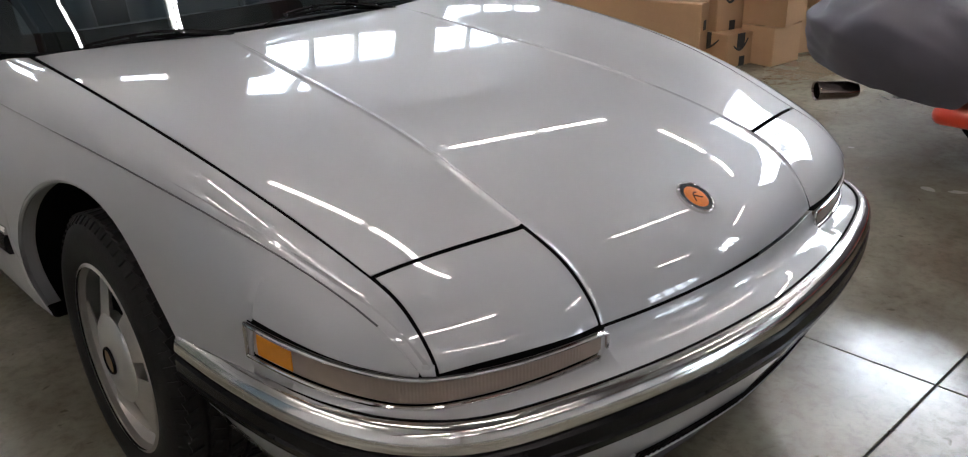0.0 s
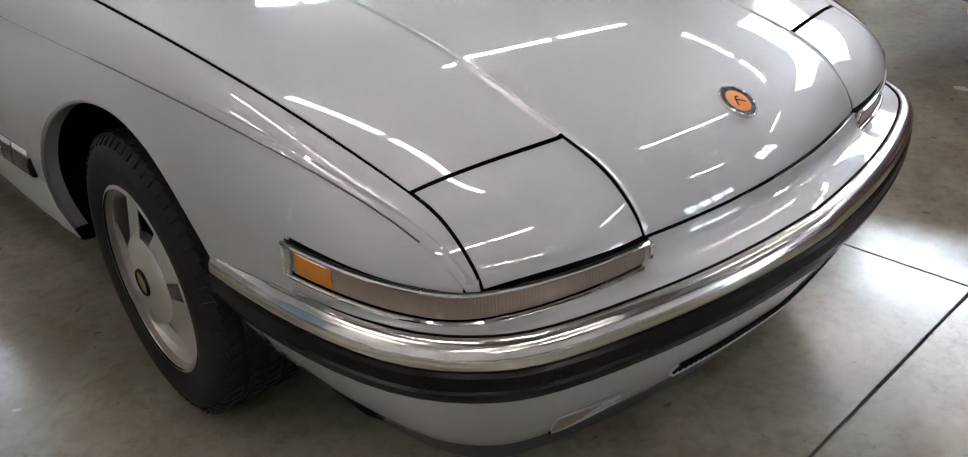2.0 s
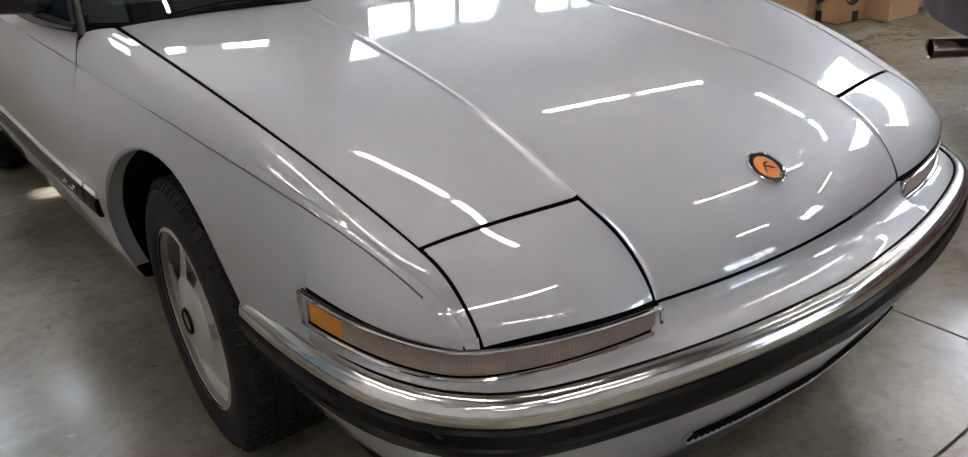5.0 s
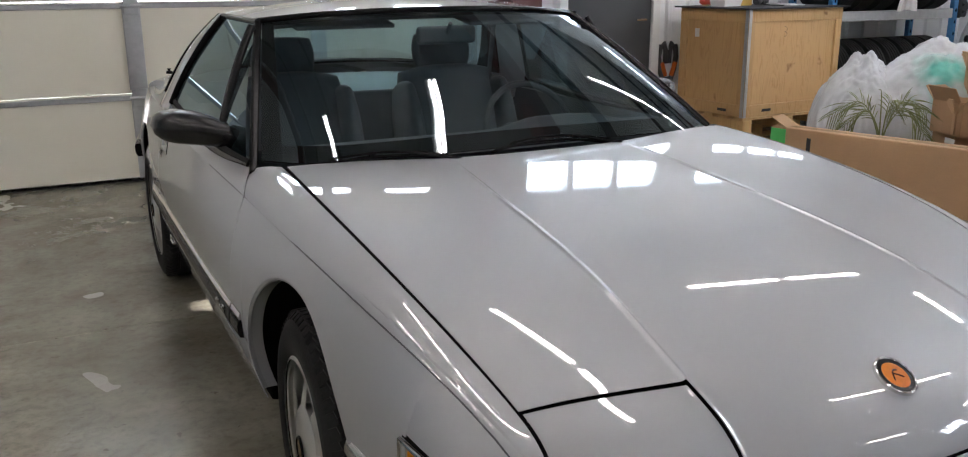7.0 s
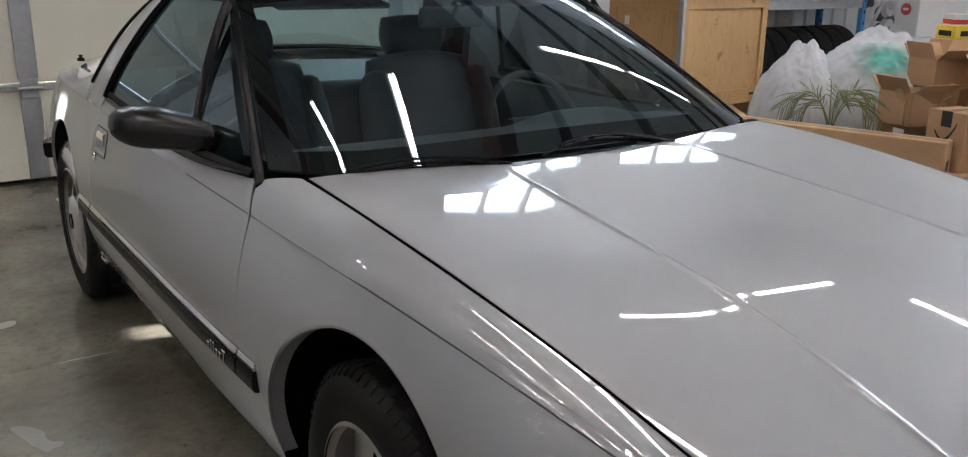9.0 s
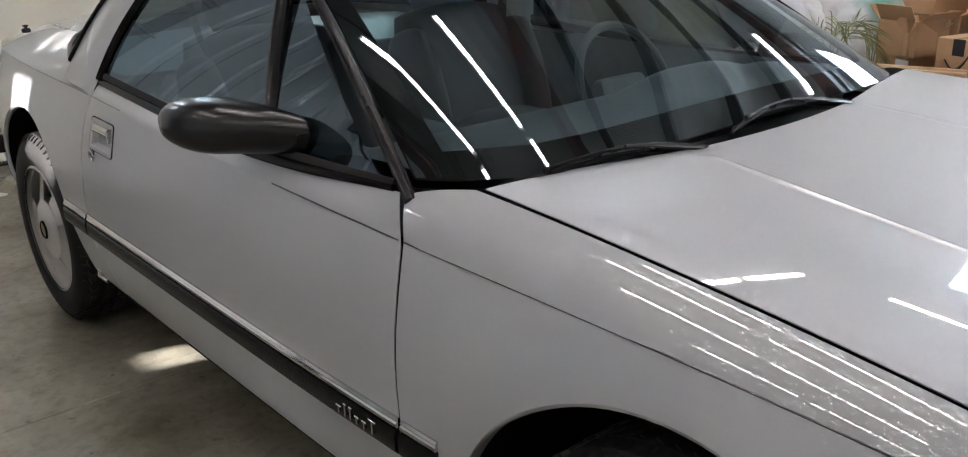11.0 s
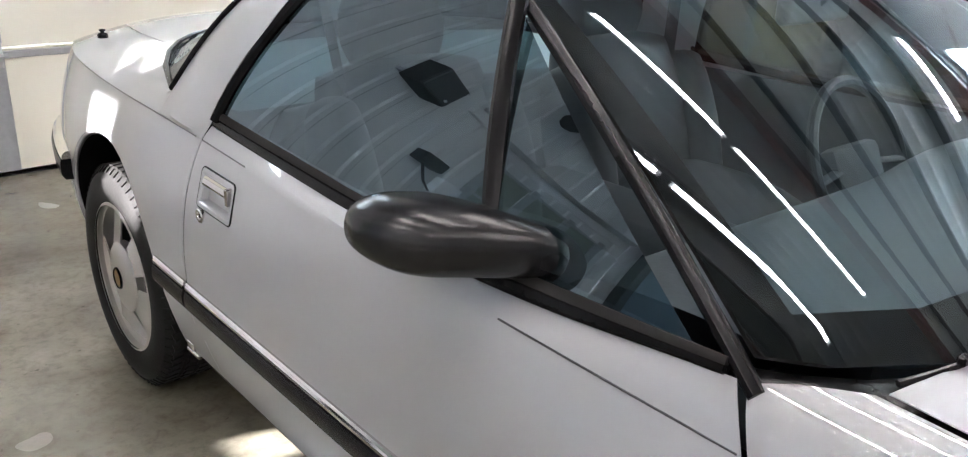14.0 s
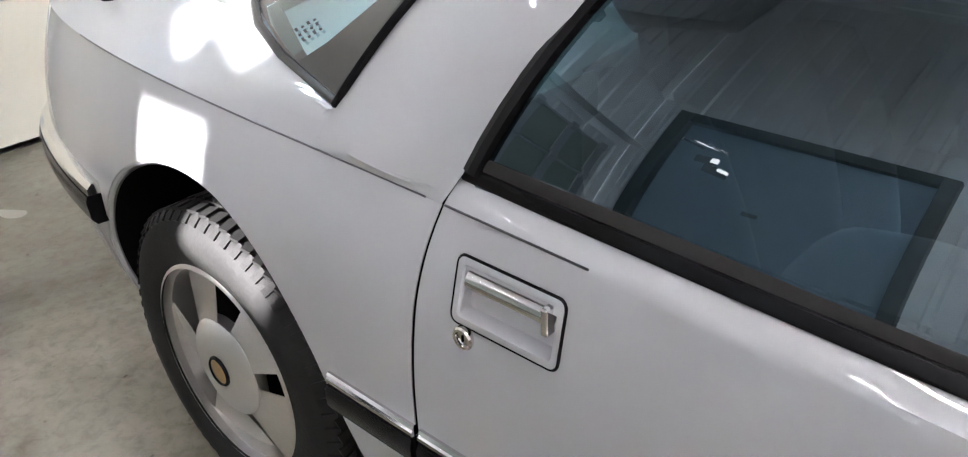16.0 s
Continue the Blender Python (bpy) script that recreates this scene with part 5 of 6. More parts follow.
def mirror_shell():
    def pt(u, v):
        """v from the foot at the door to the outer tip, u round."""
        ang = 2 * math.pi * u
        cx, cy, cz = spline([0, 0.15, 0.4, 0.7, 1], [(-0.790, 0.918, 0.901), (-0.822, 0.948, 0.907), (-0.870, 0.992, 0.916), (-0.932, 1.022, 0.922), (-0.994, 1.048, 0.925)])(v)
        close = math.sqrt(max(0.0, 1 - (max(0.0, v - 0.60) / 0.40) ** 3)) + 0.004
        ry, rz = MIRROR_R(v) * close
        c, s = math.cos(ang), math.sin(ang)
        c = math.copysign(abs(c) ** 0.8, c)
        s = math.copysign(abs(s) ** 0.8, s)
        return cx, cy + ry * c, cz + rz * s
    bm = grid(pt, frange(0, 1, 33), frange(0, 1, 24))
    bmesh.ops.remove_doubles(bm, verts=bm.verts[:], dist=0.0005)
    bmesh.ops.recalc_face_normals(bm, faces=bm.faces[:])
    return bm


for flip in (False, True):
    m = part("door_mirror", mirrored(mirror_shell()) if flip else mirror_shell(), GLOSS_BLACK, car, "black door mirror housing")
    cuff = tube([(-0.772, 0.905, 0.884), (-0.790, 0.910, 0.896), (-0.806, 0.918, 0.906), (-0.822, 0.930, 0.913)], [0.036, 0.036, 0.034, 0.030], 16, flat=0.85)
    part("mirror_foot", mirrored(cuff) if flip else cuff, BLACK_TRIM, m)


# ---- car details ----
def rounded_rect(cy, cz, hy, hz, r, n=5):
    pts = []
    for sy, sz, a0 in ((1, 1, 0), (-1, 1, 90), (-1, -1, 180), (1, -1, 270)):
        for k in range(n):
            a = radians(a0 + 90 * k / (n - 1))
            pts.append((cy + sy * (hy - r) + r * math.cos(a), cz + sz * (hz - r) + r * math.sin(a)))
    return pts


def ring_loop(loops, bm=None, close_last=True):
    """Skins a row of closed loops of equal length; the last one is filled."""
    bm = bm or bmesh.new()
    rows = [[bm.verts.new(p) for p in loop] for loop in loops]
    for a, b in zip(rows, rows[1:]):
        for k in range(len(a)):
            bm.faces.new((a[k], a[(k + 1) % len(a)], b[(k + 1) % len(a)], b[k]))
    if close_last:
        bm.faces.new(rows[-1])
    bmesh.ops.recalc_face_normals(bm, faces=bm.faces[:])
    return bm


def door_handle(flip):
    fix = mirrored if flip else (lambda b: b)
    cy, cz, lean = 1.779, 0.756, 0.11

    def at(y, z, d):
        """A point over the door skin, d metres proud of it."""
        return side_x(y, z) - d, y, z
    loops = []
    for hy, hz, r, d in ((0.082, 0.041, 0.010, -0.004), (0.082, 0.041, 0.010, 0.002), (0.080, 0.039, 0.009, 0.0035), (0.073, 0.032, 0.006, 0.003), (0.071, 0.030, 0.005, 0.0005), (0.069, 0.028, 0.005, -0.017)):
        loops.append([at(y, z, d) for y, z in rounded_rect(cy, cz, hy, hz, r)])
    plate = part("handle_plate", fix(ring_loop(loops)), PAINT, car, "silver recessed door handle plate")
    gasket = [at(y, z, 0.001) for y, z in rounded_rect(cy, cz, 0.0825, 0.0415, 0.011)]
    part("gasket", fix(tube(gasket, 0.0022, 6, closed=True)), BLACK_TRIM, plate)
    bm = bmesh.new()
    prof = [(-0.004, 0.027)] + [(-0.003 + 0.0095 * math.cos(a), 0.0150 + 0.0118 * math.sin(a)) for a in frange(1.45, -1.45, 12)] + [(-0.006, 0.004), (-0.012, 0.010), (-0.012, 0.024)]
    rows = []
    for y in frange(cy - 0.064, cy + 0.064, 9):
        rows.append([bm.verts.new(at(y, cz + z, d)) for d, z in prof])
    for a, b in zip(rows, rows[1:]):
        for k in range(len(prof)):
            bm.faces.new((a[k], a[(k + 1) % len(prof)], b[(k + 1) % len(prof)], b[k]))
    bm.faces.new(rows[0])
    bm.faces.new(rows[-1])
    bmesh.ops.recalc_face_normals(bm, faces=bm.faces[:])
    part("pull", fix(bm), POLISHED, plate, "chrome door pull")
    part("pull_end", fix(box((0.016, 0.010, 0.036), at(cy - 0.060, cz + 0.012, 0.001), 0.002)), POLISHED, plate)
    lx, ly, lz = at(1.838, 0.699, 0.0)
    lock = part("lock", fix(lathe([(0.016, -0.002), (0.016, 0.004), (0.014, 0.0065), (0.0105, 0.006), (0.0095, 0.003), (0.0005, 0.003)], 28, m=Matrix.Translation((lx, ly, lz)) @ Matrix.Rotation(radians(-92), 4, "Y"))), POLISHED, car, "round chrome door lock")
    part("keyhole", fix(box((0.002, 0.0016, 0.009), (lx - 0.0035, ly, lz), 0)), DARK, lock)


door_handle(False)
door_handle(True)


# name plate on the side moulding, as plain bars
for flip in (False, True):
    y = 0.54
    for k, (ln, hh) in enumerate(((0.020, 0.026), (0.014, 0.014), (0.014, 0.014), (0.009, 0.024), (0.009, 0.024), (0.016, 0.014))):
        bm = box((0.003, ln, 0.004), (-WIDTH(y)[0] - 0.0145, y + ln / 2, 0.4675 + hh), 0.001)
        box((0.003, 0.004, hh), (-WIDTH(y)[0] - 0.0145, y + ln / 2, 0.4675 + hh / 2), 0.001, bm)
        part("name_bar", mirrored(bm) if flip else bm, CHROME, car)
        y += ln + 0.007

# rear bumper, antenna, tail lamps
rear_plan = [(-WIDTH(y)[0] - 0.004, y) for y in frange(3.46, 2.86, 16)]
rear_plan = [(-x, y) for x, y in reversed(rear_plan)] + [(0.60 - 1.2 * k / 12, 3.53 + 0.06 * math.sin(math.pi * k / 12)) for k in range(13)] + rear_plan
rear_bumper = part("rear_bumper", sweep(rear_plan, [(-0.05, 0.60), (0.010, 0.598), (0.020, 0.588), (0.022, 0.575), (-0.05, 0.575)]), CHROME, car, "chrome and black rear bumper strip")
part("rubber_strip", sweep(rear_plan, [(-0.05, 0.574), (0.024, 0.574), (0.028, 0.562), (0.026, 0.525), (0.016, 0.512), (-0.05, 0.512)]), BLACK_TRIM, rear_bumper)
part("antenna", lathe([(0.016, 0.0), (0.016, 0.010), (0.012, 0.015), (0.006, 0.016), (0.006, 0.020), (0.010, 0.021), (0.010, 0.026), (0.0005, 0.028)], 18, m=Matrix.Translation((-0.668, 3.034, 0.892))), BLACK_TRIM, car, "short power antenna mast top")
for sgn in (-1, 1):
    part("tail_lamp", box((0.42, 0.02, 0.12), (sgn * 0.33, 3.585, 0.70), 0.01), mat("tail_red", (0.35, 0.01, 0.01), 0.2, coat=0.8) if sgn < 0 else bpy.data.materials["tail_red"], car)

# lower grille slots and fog lamps in the apron
def apron(p, out, z):
    x, y = BUMPER(p)
    d = BUMPER(min(p + 0.01, 1.0)) - BUMPER(p - 0.01)
    d = d / np.linalg.norm(d)
    o = np.array([d[1], -d[0]])
    if o[1] > 0:
        o = -o
    return x + o[0] * out, y + o[1] * out, z


APRON = spline([0.203, 0.235, 0.280, 0.345, 0.404], [(-0.150,), (-0.108,), (-0.078,), (-0.046,), (-0.024,)])


def on_apron(p, z, proud=0.003):
    return apron(p, APRON(z)[0] + proud, z)


for flip in (False, True):
    fix = mirrored if flip else (lambda b: b)

    def lens_pt(p, v):
        low = 0.246 + 0.050 * max(0.0, (p - 0.512) / 0.055)
        return on_apron(p, low + (0.299 - low) * v, 0.004 + 0.0022 * abs(math.sin((p - 0.5) * 620)))
    fog = part("fog_lamp", fix(grid(lens_pt, frange(0.505, 0.565, 80), frange(0, 1, 6))), LENS, car, "ribbed clear fog lamp lens")
    loop = [on_apron(p, 0.301) for p in frange(0.500, 0.598, 12)] + [on_apron(0.602, 0.294), on_apron(0.600, 0.284)] + [on_apron(0.596 - 0.084 * k, 0.276 - 0.034 * k) for k in frange(0, 1, 10)] + [on_apron(0.500, 0.250), on_apron(0.497, 0.275)]
    part("fog_bezel", fix(tube(loop, 0.0022, 6, closed=True)), PAINT, fog)
    # flush grey patch standing in for the shadowed silver pocket
    part("fog_recess", fix(grid(lambda p, v: on_apron(p, 0.262 + 0.4 * (p - 0.55) + (0.036 - 0.4 * (p - 0.55)) * v, 0.0015), frange(0.548, 0.598, 10), frange(0, 1, 4))), GALV, fog)
    part("fog_screw", fix(lathe([(0.0005, 0.002), (0.004, 0.002), (0.005, 0)], 10, m=Matrix.Translation(on_apron(0.497, 0.255)) @ Matrix.Rotation(radians(110), 4, "X"))), DARK, fog)
    slot = part("grille_slot", fix(grid(lambda p, v: on_apron(p, 0.281 + 0.034 * v, 0.002), frange(0.69, 1.0, 40), frange(0, 1, 5))), DARK, car)
    part("grille_lip", fix(tube([on_apron(0.69, 0.315, 0.002), on_apron(0.683, 0.300, 0.002), on_apron(0.688, 0.284, 0.002)] + [on_apron(p, 0.278, 0.003) for p in frange(0.695, 1.0, 20)], 0.0035, 6)), PAINT, slot)
    for p in frange(0.70, 0.99, 24):
        part("grille_bar", fix(tube([on_apron(p - 0.004, 0.283, 0.003), on_apron(p + 0.003, 0.313, 0.003)], 0.0026, 5)), BLACK_TRIM, slot)

# jacking clip under the rocker, ahead of the rear wheel
for sgn in (-1, 1):
    clip = part("jacking_clip", box((0.03, 0.07, 0.012), (sgn * 0.842, 2.03, 0.285), 0.003), POLISHED, car, "small bright metal clip")
    part("clip_tab", box((0.012, 0.035, 0.022), (sgn * 0.850, 2.045, 0.299), 0.003), POLISHED, clip)

# wipers
def on_screen(u, v, lift):
    return Vector(screen_pt(u, v)) + Vector((0, -0.55 * lift, 0.83 * lift))


for a, b in ((-0.885, -0.29), (-0.20, 0.42)):
    def blade_v(k):
        return 0.002 + 0.036 * math.sin(math.pi * min(1.0, k * 1.12)) ** 0.8 - 0.030 * k**3
    ks = frange(0, 1, 22)
    wiper = part("wiper", tube([on_screen(a + (b - a) * k, blade_v(k), 0.007) for k in ks], 0.0045, 6), BLACK_TRIM, car, "black wiper blade at the foot of the windscreen")
    part("blade_frame", tube([on_screen(a + (b - a) * k, blade_v(k) + 0.004, 0.014 + 0.006 * math.sin(math.pi * k)) for k in frange(0.16, 0.92, 14)], 0.0045, 6, flat=0.7), BLACK_TRIM, wiper)
    for k in (0.16, 0.38, 0.62, 0.84):
        p = on_screen(a + (b - a) * k, blade_v(k) + 0.003, 0.012)
        part("blade_clip", box((0.016, 0.010, 0.012), p, 0.002), BLACK_TRIM, wiper)
    part("wiper_arm", tube([on_screen(b + 0.05, -0.045, 0.002), on_screen(b - 0.06, -0.018, 0.014), on_screen(a + (b - a) * 0.62, blade_v(0.62) - 0.002, 0.022), on_screen(a + (b - a) * 0.5, blade_v(0.5) + 0.002, 0.022)], 0.007, 6, flat=0.6), BLACK_TRIM, wiper)

# ---- car interior ----
part("cabin_floor", box((1.46, 2.0, 0.04), (0, 1.4, 0.40), 0.01), DASH, car)
part("headliner", grid(lambda u, v: Vector(roof_pt(u, v)) - Vector((0, 0, 0.035)), frange(-0.96, 0.96, 13), frange(0.02, 0.98, 9)), HEADLINER, car)


def dash_pt(u, v):
    """Dashboard: u across, v from the windscreen's foot back and down to the knees."""
    x = 0.72 * u
    f = 0.46 + 0.16 * abs(u) ** 2.4
    y, z = spline([0, 0.45, 0.65, 0.8, 1], [(f, 0.866), (0.80, 0.862), (0.90, 0.845), (0.94, 0.78), (0.92, 0.50)])(v)
    hood = 0.035 * math.exp(-(((x - 0.37) / 0.20) ** 4)) * math.exp(-(((v - 0.55) / 0.16) ** 2))
    return x, y, z + hood


part("dashboard", outward(grid(dash_pt, frange(-1, 1, 31), frange(0, 1, 22)), (0, 0.3, 1)), DASH, car, "dark blue-grey vinyl dashboard")
part("console", box((0.24, 0.95, 0.30), (0, 1.30, 0.52), 0.03, seg=3), DASH, car)
wheel_m = Matrix.Translation((0.37, 1.06, 0.80)) @ Matrix.Rotation(radians(66), 4, "X")
rim = part("steering_wheel", tube([wheel_m @ Vector((0.185 * math.cos(a), 0.185 * math.sin(a), 0)) for a in frange(0, 2 * math.pi, 41)[:-1]], 0.013, 8, closed=True), DASH, car)
part("steering_boss", moved(box((0.20, 0.11, 0.05), (0, -0.01, -0.02), 0.02, seg=2), wheel_m), DASH, rim)
part("steering_spoke", tube([wheel_m @ Vector((-0.18, -0.02, 0)), wheel_m @ Vector((0, 0, -0.015)), wheel_m @ Vector((0.18, -0.02, 0))], 0.014, 8, flat=0.5), DASH, rim)


def soft_slab(size, m, puff=0.02, n=10, ribs=0):
    """An upholstered slab with puffed faces and, if wanted, sewn cross ribs."""
    bm = bmesh.new()
    bmesh.ops.create_cube(bm, size=1)
    bmesh.ops.subdivide_edges(bm, edges=bm.edges[:], cuts=n, use_grid_fill=True)
    for v in bm.verts:
        q = v.co * 2
        r = Vector([math.copysign(abs(c) ** 1.0, c) for c in q])
        round_ = 1 - 0.10 * (q.x**2 * q.y**2 + q.y**2 * q.z**2 + q.x**2 * q.z**2)
        v.co = Vector((r.x * size[0] / 2, r.y * size[1] / 2, r.z * size[2] / 2)) * round_
        v.co.y += -puff * (1 - q.x**2) * (1 - q.z**2) * (1 if q.y < 0 else -1)
        if ribs and q.y < 0 and abs(q.x) < 0.7:
            v.co.y -= 0.006 * abs(math.sin(ribs * math.pi * (q.z + 1) / 2))
    return moved(bm, m)


for sx in (-0.37, 0.37):
    back_m = Matrix.Translation((sx, 1.76, 0.72)) @ Matrix.Rotation(radians(-18), 4, "X")
    seat = part("seat", soft_slab((0.50, 0.15, 0.56), back_m, 0.02, 14, 9), INTERIOR, car, "dark blue-grey leather bucket seat")
    part("cushion", soft_slab((0.50, 0.17, 0.54), Matrix.Translation((sx, 1.42, 0.54)) @ Matrix.Rotation(radians(-80), 4, "X"), 0.02, 12, 7), INTERIOR, seat)
    for k in (-1, 1):
        part("bolster", soft_slab((0.09, 0.20, 0.47), back_m @ Matrix.Translation((0.225 * k, -0.03, -0.03)), 0.02, 6), INTERIOR, seat)
    part("headrest", soft_slab((0.27, 0.10, 0.16), Matrix.Translation((sx, 1.875, 1.045)) @ Matrix.Rotation(radians(-12), 4, "X"), 0.015, 8), INTERIOR, seat)
    for k in (-0.05, 0.05):
        part("headrest_post", tube([(sx + k, 1.84, 0.93), (sx + k, 1.87, 1.03)], 0.006, 6), CHROME, seat)
part("rear_shelf", outward(grid(lambda x, v: (0.70 * x, 2.02 + 0.76 * v * (1 - 0.26 * x * x), 0.86 + 0.02 * v), frange(-1, 1, 11), frange(0, 1, 5)), (0, 0, 1)), SHELF, car)
part("rear_bulkhead", soft_slab((1.30, 0.10, 0.46), Matrix.Translation((0, 2.03, 0.64)), 0.01, 8), INTERIOR, car)
for sgn in (-1, 1):
    part("door_card", outward(grid(lambda y, v: (sgn * (0.77 - 0.03 * v * (1 - v) * 4), y, 0.42 + 0.44 * v), frange(0.62, 1.9, 14), frange(0, 1, 8)), (-sgn, 0, 0)), INTERIOR, car, "blue-grey door trim panel")
    part("seat_belt", tube([(sgn * 0.60, 1.80, 1.16), (sgn * 0.56, 1.78, 0.9), (sgn * 0.55, 1.66, 0.55)], 0.022, 6, flat=0.12), DASH, car)
rv = part("rear_view_mirror", box((0.23, 0.03, 0.06), (0.0, 1.02, 1.165), 0.014, seg=3), DASH, car)
part("mirror_stalk", tube([(0, 1.01, 1.17), (0, 0.98, 1.205)], 0.008, 6), DASH, rv)
for sx in (-0.33, 0.33):
    part("sun_visor", box((0.36, 0.15, 0.016), (sx, 1.20, 1.205), 0.006, turn=Matrix.Rotation(radians(8), 3, "X")), HEADLINER, car)



# middle and left half drawn in (4 cm) to fit the camera's view
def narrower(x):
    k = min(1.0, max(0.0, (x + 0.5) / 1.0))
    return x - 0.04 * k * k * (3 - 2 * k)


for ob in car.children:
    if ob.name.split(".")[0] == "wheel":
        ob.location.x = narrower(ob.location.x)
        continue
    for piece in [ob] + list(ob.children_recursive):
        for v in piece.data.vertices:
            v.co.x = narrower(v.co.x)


# ---- things along the back wall ----
def dark_door():
    d = thing("door_1", "dark grey flush steel door in a white frame, closed", "door", (3.16, Y1 - 0.02, 0), kind="structure")
    part("leaf", box((0.86, 0.05, 2.08), (0, -0.012, 1.05), 0.004), DARK_DOOR, d)
    for x in (-0.47, 0.47):
        part("jamb", box((0.08, 0.09, 2.16), (x, -0.02, 1.08), 0.005), WHITE_CARD, d)
    part("head", box((0.86, 0.09, 0.08), (0, -0.02, 2.13), 0.005), WHITE_CARD, d)
    part("door_handle", tube([(0.34, -0.05, 1.0), (0.34, -0.09, 1.0), (0.24, -0.09, 1.0)], 0.010, 8), CHROME, d)


dark_door()
col = bmesh.new()
for at, size in (((0, -0.13, ZC / 2), (0.26, 0.02, ZC)), ((0, 0.13, ZC / 2), (0.26, 0.02, ZC)), ((0, 0, ZC / 2), (0.02, 0.24, ZC))):
    box(size, at, 0.003, col)
column = solo("steel_column", moved(col, pose(2.22, Y1 - 0.17, 0)), MAROON, "maroon painted steel column against the wall", "column", "structure")
for yy in (-6.5, -2.4):
    solo("roof_beam", box((X1 - X0, 0.22, 0.38), ((X0 + X1) / 2, yy, ZC - 0.2), 0.01), MAROON, "maroon steel roof beam", "beam", "structure")


def crate():
    c = thing("wooden_crate", "large plywood shipping crate with metal corner strip on a pallet", "crate", (4.293, 4.134, 0), 3)
    w, d, z0, z1 = 1.065, 0.785, 0.25, 1.10
    h = z1 - z0
    part("body", box((w - 0.03, d - 0.03, h - 0.004), (0, 0, z0 + h / 2), 0.003), PLY, c)
    for side in (0, 1):
        for k in (0, 1):
            z = z0 + 0.05 if k == 0 else z1 - 0.05
            part("batten", box((w, 0.02, 0.095), (0, -d / 2 + 0.005 + (d - 0.01) * side, z), 0.003), PLY, c)
            part("batten", box((0.02, d - 0.02, 0.095), (-w / 2 + 0.005 + (w - 0.01) * side, 0, z), 0.003), PLY, c)
        for k in (-1, 1):
            part("upright", box((0.07, 0.02, h - 0.194), (k * (w / 2 - 0.036), -d / 2 + 0.005 + (d - 0.01) * side, z0 + h / 2), 0.003), PLY, c)
            part("upright", box((0.02, 0.07, h - 0.194), (-w / 2 + 0.005 + (w - 0.01) * side, k * (d / 2 - 0.046), z0 + h / 2), 0.003), PLY, c)
    strip = box((0.004, 0.030, h), (-w / 2 - 0.007, -d / 2 + 0.0145, z0 + h / 2), 0)
    box((0.030, 0.004, h), (-w / 2 + 0.0105, -d / 2 - 0.007, z0 + h / 2), 0, strip)
    part("corner_strip", strip, GALV, c)
    for k in range(9):
        part("nail", box((0.003, 0.007, 0.007), (-w / 2 - 0.010, -d / 2 + 0.016, z0 + 0.05 + k * h / 9), 0.001), GALV, c)
    part("stencil_bar", box((0.10, 0.002, 0.022), (-0.28, -d / 2 - 0.0065, z0 + 0.05), 0), INK, c)
    part("stencil_bar", box((0.10, 0.002, 0.022), (0.42, -d / 2 - 0.0065, z0 + 0.05), 0), INK, c)
    part("stencil_bar", box((0.002, 0.10, 0.022), (-w / 2 - 0.0065, -0.16, z0 + 0.045), 0), INK, c)
    part("paper_label", box((0.003, 0.05, 0.07), (-w / 2 + 0.012, 0.20, z1 - 0.20), 0), LABEL, c)
    arcs = tube([(-0.12 + 0.03 * math.cos(a), -d / 2 + 0.012, z1 - 0.16 + 0.02 * math.sin(a)) for a in frange(-1.5, 1.5, 7)], 0.0014, 4)
    tube([(-0.12 + 0.03 * math.cos(a), -d / 2 + 0.012, z1 - 0.20 + 0.02 * math.sin(a)) for a in frange(-1.5, 1.5, 7)], 0.0014, 4, arcs)
    part("pencil_mark", arcs, INK, c)
    for k in (-1, 0, 1):
        part("skid", box((0.10, d, 0.10), (k * (w / 2 - 0.06), 0, 0.175), 0.004), PLY, c)
        for j in (-1, 0, 1):
            part("block", box((0.12, 0.12, 0.10), (k * (w / 2 - 0.07), j * (d / 2 - 0.06), 0.073), 0.004), PLY, c)
    for j in frange(-d / 2 + 0.05, d / 2 - 0.05, 5):
        part("deck_board", box((w, 0.10, 0.022), (0, j, 0.237), 0.003), PLY, c)
    for j in (-1, 0, 1):
        part("base_board", box((w, 0.10, 0.022), (0, j * (d / 2 - 0.05), 0.011), 0.003), PLY, c)


crate()
CR = pose(4.293, 4.134, 0.04, 0, 0, 3)


def on_crate(x, y, z=1.064):
    return CR @ Vector((x, y, z))


solo("rubber_mat", moved(box((1.16, 0.87, 0.012), (0, 0, 1.068), 0.003), CR), MAT_BLACK, "thin black rubber mat on a wooden crate", "mat")
p = on_crate(-0.36, 0.05, 1.075)
tray = thing("plastic_tray", "light grey plastic tray on the crate top", "tray", p, 9)
part("tray_shell", ring_loop([[(sx * a, sy * b, z) for sx, sy in ((1, 1), (-1, 1), (-1, -1), (1, -1))] for a, b, z in ((0.10, 0.07, 0.0), (0.115, 0.085, 0.07), (0.105, 0.075, 0.07), (0.092, 0.062, 0.008))]), WHITE_CARD, tray)
p = on_crate(-0.45, 0.18, 1.075)
pk = thing("snack_bag", "upright red and gold printed packet on the crate", "packet", p, 20)
part("packet", soft_slab((0.16, 0.06, 0.22), Matrix.Translation((0, 0, 0.11)), 0.02, 6), mat("gold_foil", (0.55, 0.30, 0.08), 0.35, stain=0.15), pk)
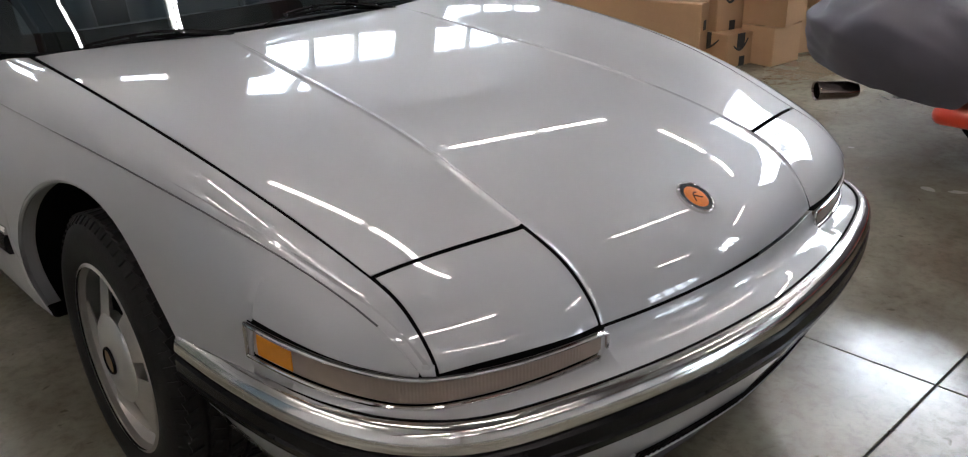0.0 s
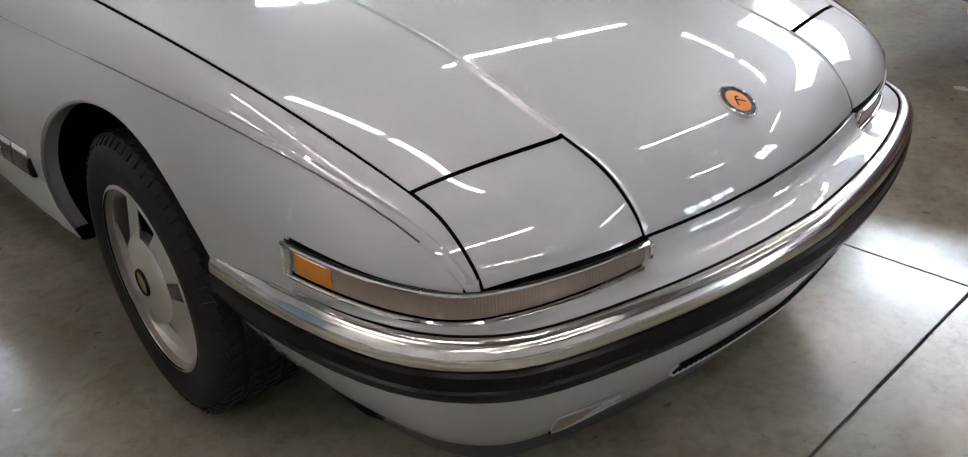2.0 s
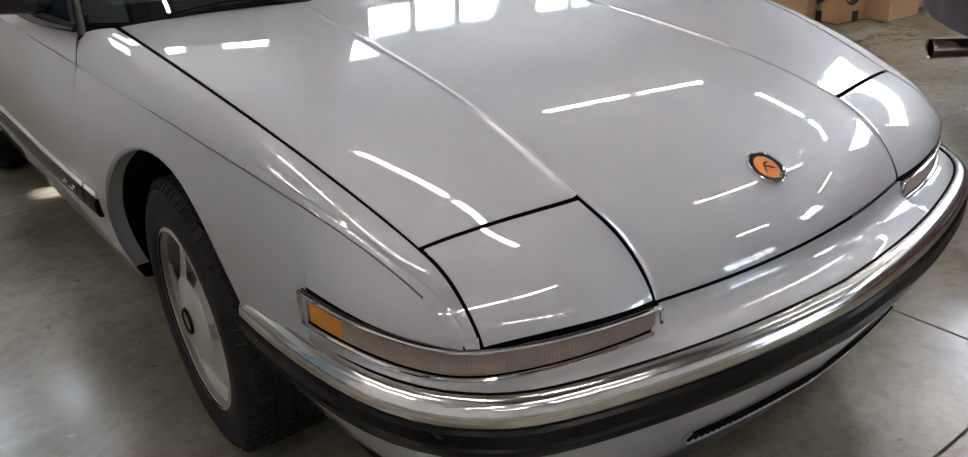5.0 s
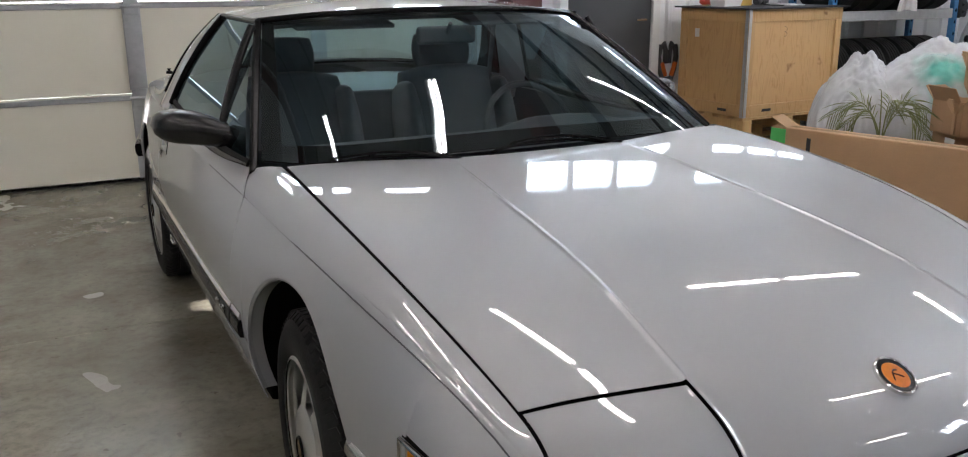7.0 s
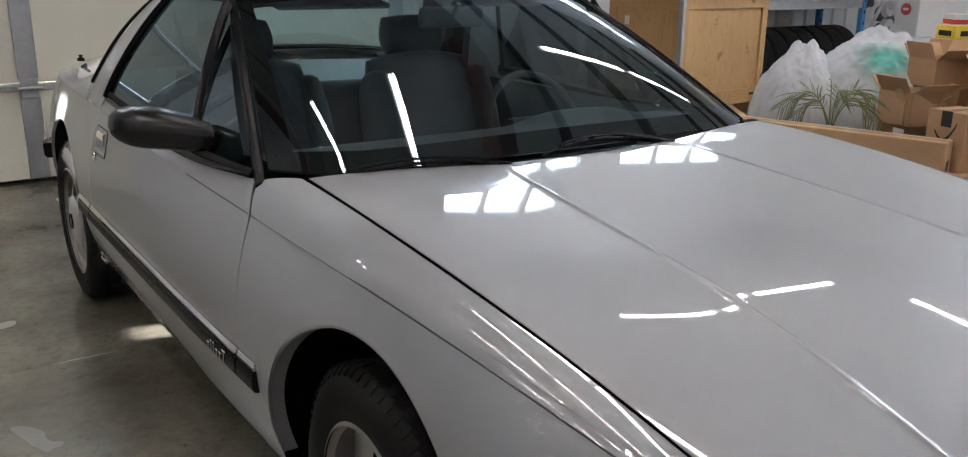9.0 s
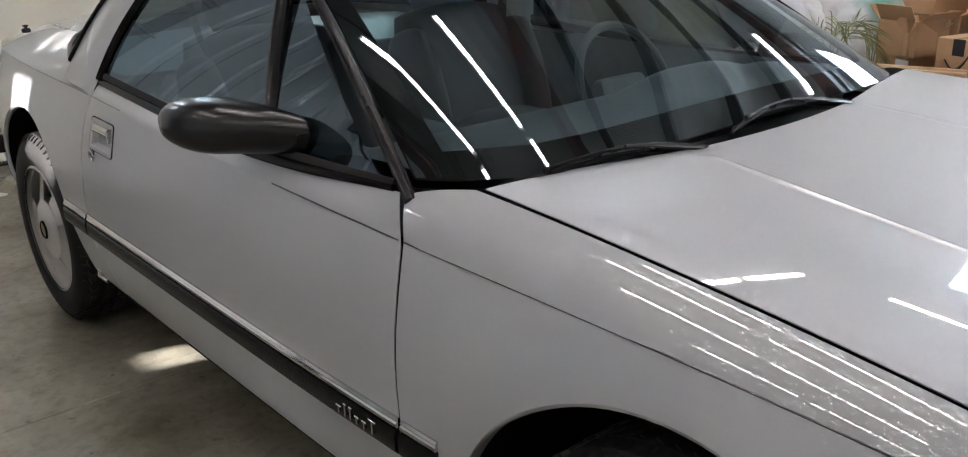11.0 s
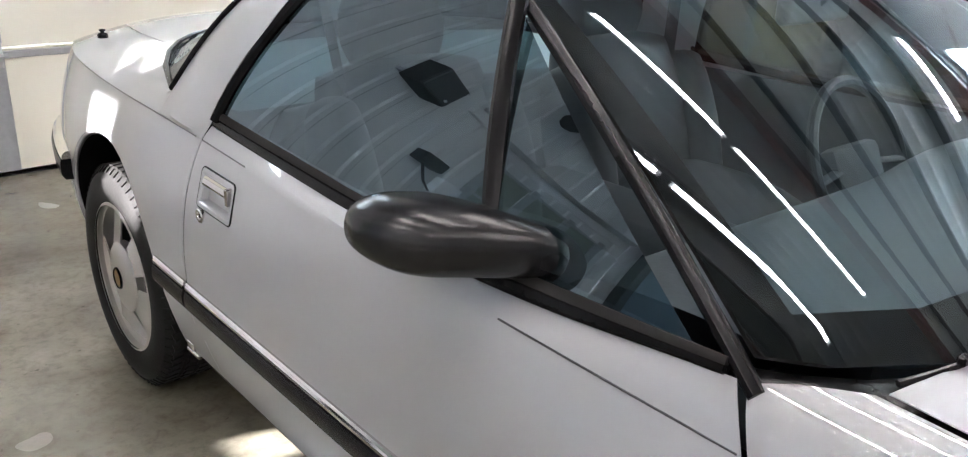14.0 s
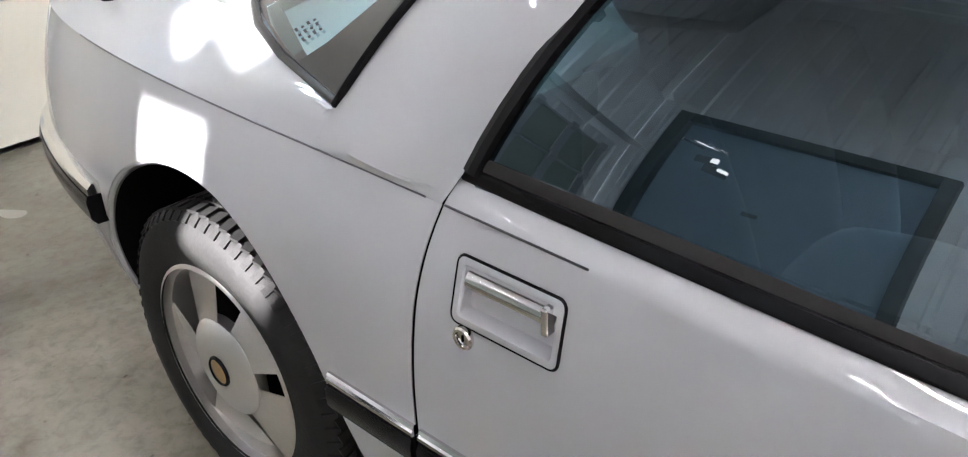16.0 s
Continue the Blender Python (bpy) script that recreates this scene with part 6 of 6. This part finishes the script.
part("red_band", soft_slab((0.164, 0.066, 0.06), Matrix.Translation((0, 0, 0.04)), 0.02, 5), RED, pk)
part("print_panel", box((0.09, 0.006, 0.06), (0, -0.047, 0.14), 0.002), LABEL, pk)
rnd = random.Random(4)
for k, (x, y, s, m_, nm, lb) in enumerate(((-0.12, 0.1, (0.14, 0.08, 0.10), "ochre_plastic", "tape_roll_box", "small ochre carton on the crate"), (0.02, 0.05, (0.20, 0.11, 0.05), None, "power_tool", "black hand tool lying on the crate"),
                                       (-0.05, -0.2, (0.16, 0.10, 0.012), None, "notepad", "dark notepad lying on the crate"), (0.25, -0.05, (0.26, 0.16, 0.010), None, "paper_sheet", "white paper sheets lying on the crate"),
                                       (0.18, 0.14, (0.07, 0.07, 0.12), None, "spray_can", "dark spray can standing on the crate"))):
    t_ = thing(nm, lb, nm.split("_")[-1], on_crate(x, y, 1.075), 9 + 25 * k)
    if nm == "spray_can":
        part("can", lathe([(0.001, 0), (0.032, 0), (0.033, 0.10), (0.024, 0.115), (0.014, 0.118), (0.014, 0.135), (0.001, 0.135)], 20), DARK_DOOR, t_)
    elif nm == "power_tool":
        part("grip", box((0.05, 0.06, 0.05), (0.06, 0, 0.03), 0.012, seg=2), MAT_BLACK, t_)
        part("barrel", lathe([(0.001, 0), (0.028, 0.0), (0.03, 0.1), (0.02, 0.15), (0.008, 0.2), (0.001, 0.2)], 14, m=pose(-0.12, 0, 0.035, 0, 90, 0)), MAT_BLACK, t_)
    else:
        part("body", box(s, (0, 0, s[2] / 2), min(0.004, s[2] / 3)), mat(m_, (0.60, 0.38, 0.08), 0.5, stain=0.1) if m_ else (LABEL if "paper" in nm else DARK_DOOR), t_)
        if "paper" in nm:
            part("second_sheet", box((0.2, 0.14, 0.004), (0.05, 0.03, s[2] + 0.002), 0.0, turn=Matrix.Rotation(0.4, 3, "Z")), LABEL, t_)
        if "box" in nm:
            part("lid_flap", box((0.14, 0.04, 0.004), (0, 0.05, s[2] + 0.003), 0, turn=Matrix.Rotation(0.5, 3, "X")), LABEL, t_)


# hanging bolt cutter beside the crate
def bolt_cutter():
    t_ = thing("hedge_shears", "black hand shears with orange grips hanging on the wall", "shears", (3.79, Y1 - 0.05, 0.19))
    for k in (-1, 1):
        pts = [(0.015 * k, 0, 0.02), (0.03 * k, 0, 0.24), (0.075 * k, 0, 0.36), (0.095 * k, 0, 0.48), (0.08 * k, 0, 0.58), (0.045 * k, 0, 0.60), (0.02 * k, 0, 0.52), (0.018 * k, 0, 0.42)]
        part("handle_loop", tube(pts, 0.023, 8), MAT_BLACK, t_)
    part("sheath", box((0.085, 0.04, 0.30), (0.0, 0.0, 0.15), 0.015, seg=2), MAT_BLACK, t_)
    for k in (-1, 1):
        part("orange_grip", box((0.035, 0.03, 0.13), (0.052 * k, -0.022, 0.37), 0.010, turn=Matrix.Rotation(0.35 * k, 3, "Y"), seg=2), ORANGE, t_)
    part("wall_hook", tube([(0, 0.04, 0.54), (0, -0.01, 0.54), (0, -0.01, 0.57)], 0.005, 6), GALV, t_)


bolt_cutter()


# tyre rack
def tyre_bm(r=0.33, w=0.21):
    prof = [(r * 0.62, -w * 0.42), (r * 0.68, -w * 0.5), (r * 0.88, -w * 0.5), (r * 0.97, -w * 0.42)]
    for k in range(5):
        a = -w * 0.40 + k * w * 0.16
        prof += [(r, a), (r, a + w * 0.12), (r - 0.008, a + w * 0.13), (r - 0.008, a + w * 0.15)]
    prof += [(r * 0.97, w * 0.42), (r * 0.88, w * 0.5), (r * 0.68, w * 0.5), (r * 0.62, w * 0.42), (r * 0.60, 0), (r * 0.62, -w * 0.42)]
    return lathe(prof, 40)


def rack():
    r = thing("tyre_rack", "blue and grey steel rack holding rows of tyres", "rack", (5.9, 4.36, 0))
    for x in (-0.80, 0.80):
        for y in (-0.24, 0.24):
            up = part("upright", box((0.06, 0.05, 2.3), (x, y, 1.15), 0.004), BLUE, r)
            for k in range(20):
                part("slot", box((0.014, 0.004, 0.03), (x, y - 0.027, 0.15 + 0.11 * k), 0), DARK, up)
    for z in (0.10, 1.00, 1.75):
        for y in (-0.24, 0.24):
            part("beam", box((1.54, 0.04, 0.09), (0, y, z), 0.006), GALV, r)
        for x in (-0.5, 0.0, 0.5):
            part("cross_bar", box((0.04, 0.44, 0.03), (x, 0, z + 0.02), 0.003), GALV, r)


rack()
tyre0 = None
for row, (z, xs) in enumerate(((0.145 + 0.31, (5.26, 5.48, 5.70, 5.92, 6.14, 6.36, 6.56)), (1.045 + 0.31, (5.28, 5.53, 5.80, 6.05, 6.30, 6.54)))):
    for x in xs:
        m_ = pose(x, 4.36, z, 0, 90, 0)
        if tyre0 is None:
            tyre0 = solo("spare_tyre", tyre_bm(), RUBBER, "black tyre standing in a steel rack", "tyre", group="tyres in the rack")
            tyre0.matrix_basis = m_
        else:
            copy_thing(tyre0, m_ @ pose(0, 0, 0, 0, 0, rnd.uniform(0, 360)))
solo("paper_bundle", grid(lambda u, v: (6.0 + 0.10 * u + 0.02 * math.sin(5 * v + u), 4.08 - 0.02 * math.sin(7 * u), 1.05 + 0.30 * v - 0.02 * abs(u)), frange(-1, 1, 10), frange(0, 1, 8)), LABEL, "white paper bundle tucked between tyres", "paper")
hose = solo("grey_hose", tube([(6.9, 4.2, 0.5), (6.86, 4.1, 0.8), (6.95, 4.05, 1.05), (7.15, 4.1, 1.3), (7.2, 4.2, 1.7), (7.1, 4.3, 2.1)], 0.018, 8), GALV, "grey hose hanging beside the tyre rack", "hose")
mach = thing("engine_parts", "dark pile of metal engine parts and pulleys", "machine", (7.1, 4.3, 0))
part("stand", box((0.5, 0.5, 0.55), (0, 0, 0.275), 0.02), DARK_DOOR, mach)
for k in range(9):
    rr = rnd.uniform(0.05, 0.10)
    part("pulley", lathe([(0.001, -0.03), (rr, -0.03), (rr * 0.8, 0), (rr, 0.03), (0.02, 0.03), (0.001, 0.05)], 18, m=pose(rnd.uniform(-0.2, 0.2), rnd.uniform(-0.25, 0), 0.58 + 0.06 * k, 90 + rnd.uniform(-30, 30), rnd.uniform(-30, 30), 0)), MAT_BLACK if k % 3 else GALV, mach)


# white cartons with a red bundle on top
def carton(name, label, size, loc, rz, material, category="box", extra=None):
    c = thing(name, label, category, loc, rz, "cartons")
    w, d, h = size
    part("carton_body", box((w, d, h), (0, 0, h / 2), 0.004), material, c)
    part("tape_strip", box((w + 0.002, 0.05, 0.002), (0, 0, h + 0.001), 0), TAPE_CLEAR, c)
    part("flap_line", box((w * 0.98, 0.003, 0.003), (0, 0.0, h + 0.0035), 0), DARK, c)
    return c


for k in range(3):
    c = carton("white_carton", "white cardboard carton in a stack with a red oval print", (0.46, 0.40, 0.38), (6.28, 3.16, 0.384 * k), -38 + 3 * k, WHITE_CARD)
    oval = lathe([(0.001, 0), (0.075, 0), (0.085, -0.001)], 28, m=pose(-0.233, 0.02, 0.22, 0, -90, 0) @ Matrix.Diagonal((0.6, 1.1, 1, 1)))
    part("oval_print", oval, RED, c)
    part("print_bar", box((0.002, 0.09, 0.02), (-0.2345, 0.02, 0.22), 0), LABEL, c)
solo("red_bundle", moved(soft_slab((0.44, 0.34, 0.09), Matrix.Translation((0, 0, 0.04)), 0.03, 8), pose(6.28, 3.16, 1.155, 0, 0, -30)), RED, "folded red cloth bundle on white cartons", "cloth")


# long flat carton with green tape
lb = thing("long_carton", "long flat brown cardboard carton standing on edge with green tape", "box", (3.28, 1.985, 0), -74.5)
part("carton_body", box((1.34, 0.15, 0.40), (0, 0.0, 0.20), 0.005), CARD, lb)
part("top_tape", box((1.342, 0.05, 0.002), (0, 0, 0.401), 0), TAPE_CLEAR, lb)
part("green_tape", box((0.10, 0.003, 0.11), (-0.615, -0.0765, 0.335), 0), GREEN_TAPE, lb, "strip of green tape")
part("green_tape_end", box((0.003, 0.12, 0.11), (-0.6715, -0.015, 0.335), 0), GREEN_TAPE, lb)
part("open_flap", box((0.13, 0.15, 0.004), (-0.62, 0.0, 0.43), 0.001, turn=Matrix.Rotation(radians(28), 3, "Y")), CARD, lb)
part("print_bar", box((0.10, 0.002, 0.028), (-0.40, -0.0762, 0.30), 0, turn=Matrix.Rotation(radians(90), 3, "Y")), INK, lb)
part("end_print", box((0.002, 0.05, 0.06), (0.6712, 0, 0.26), 0), INK, lb)


def smile_carton(size, loc, rz, flaps=False, band=True):
    """A brown carton with a plain curved stroke and dark tape marks on two faces."""
    c = thing("brown_carton", "brown cardboard carton with dark curved print and tape" if not flaps else "open brown cardboard carton with raised flaps", "box", loc, rz, "cartons")
    w, d, h = size
    if flaps:
        t = 0.006
        part("bottom", box((w, d, t), (0, 0, t / 2), 0), CARD, c)
        for sx in (-1, 1):
            part("side", box((t, d, h), (sx * (w - t) / 2, 0, h / 2), 0.001), CARD, c)
            part("side", box((w, t, h), (0, sx * (d - t) / 2, h / 2), 0.001), CARD, c)
            a = rnd.uniform(20, 70)
            part("flap", box((w, t, d * 0.4), (0, sx * (d / 2 + d * 0.2 * math.sin(radians(a))), h + d * 0.2 * math.cos(radians(a))), 0.001, turn=Matrix.Rotation(radians(-a * sx), 3, "X")), CARD, c)
            a = rnd.uniform(10, 75)
            part("flap", box((t, d * 0.9, w * 0.4), (sx * (w / 2 + w * 0.2 * math.sin(radians(a))), 0, h + w * 0.2 * math.cos(radians(a))), 0.001, turn=Matrix.Rotation(radians(a * sx), 3, "Y")), CARD, c)
    else:
        part("carton_body", box((w, d, h), (0, 0, h / 2), 0.005), CARD, c)
        part("tape_strip", box((w * 0.998, 0.06, 0.002), (0, 0, h + 0.001), 0), TAPE_CLEAR, c)
    if band:
        for face in (0, 1):
            m = Matrix.Identity(4) if face == 0 else Matrix.Rotation(radians(-90), 4, "Z")
            depth, width = (d, w) if face == 0 else (w, d)
            pts = [m @ Vector((0.28 * width * x, -depth / 2 - 0.001, h * (0.52 + 0.22 * x * x + 0.08 * x))) for x in frange(-1, 1, 14)]
            part("curved_print", tube(pts, [0.004 + 0.006 * (1 - abs(x)) for x in frange(-1, 1, 14)], 5, flat=1.0), INK, c)
            part("tape_mark", moved(box((0.07, 0.003, 0.09), (0.0, -depth / 2 - 0.0005, h - 0.045), 0), m), INK, c)
            part("tape_mark", moved(box((0.05, 0.003, 0.06), (0.02, -depth / 2 - 0.0005, 0.03), 0), m), INK, c)
    return c


smile_carton((0.24, 0.34, 0.205), (3.66, 1.35, 0), -8)
smile_carton((0.24, 0.26, 0.34), (3.70, 1.42, 0.206), -12)
smile_carton((0.30, 0.24, 0.24), (3.89, 1.12, 0), -4, band=False)
smile_carton((0.36, 0.28, 0.16), (3.95, 1.14, 0.241), 8, flaps=True, band=False)
smile_carton((0.44, 0.36, 0.30), (4.45, 1.20, 0), -14, band=False)
smile_carton((0.44, 0.36, 0.26), (4.42, 1.15, 0.301), 5, band=False)
smile_carton((0.26, 0.28, 0.40), (3.90, 1.86, 0), -22, band=False)
smile_carton((0.27, 0.28, 0.20), (3.85, 1.82, 0.402), -16, flaps=True, band=False)
smile_carton((0.22, 0.20, 0.13), (3.83, 1.80, 0.409), -30, flaps=True, band=False)
smile_carton((0.34, 0.32, 0.62), (4.18, 1.80, 0), 4, band=False)
smile_carton((0.27, 0.24, 0.17), (4.10, 1.82, 0.621), -18, flaps=True, band=False)
smile_carton((0.30, 0.26, 0.62), (4.16, 1.46, 0.0), 14, band=False)
smile_carton((0.26, 0.22, 0.15), (4.14, 1.48, 0.622), 30, flaps=True, band=False)
smile_carton((0.34, 0.30, 0.88), (4.60, 1.98, 0), 16, band=False)
yb = thing("yellow_box", "small yellow and black printed carton on a box pile", "box", (4.60, 1.98, 0.881), -22, "cartons")
part("carton_body", box((0.26, 0.18, 0.085), (0, 0, 0.0425), 0.003), mat("yellow_print", (0.72, 0.55, 0.04), 0.5, stain=0.06), yb)
for bx, by, sx, sy in ((0, -0.091, 0.17, 0.002), (-0.131, 0, 0.002, 0.12)):
    part("print_bar", box((sx, sy, 0.034), (bx, by, 0.035), 0), INK, yb)
rb = thing("red_box", "small red and white printed carton on a box pile", "box", (4.60, 1.98, 0.967), -35, "cartons")
part("carton_body", box((0.20, 0.15, 0.07), (0, 0, 0.035), 0.003), WHITE_CARD, rb)
part("print_band", box((0.202, 0.152, 0.03), (0, 0, 0.022), 0), RED, rb)
solo("shipping_label", moved(box((0.10, 0.003, 0.12), (0, 0, 0), 0), pose(3.692, 1.792, 0.325, 0, 0, -112)), LABEL, "white shipping label stuck on a brown carton", "label")


# plastic bags
def bag(loc, size, seed, label, tint, taper=0.24):
    """A slumped film bag: a sagging foot, sharp pleats and a gathered top."""
    r = random.Random(seed)
    bm = bmesh.new()
    bmesh.ops.create_icosphere(bm, subdivisions=6, radius=1.0)
    off = Vector((r.uniform(0, 50), r.uniform(0, 50), r.uniform(0, 50)))
    for v in bm.verts:
        q = v.co.copy()
        warp = Vector((noise.noise(q * 2 + off), noise.noise(q * 2 - off), noise.noise(q * 2 + off * 2))) * 0.35
        ridge = 1 - abs(noise.noise((q + warp) * 3.2 + off)) * 2.2
        fine = 1 - abs(noise.noise((q + warp) * 7.5 - off)) * 2.2
        pleat = 1 - abs(noise.noise(Vector((q.x * 9, q.y * 9, q.z * 2.2)) + off)) * 2.0
        k = 0.14 * noise.noise(q * 1.4 + off) + 0.026 * ridge + 0.008 * fine + 0.022 * pleat
        z = q.z
        q = q * (1 + k)
        fat = 1.0 + 0.12 * max(0.0, -z) - taper * max(0.0, z)
        h = max(0.0, math.copysign(abs(q.z) ** 0.75, q.z) * 0.56 + 0.46)
        v.co = Vector((q.x * size[0] / 2 * fat, q.y * size[1] / 2 * fat, h * size[2]))
        if z > 0.72:
            v.co.z += 0.16 * size[2] * (z - 0.72) * (0.6 + 2.4 * noise.noise(q * 3 + off))
    b = thing("plastic_bag", label, "bag", loc, r.uniform(0, 90), "plastic bags")
    part("bag_skin", bm, tint, b, smooth=75)
    return b


bag((3.87, 2.62, 0), (0.74, 0.70, 0.78), 3, "large crumpled translucent white plastic bag", BAG, 0.46)
bag((4.22, 2.32, 0), (0.96, 0.96, 0.86), 8, "large crumpled translucent plastic bag with green inside", BAG_TEAL)
bag((4.7, 2.7, 0), (0.8, 0.7, 0.72), 12, "crumpled translucent plastic bag behind others", BAG)


# potted palm
def palm():
    p = thing("potted_palm", "small drooping palm with thin fronds in a dark pot", "plant", (3.46, 2.10, 0))
    part("pot", lathe([(0.001, 0), (0.10, 0), (0.13, 0.27), (0.145, 0.28), (0.145, 0.31), (0.12, 0.31), (0.11, 0.26), (0.001, 0.26)], 28), POT, p)
    r = random.Random(5)
    left, near = Vector((-0.69, 0.73, 0)), Vector((-0.73, -0.69, 0))
    # reach to the left, towards the viewer, rise, droop, leaflets a side
    for reach, fore, rise, droop, rows in ((0.33, 0.05, 0.36, 0.14, 17), (0.03, -0.04, 0.40, 0.0, 0), (-0.25, 0.02, 0.37, 0.10, 15), (-0.31, 0.10, 0.34, 0.30, 17), (0.24, -0.08, 0.30, 0.16, 13), (-0.08, -0.18, 0.36, 0.12, 12)):
        base = Vector((0.015 * r.uniform(-1, 1), 0.015 * r.uniform(-1, 1), 0.26))
        pts = []
        for s in frange(0, 1, 16):
            pts.append(base + left * reach * s**1.5 + near * fore * s**1.5 + Vector((0, 0, rise * math.sin(0.5 * math.pi * min(1.0, 1.35 * s)) - droop * max(0.0, s - 0.45) ** 1.6 / 0.38)))
        frond = part("frond", tube(pts, [0.0055 - 0.004 * s for s in frange(0, 1, 16)], 5), LEAF, p)
        for i in range(rows):
            s = 0.38 + 0.62 * i / rows
            j = min(int(s * 15), 14)
            at = pts[j].lerp(pts[j + 1], s * 15 - j)
            d = (pts[j + 1] - pts[max(j - 1, 0)]).normalized()
            side = d.cross(near).normalized()
            for sg in (-1, 1):
                size = (0.07 + 0.09 * math.sin(math.pi * (0.2 + 0.75 * i / rows))) * r.uniform(0.75, 1.15)
                way = (side * sg * 0.55 + d * 0.8 + near * r.uniform(-0.5, 0.5) + Vector((0, 0, -0.25))).normalized()
                leaf = bmesh.new()
                rail = []
                for q in frange(0, 1, 5):
                    c = at + way * size * q + Vector((0, 0, -0.35 * size * q * q))
                    wd = d.cross(way).normalized().cross(way) * (0.0032 * (math.sin(math.pi * (0.12 + 0.86 * q)) + 0.05))
                    rail.append((leaf.verts.new(c - wd), leaf.verts.new(c + wd)))
                for (e, f_), (g, h_) in zip(rail, rail[1:]):
                    leaf.faces.new((e, f_, h_, g))
                part("leaflet", leaf, LEAF, frond)


palm()


# covered sports car
def covered_car():
    c = thing("covered_car", "red sports car under a grey cloth cover with exhaust showing", "car", (3.05, -1.80, 0))

    def shell(u, v):
        """v along the car from the tail (0) to the nose (1), u over it from side to side."""
        y = 2.0 - 4.3 * v
        ends = (1 - (2 * v - 1) ** 8) ** 0.5 if 0 < v < 1 else 0.0
        roof = 0.62 + 0.62 * math.exp(-(((v - 0.52) / 0.26) ** 4)) + 0.22 * math.exp(-(((v - 0.12) / 0.16) ** 2))
        half = 0.93 * (0.72 + 0.28 * ends)
        a = math.pi * u
        cx, cz = math.cos(a), math.sin(a)
        x = half * math.copysign(abs(cx) ** 0.55, cx)
        low = 0.315 + 0.09 * math.exp(-v / 0.04) + 0.008 * math.sin(31 * v)
        z = low + (roof - low) * (0.25 + 0.75 * ends) * abs(cz) ** 0.6
        w = 0.03 * (1 - 2 * abs(noise.noise(Vector((x * 1.1 + z * 2.5, y * 2.4 - z * 3.0, 1.7))))) + 0.035 * noise.noise(Vector((x * 1.4, y * 3.2 + z * 2.0, z * 1.5))) + 0.018 * noise.noise(Vector((x * 2.2, y * 2.2, z * 5))) + 0.010 * noise.noise(Vector((x * 3, y * 8 + z * 6, 3)))
        f = max(0.0, 1 - (z - low) / 0.34) ** 1.5
        w += 0.016 * (1 - 2 * abs(noise.noise(Vector((x * 1.3 + z * 4.0, (y + z) * 4.5, 0.4))))) * (0.4 + f)
        w += 0.012 * (1 - 2 * abs(noise.noise(Vector(((x + y) * 2.0, (y - 1.5 * z) * 6.5, 5.4)))))
        tuck = 0.12 * f * math.exp(-v / 0.10)
        return x * (1 + w - 0.15 * f), y + w * (1 if v < 0.5 else -1) - tuck, z + w
    part("cover", grid(shell, frange(0, 1, 90), frange(0, 1, 150)), COVER, c, "grey cloth car cover with folds", smooth=80)
    part("lower_body", box((1.62, 3.24, 0.085), (0, -0.30, 0.292), 0.04, seg=4), RED, c, "red painted lower body")
    # black boxes added to keep light off the floor under the car
    part("underbody", box((1.46, 3.2, 0.10), (0, -0.38, 0.242), 0.03), DARK, c)
    part("rear_valance", box((1.26, 0.70, 0.16), (0, 1.36, 0.375), 0.06, seg=3), MAT_BLACK, c)
    for x in (-0.80, 0.80):
        pipe = part("exhaust_tip", lathe([(0.030, -0.17), (0.040, -0.13), (0.042, -0.02), (0.044, 0.0), (0.042, 0.006), (0.036, 0.0), (0.034, -0.12), (0.001, -0.12)], 32, m=pose(x * 1.04, 1.78, 0.315, -90, 0, 46 if x < 0 else -46) @ Matrix.Diagonal((1.2, 0.95, 1, 1))), EXHAUST, c, "brown-tinted oval exhaust tip")
    for x in (-0.72, 0.72):
        for y in (0.42, -1.45):
            w = part("wheel", lathe([(0.001, 0.02), (0.20, 0.0), (0.22, -0.02)], 28, m=pose(x * 1.06, y, 0.33, 0, 90 if x > 0 else -90, 0)), ALLOY, c)
            part("tyre", lathe([(0.21, 0.0), (0.25, 0.01), (0.31, 0.0), (0.33, -0.02), (0.33, -0.2), (0.31, -0.22), (0.2, -0.22)], 36, m=pose(x * 1.06, y, 0.33, 0, 90 if x > 0 else -90, 0)), RUBBER, w)


covered_car()
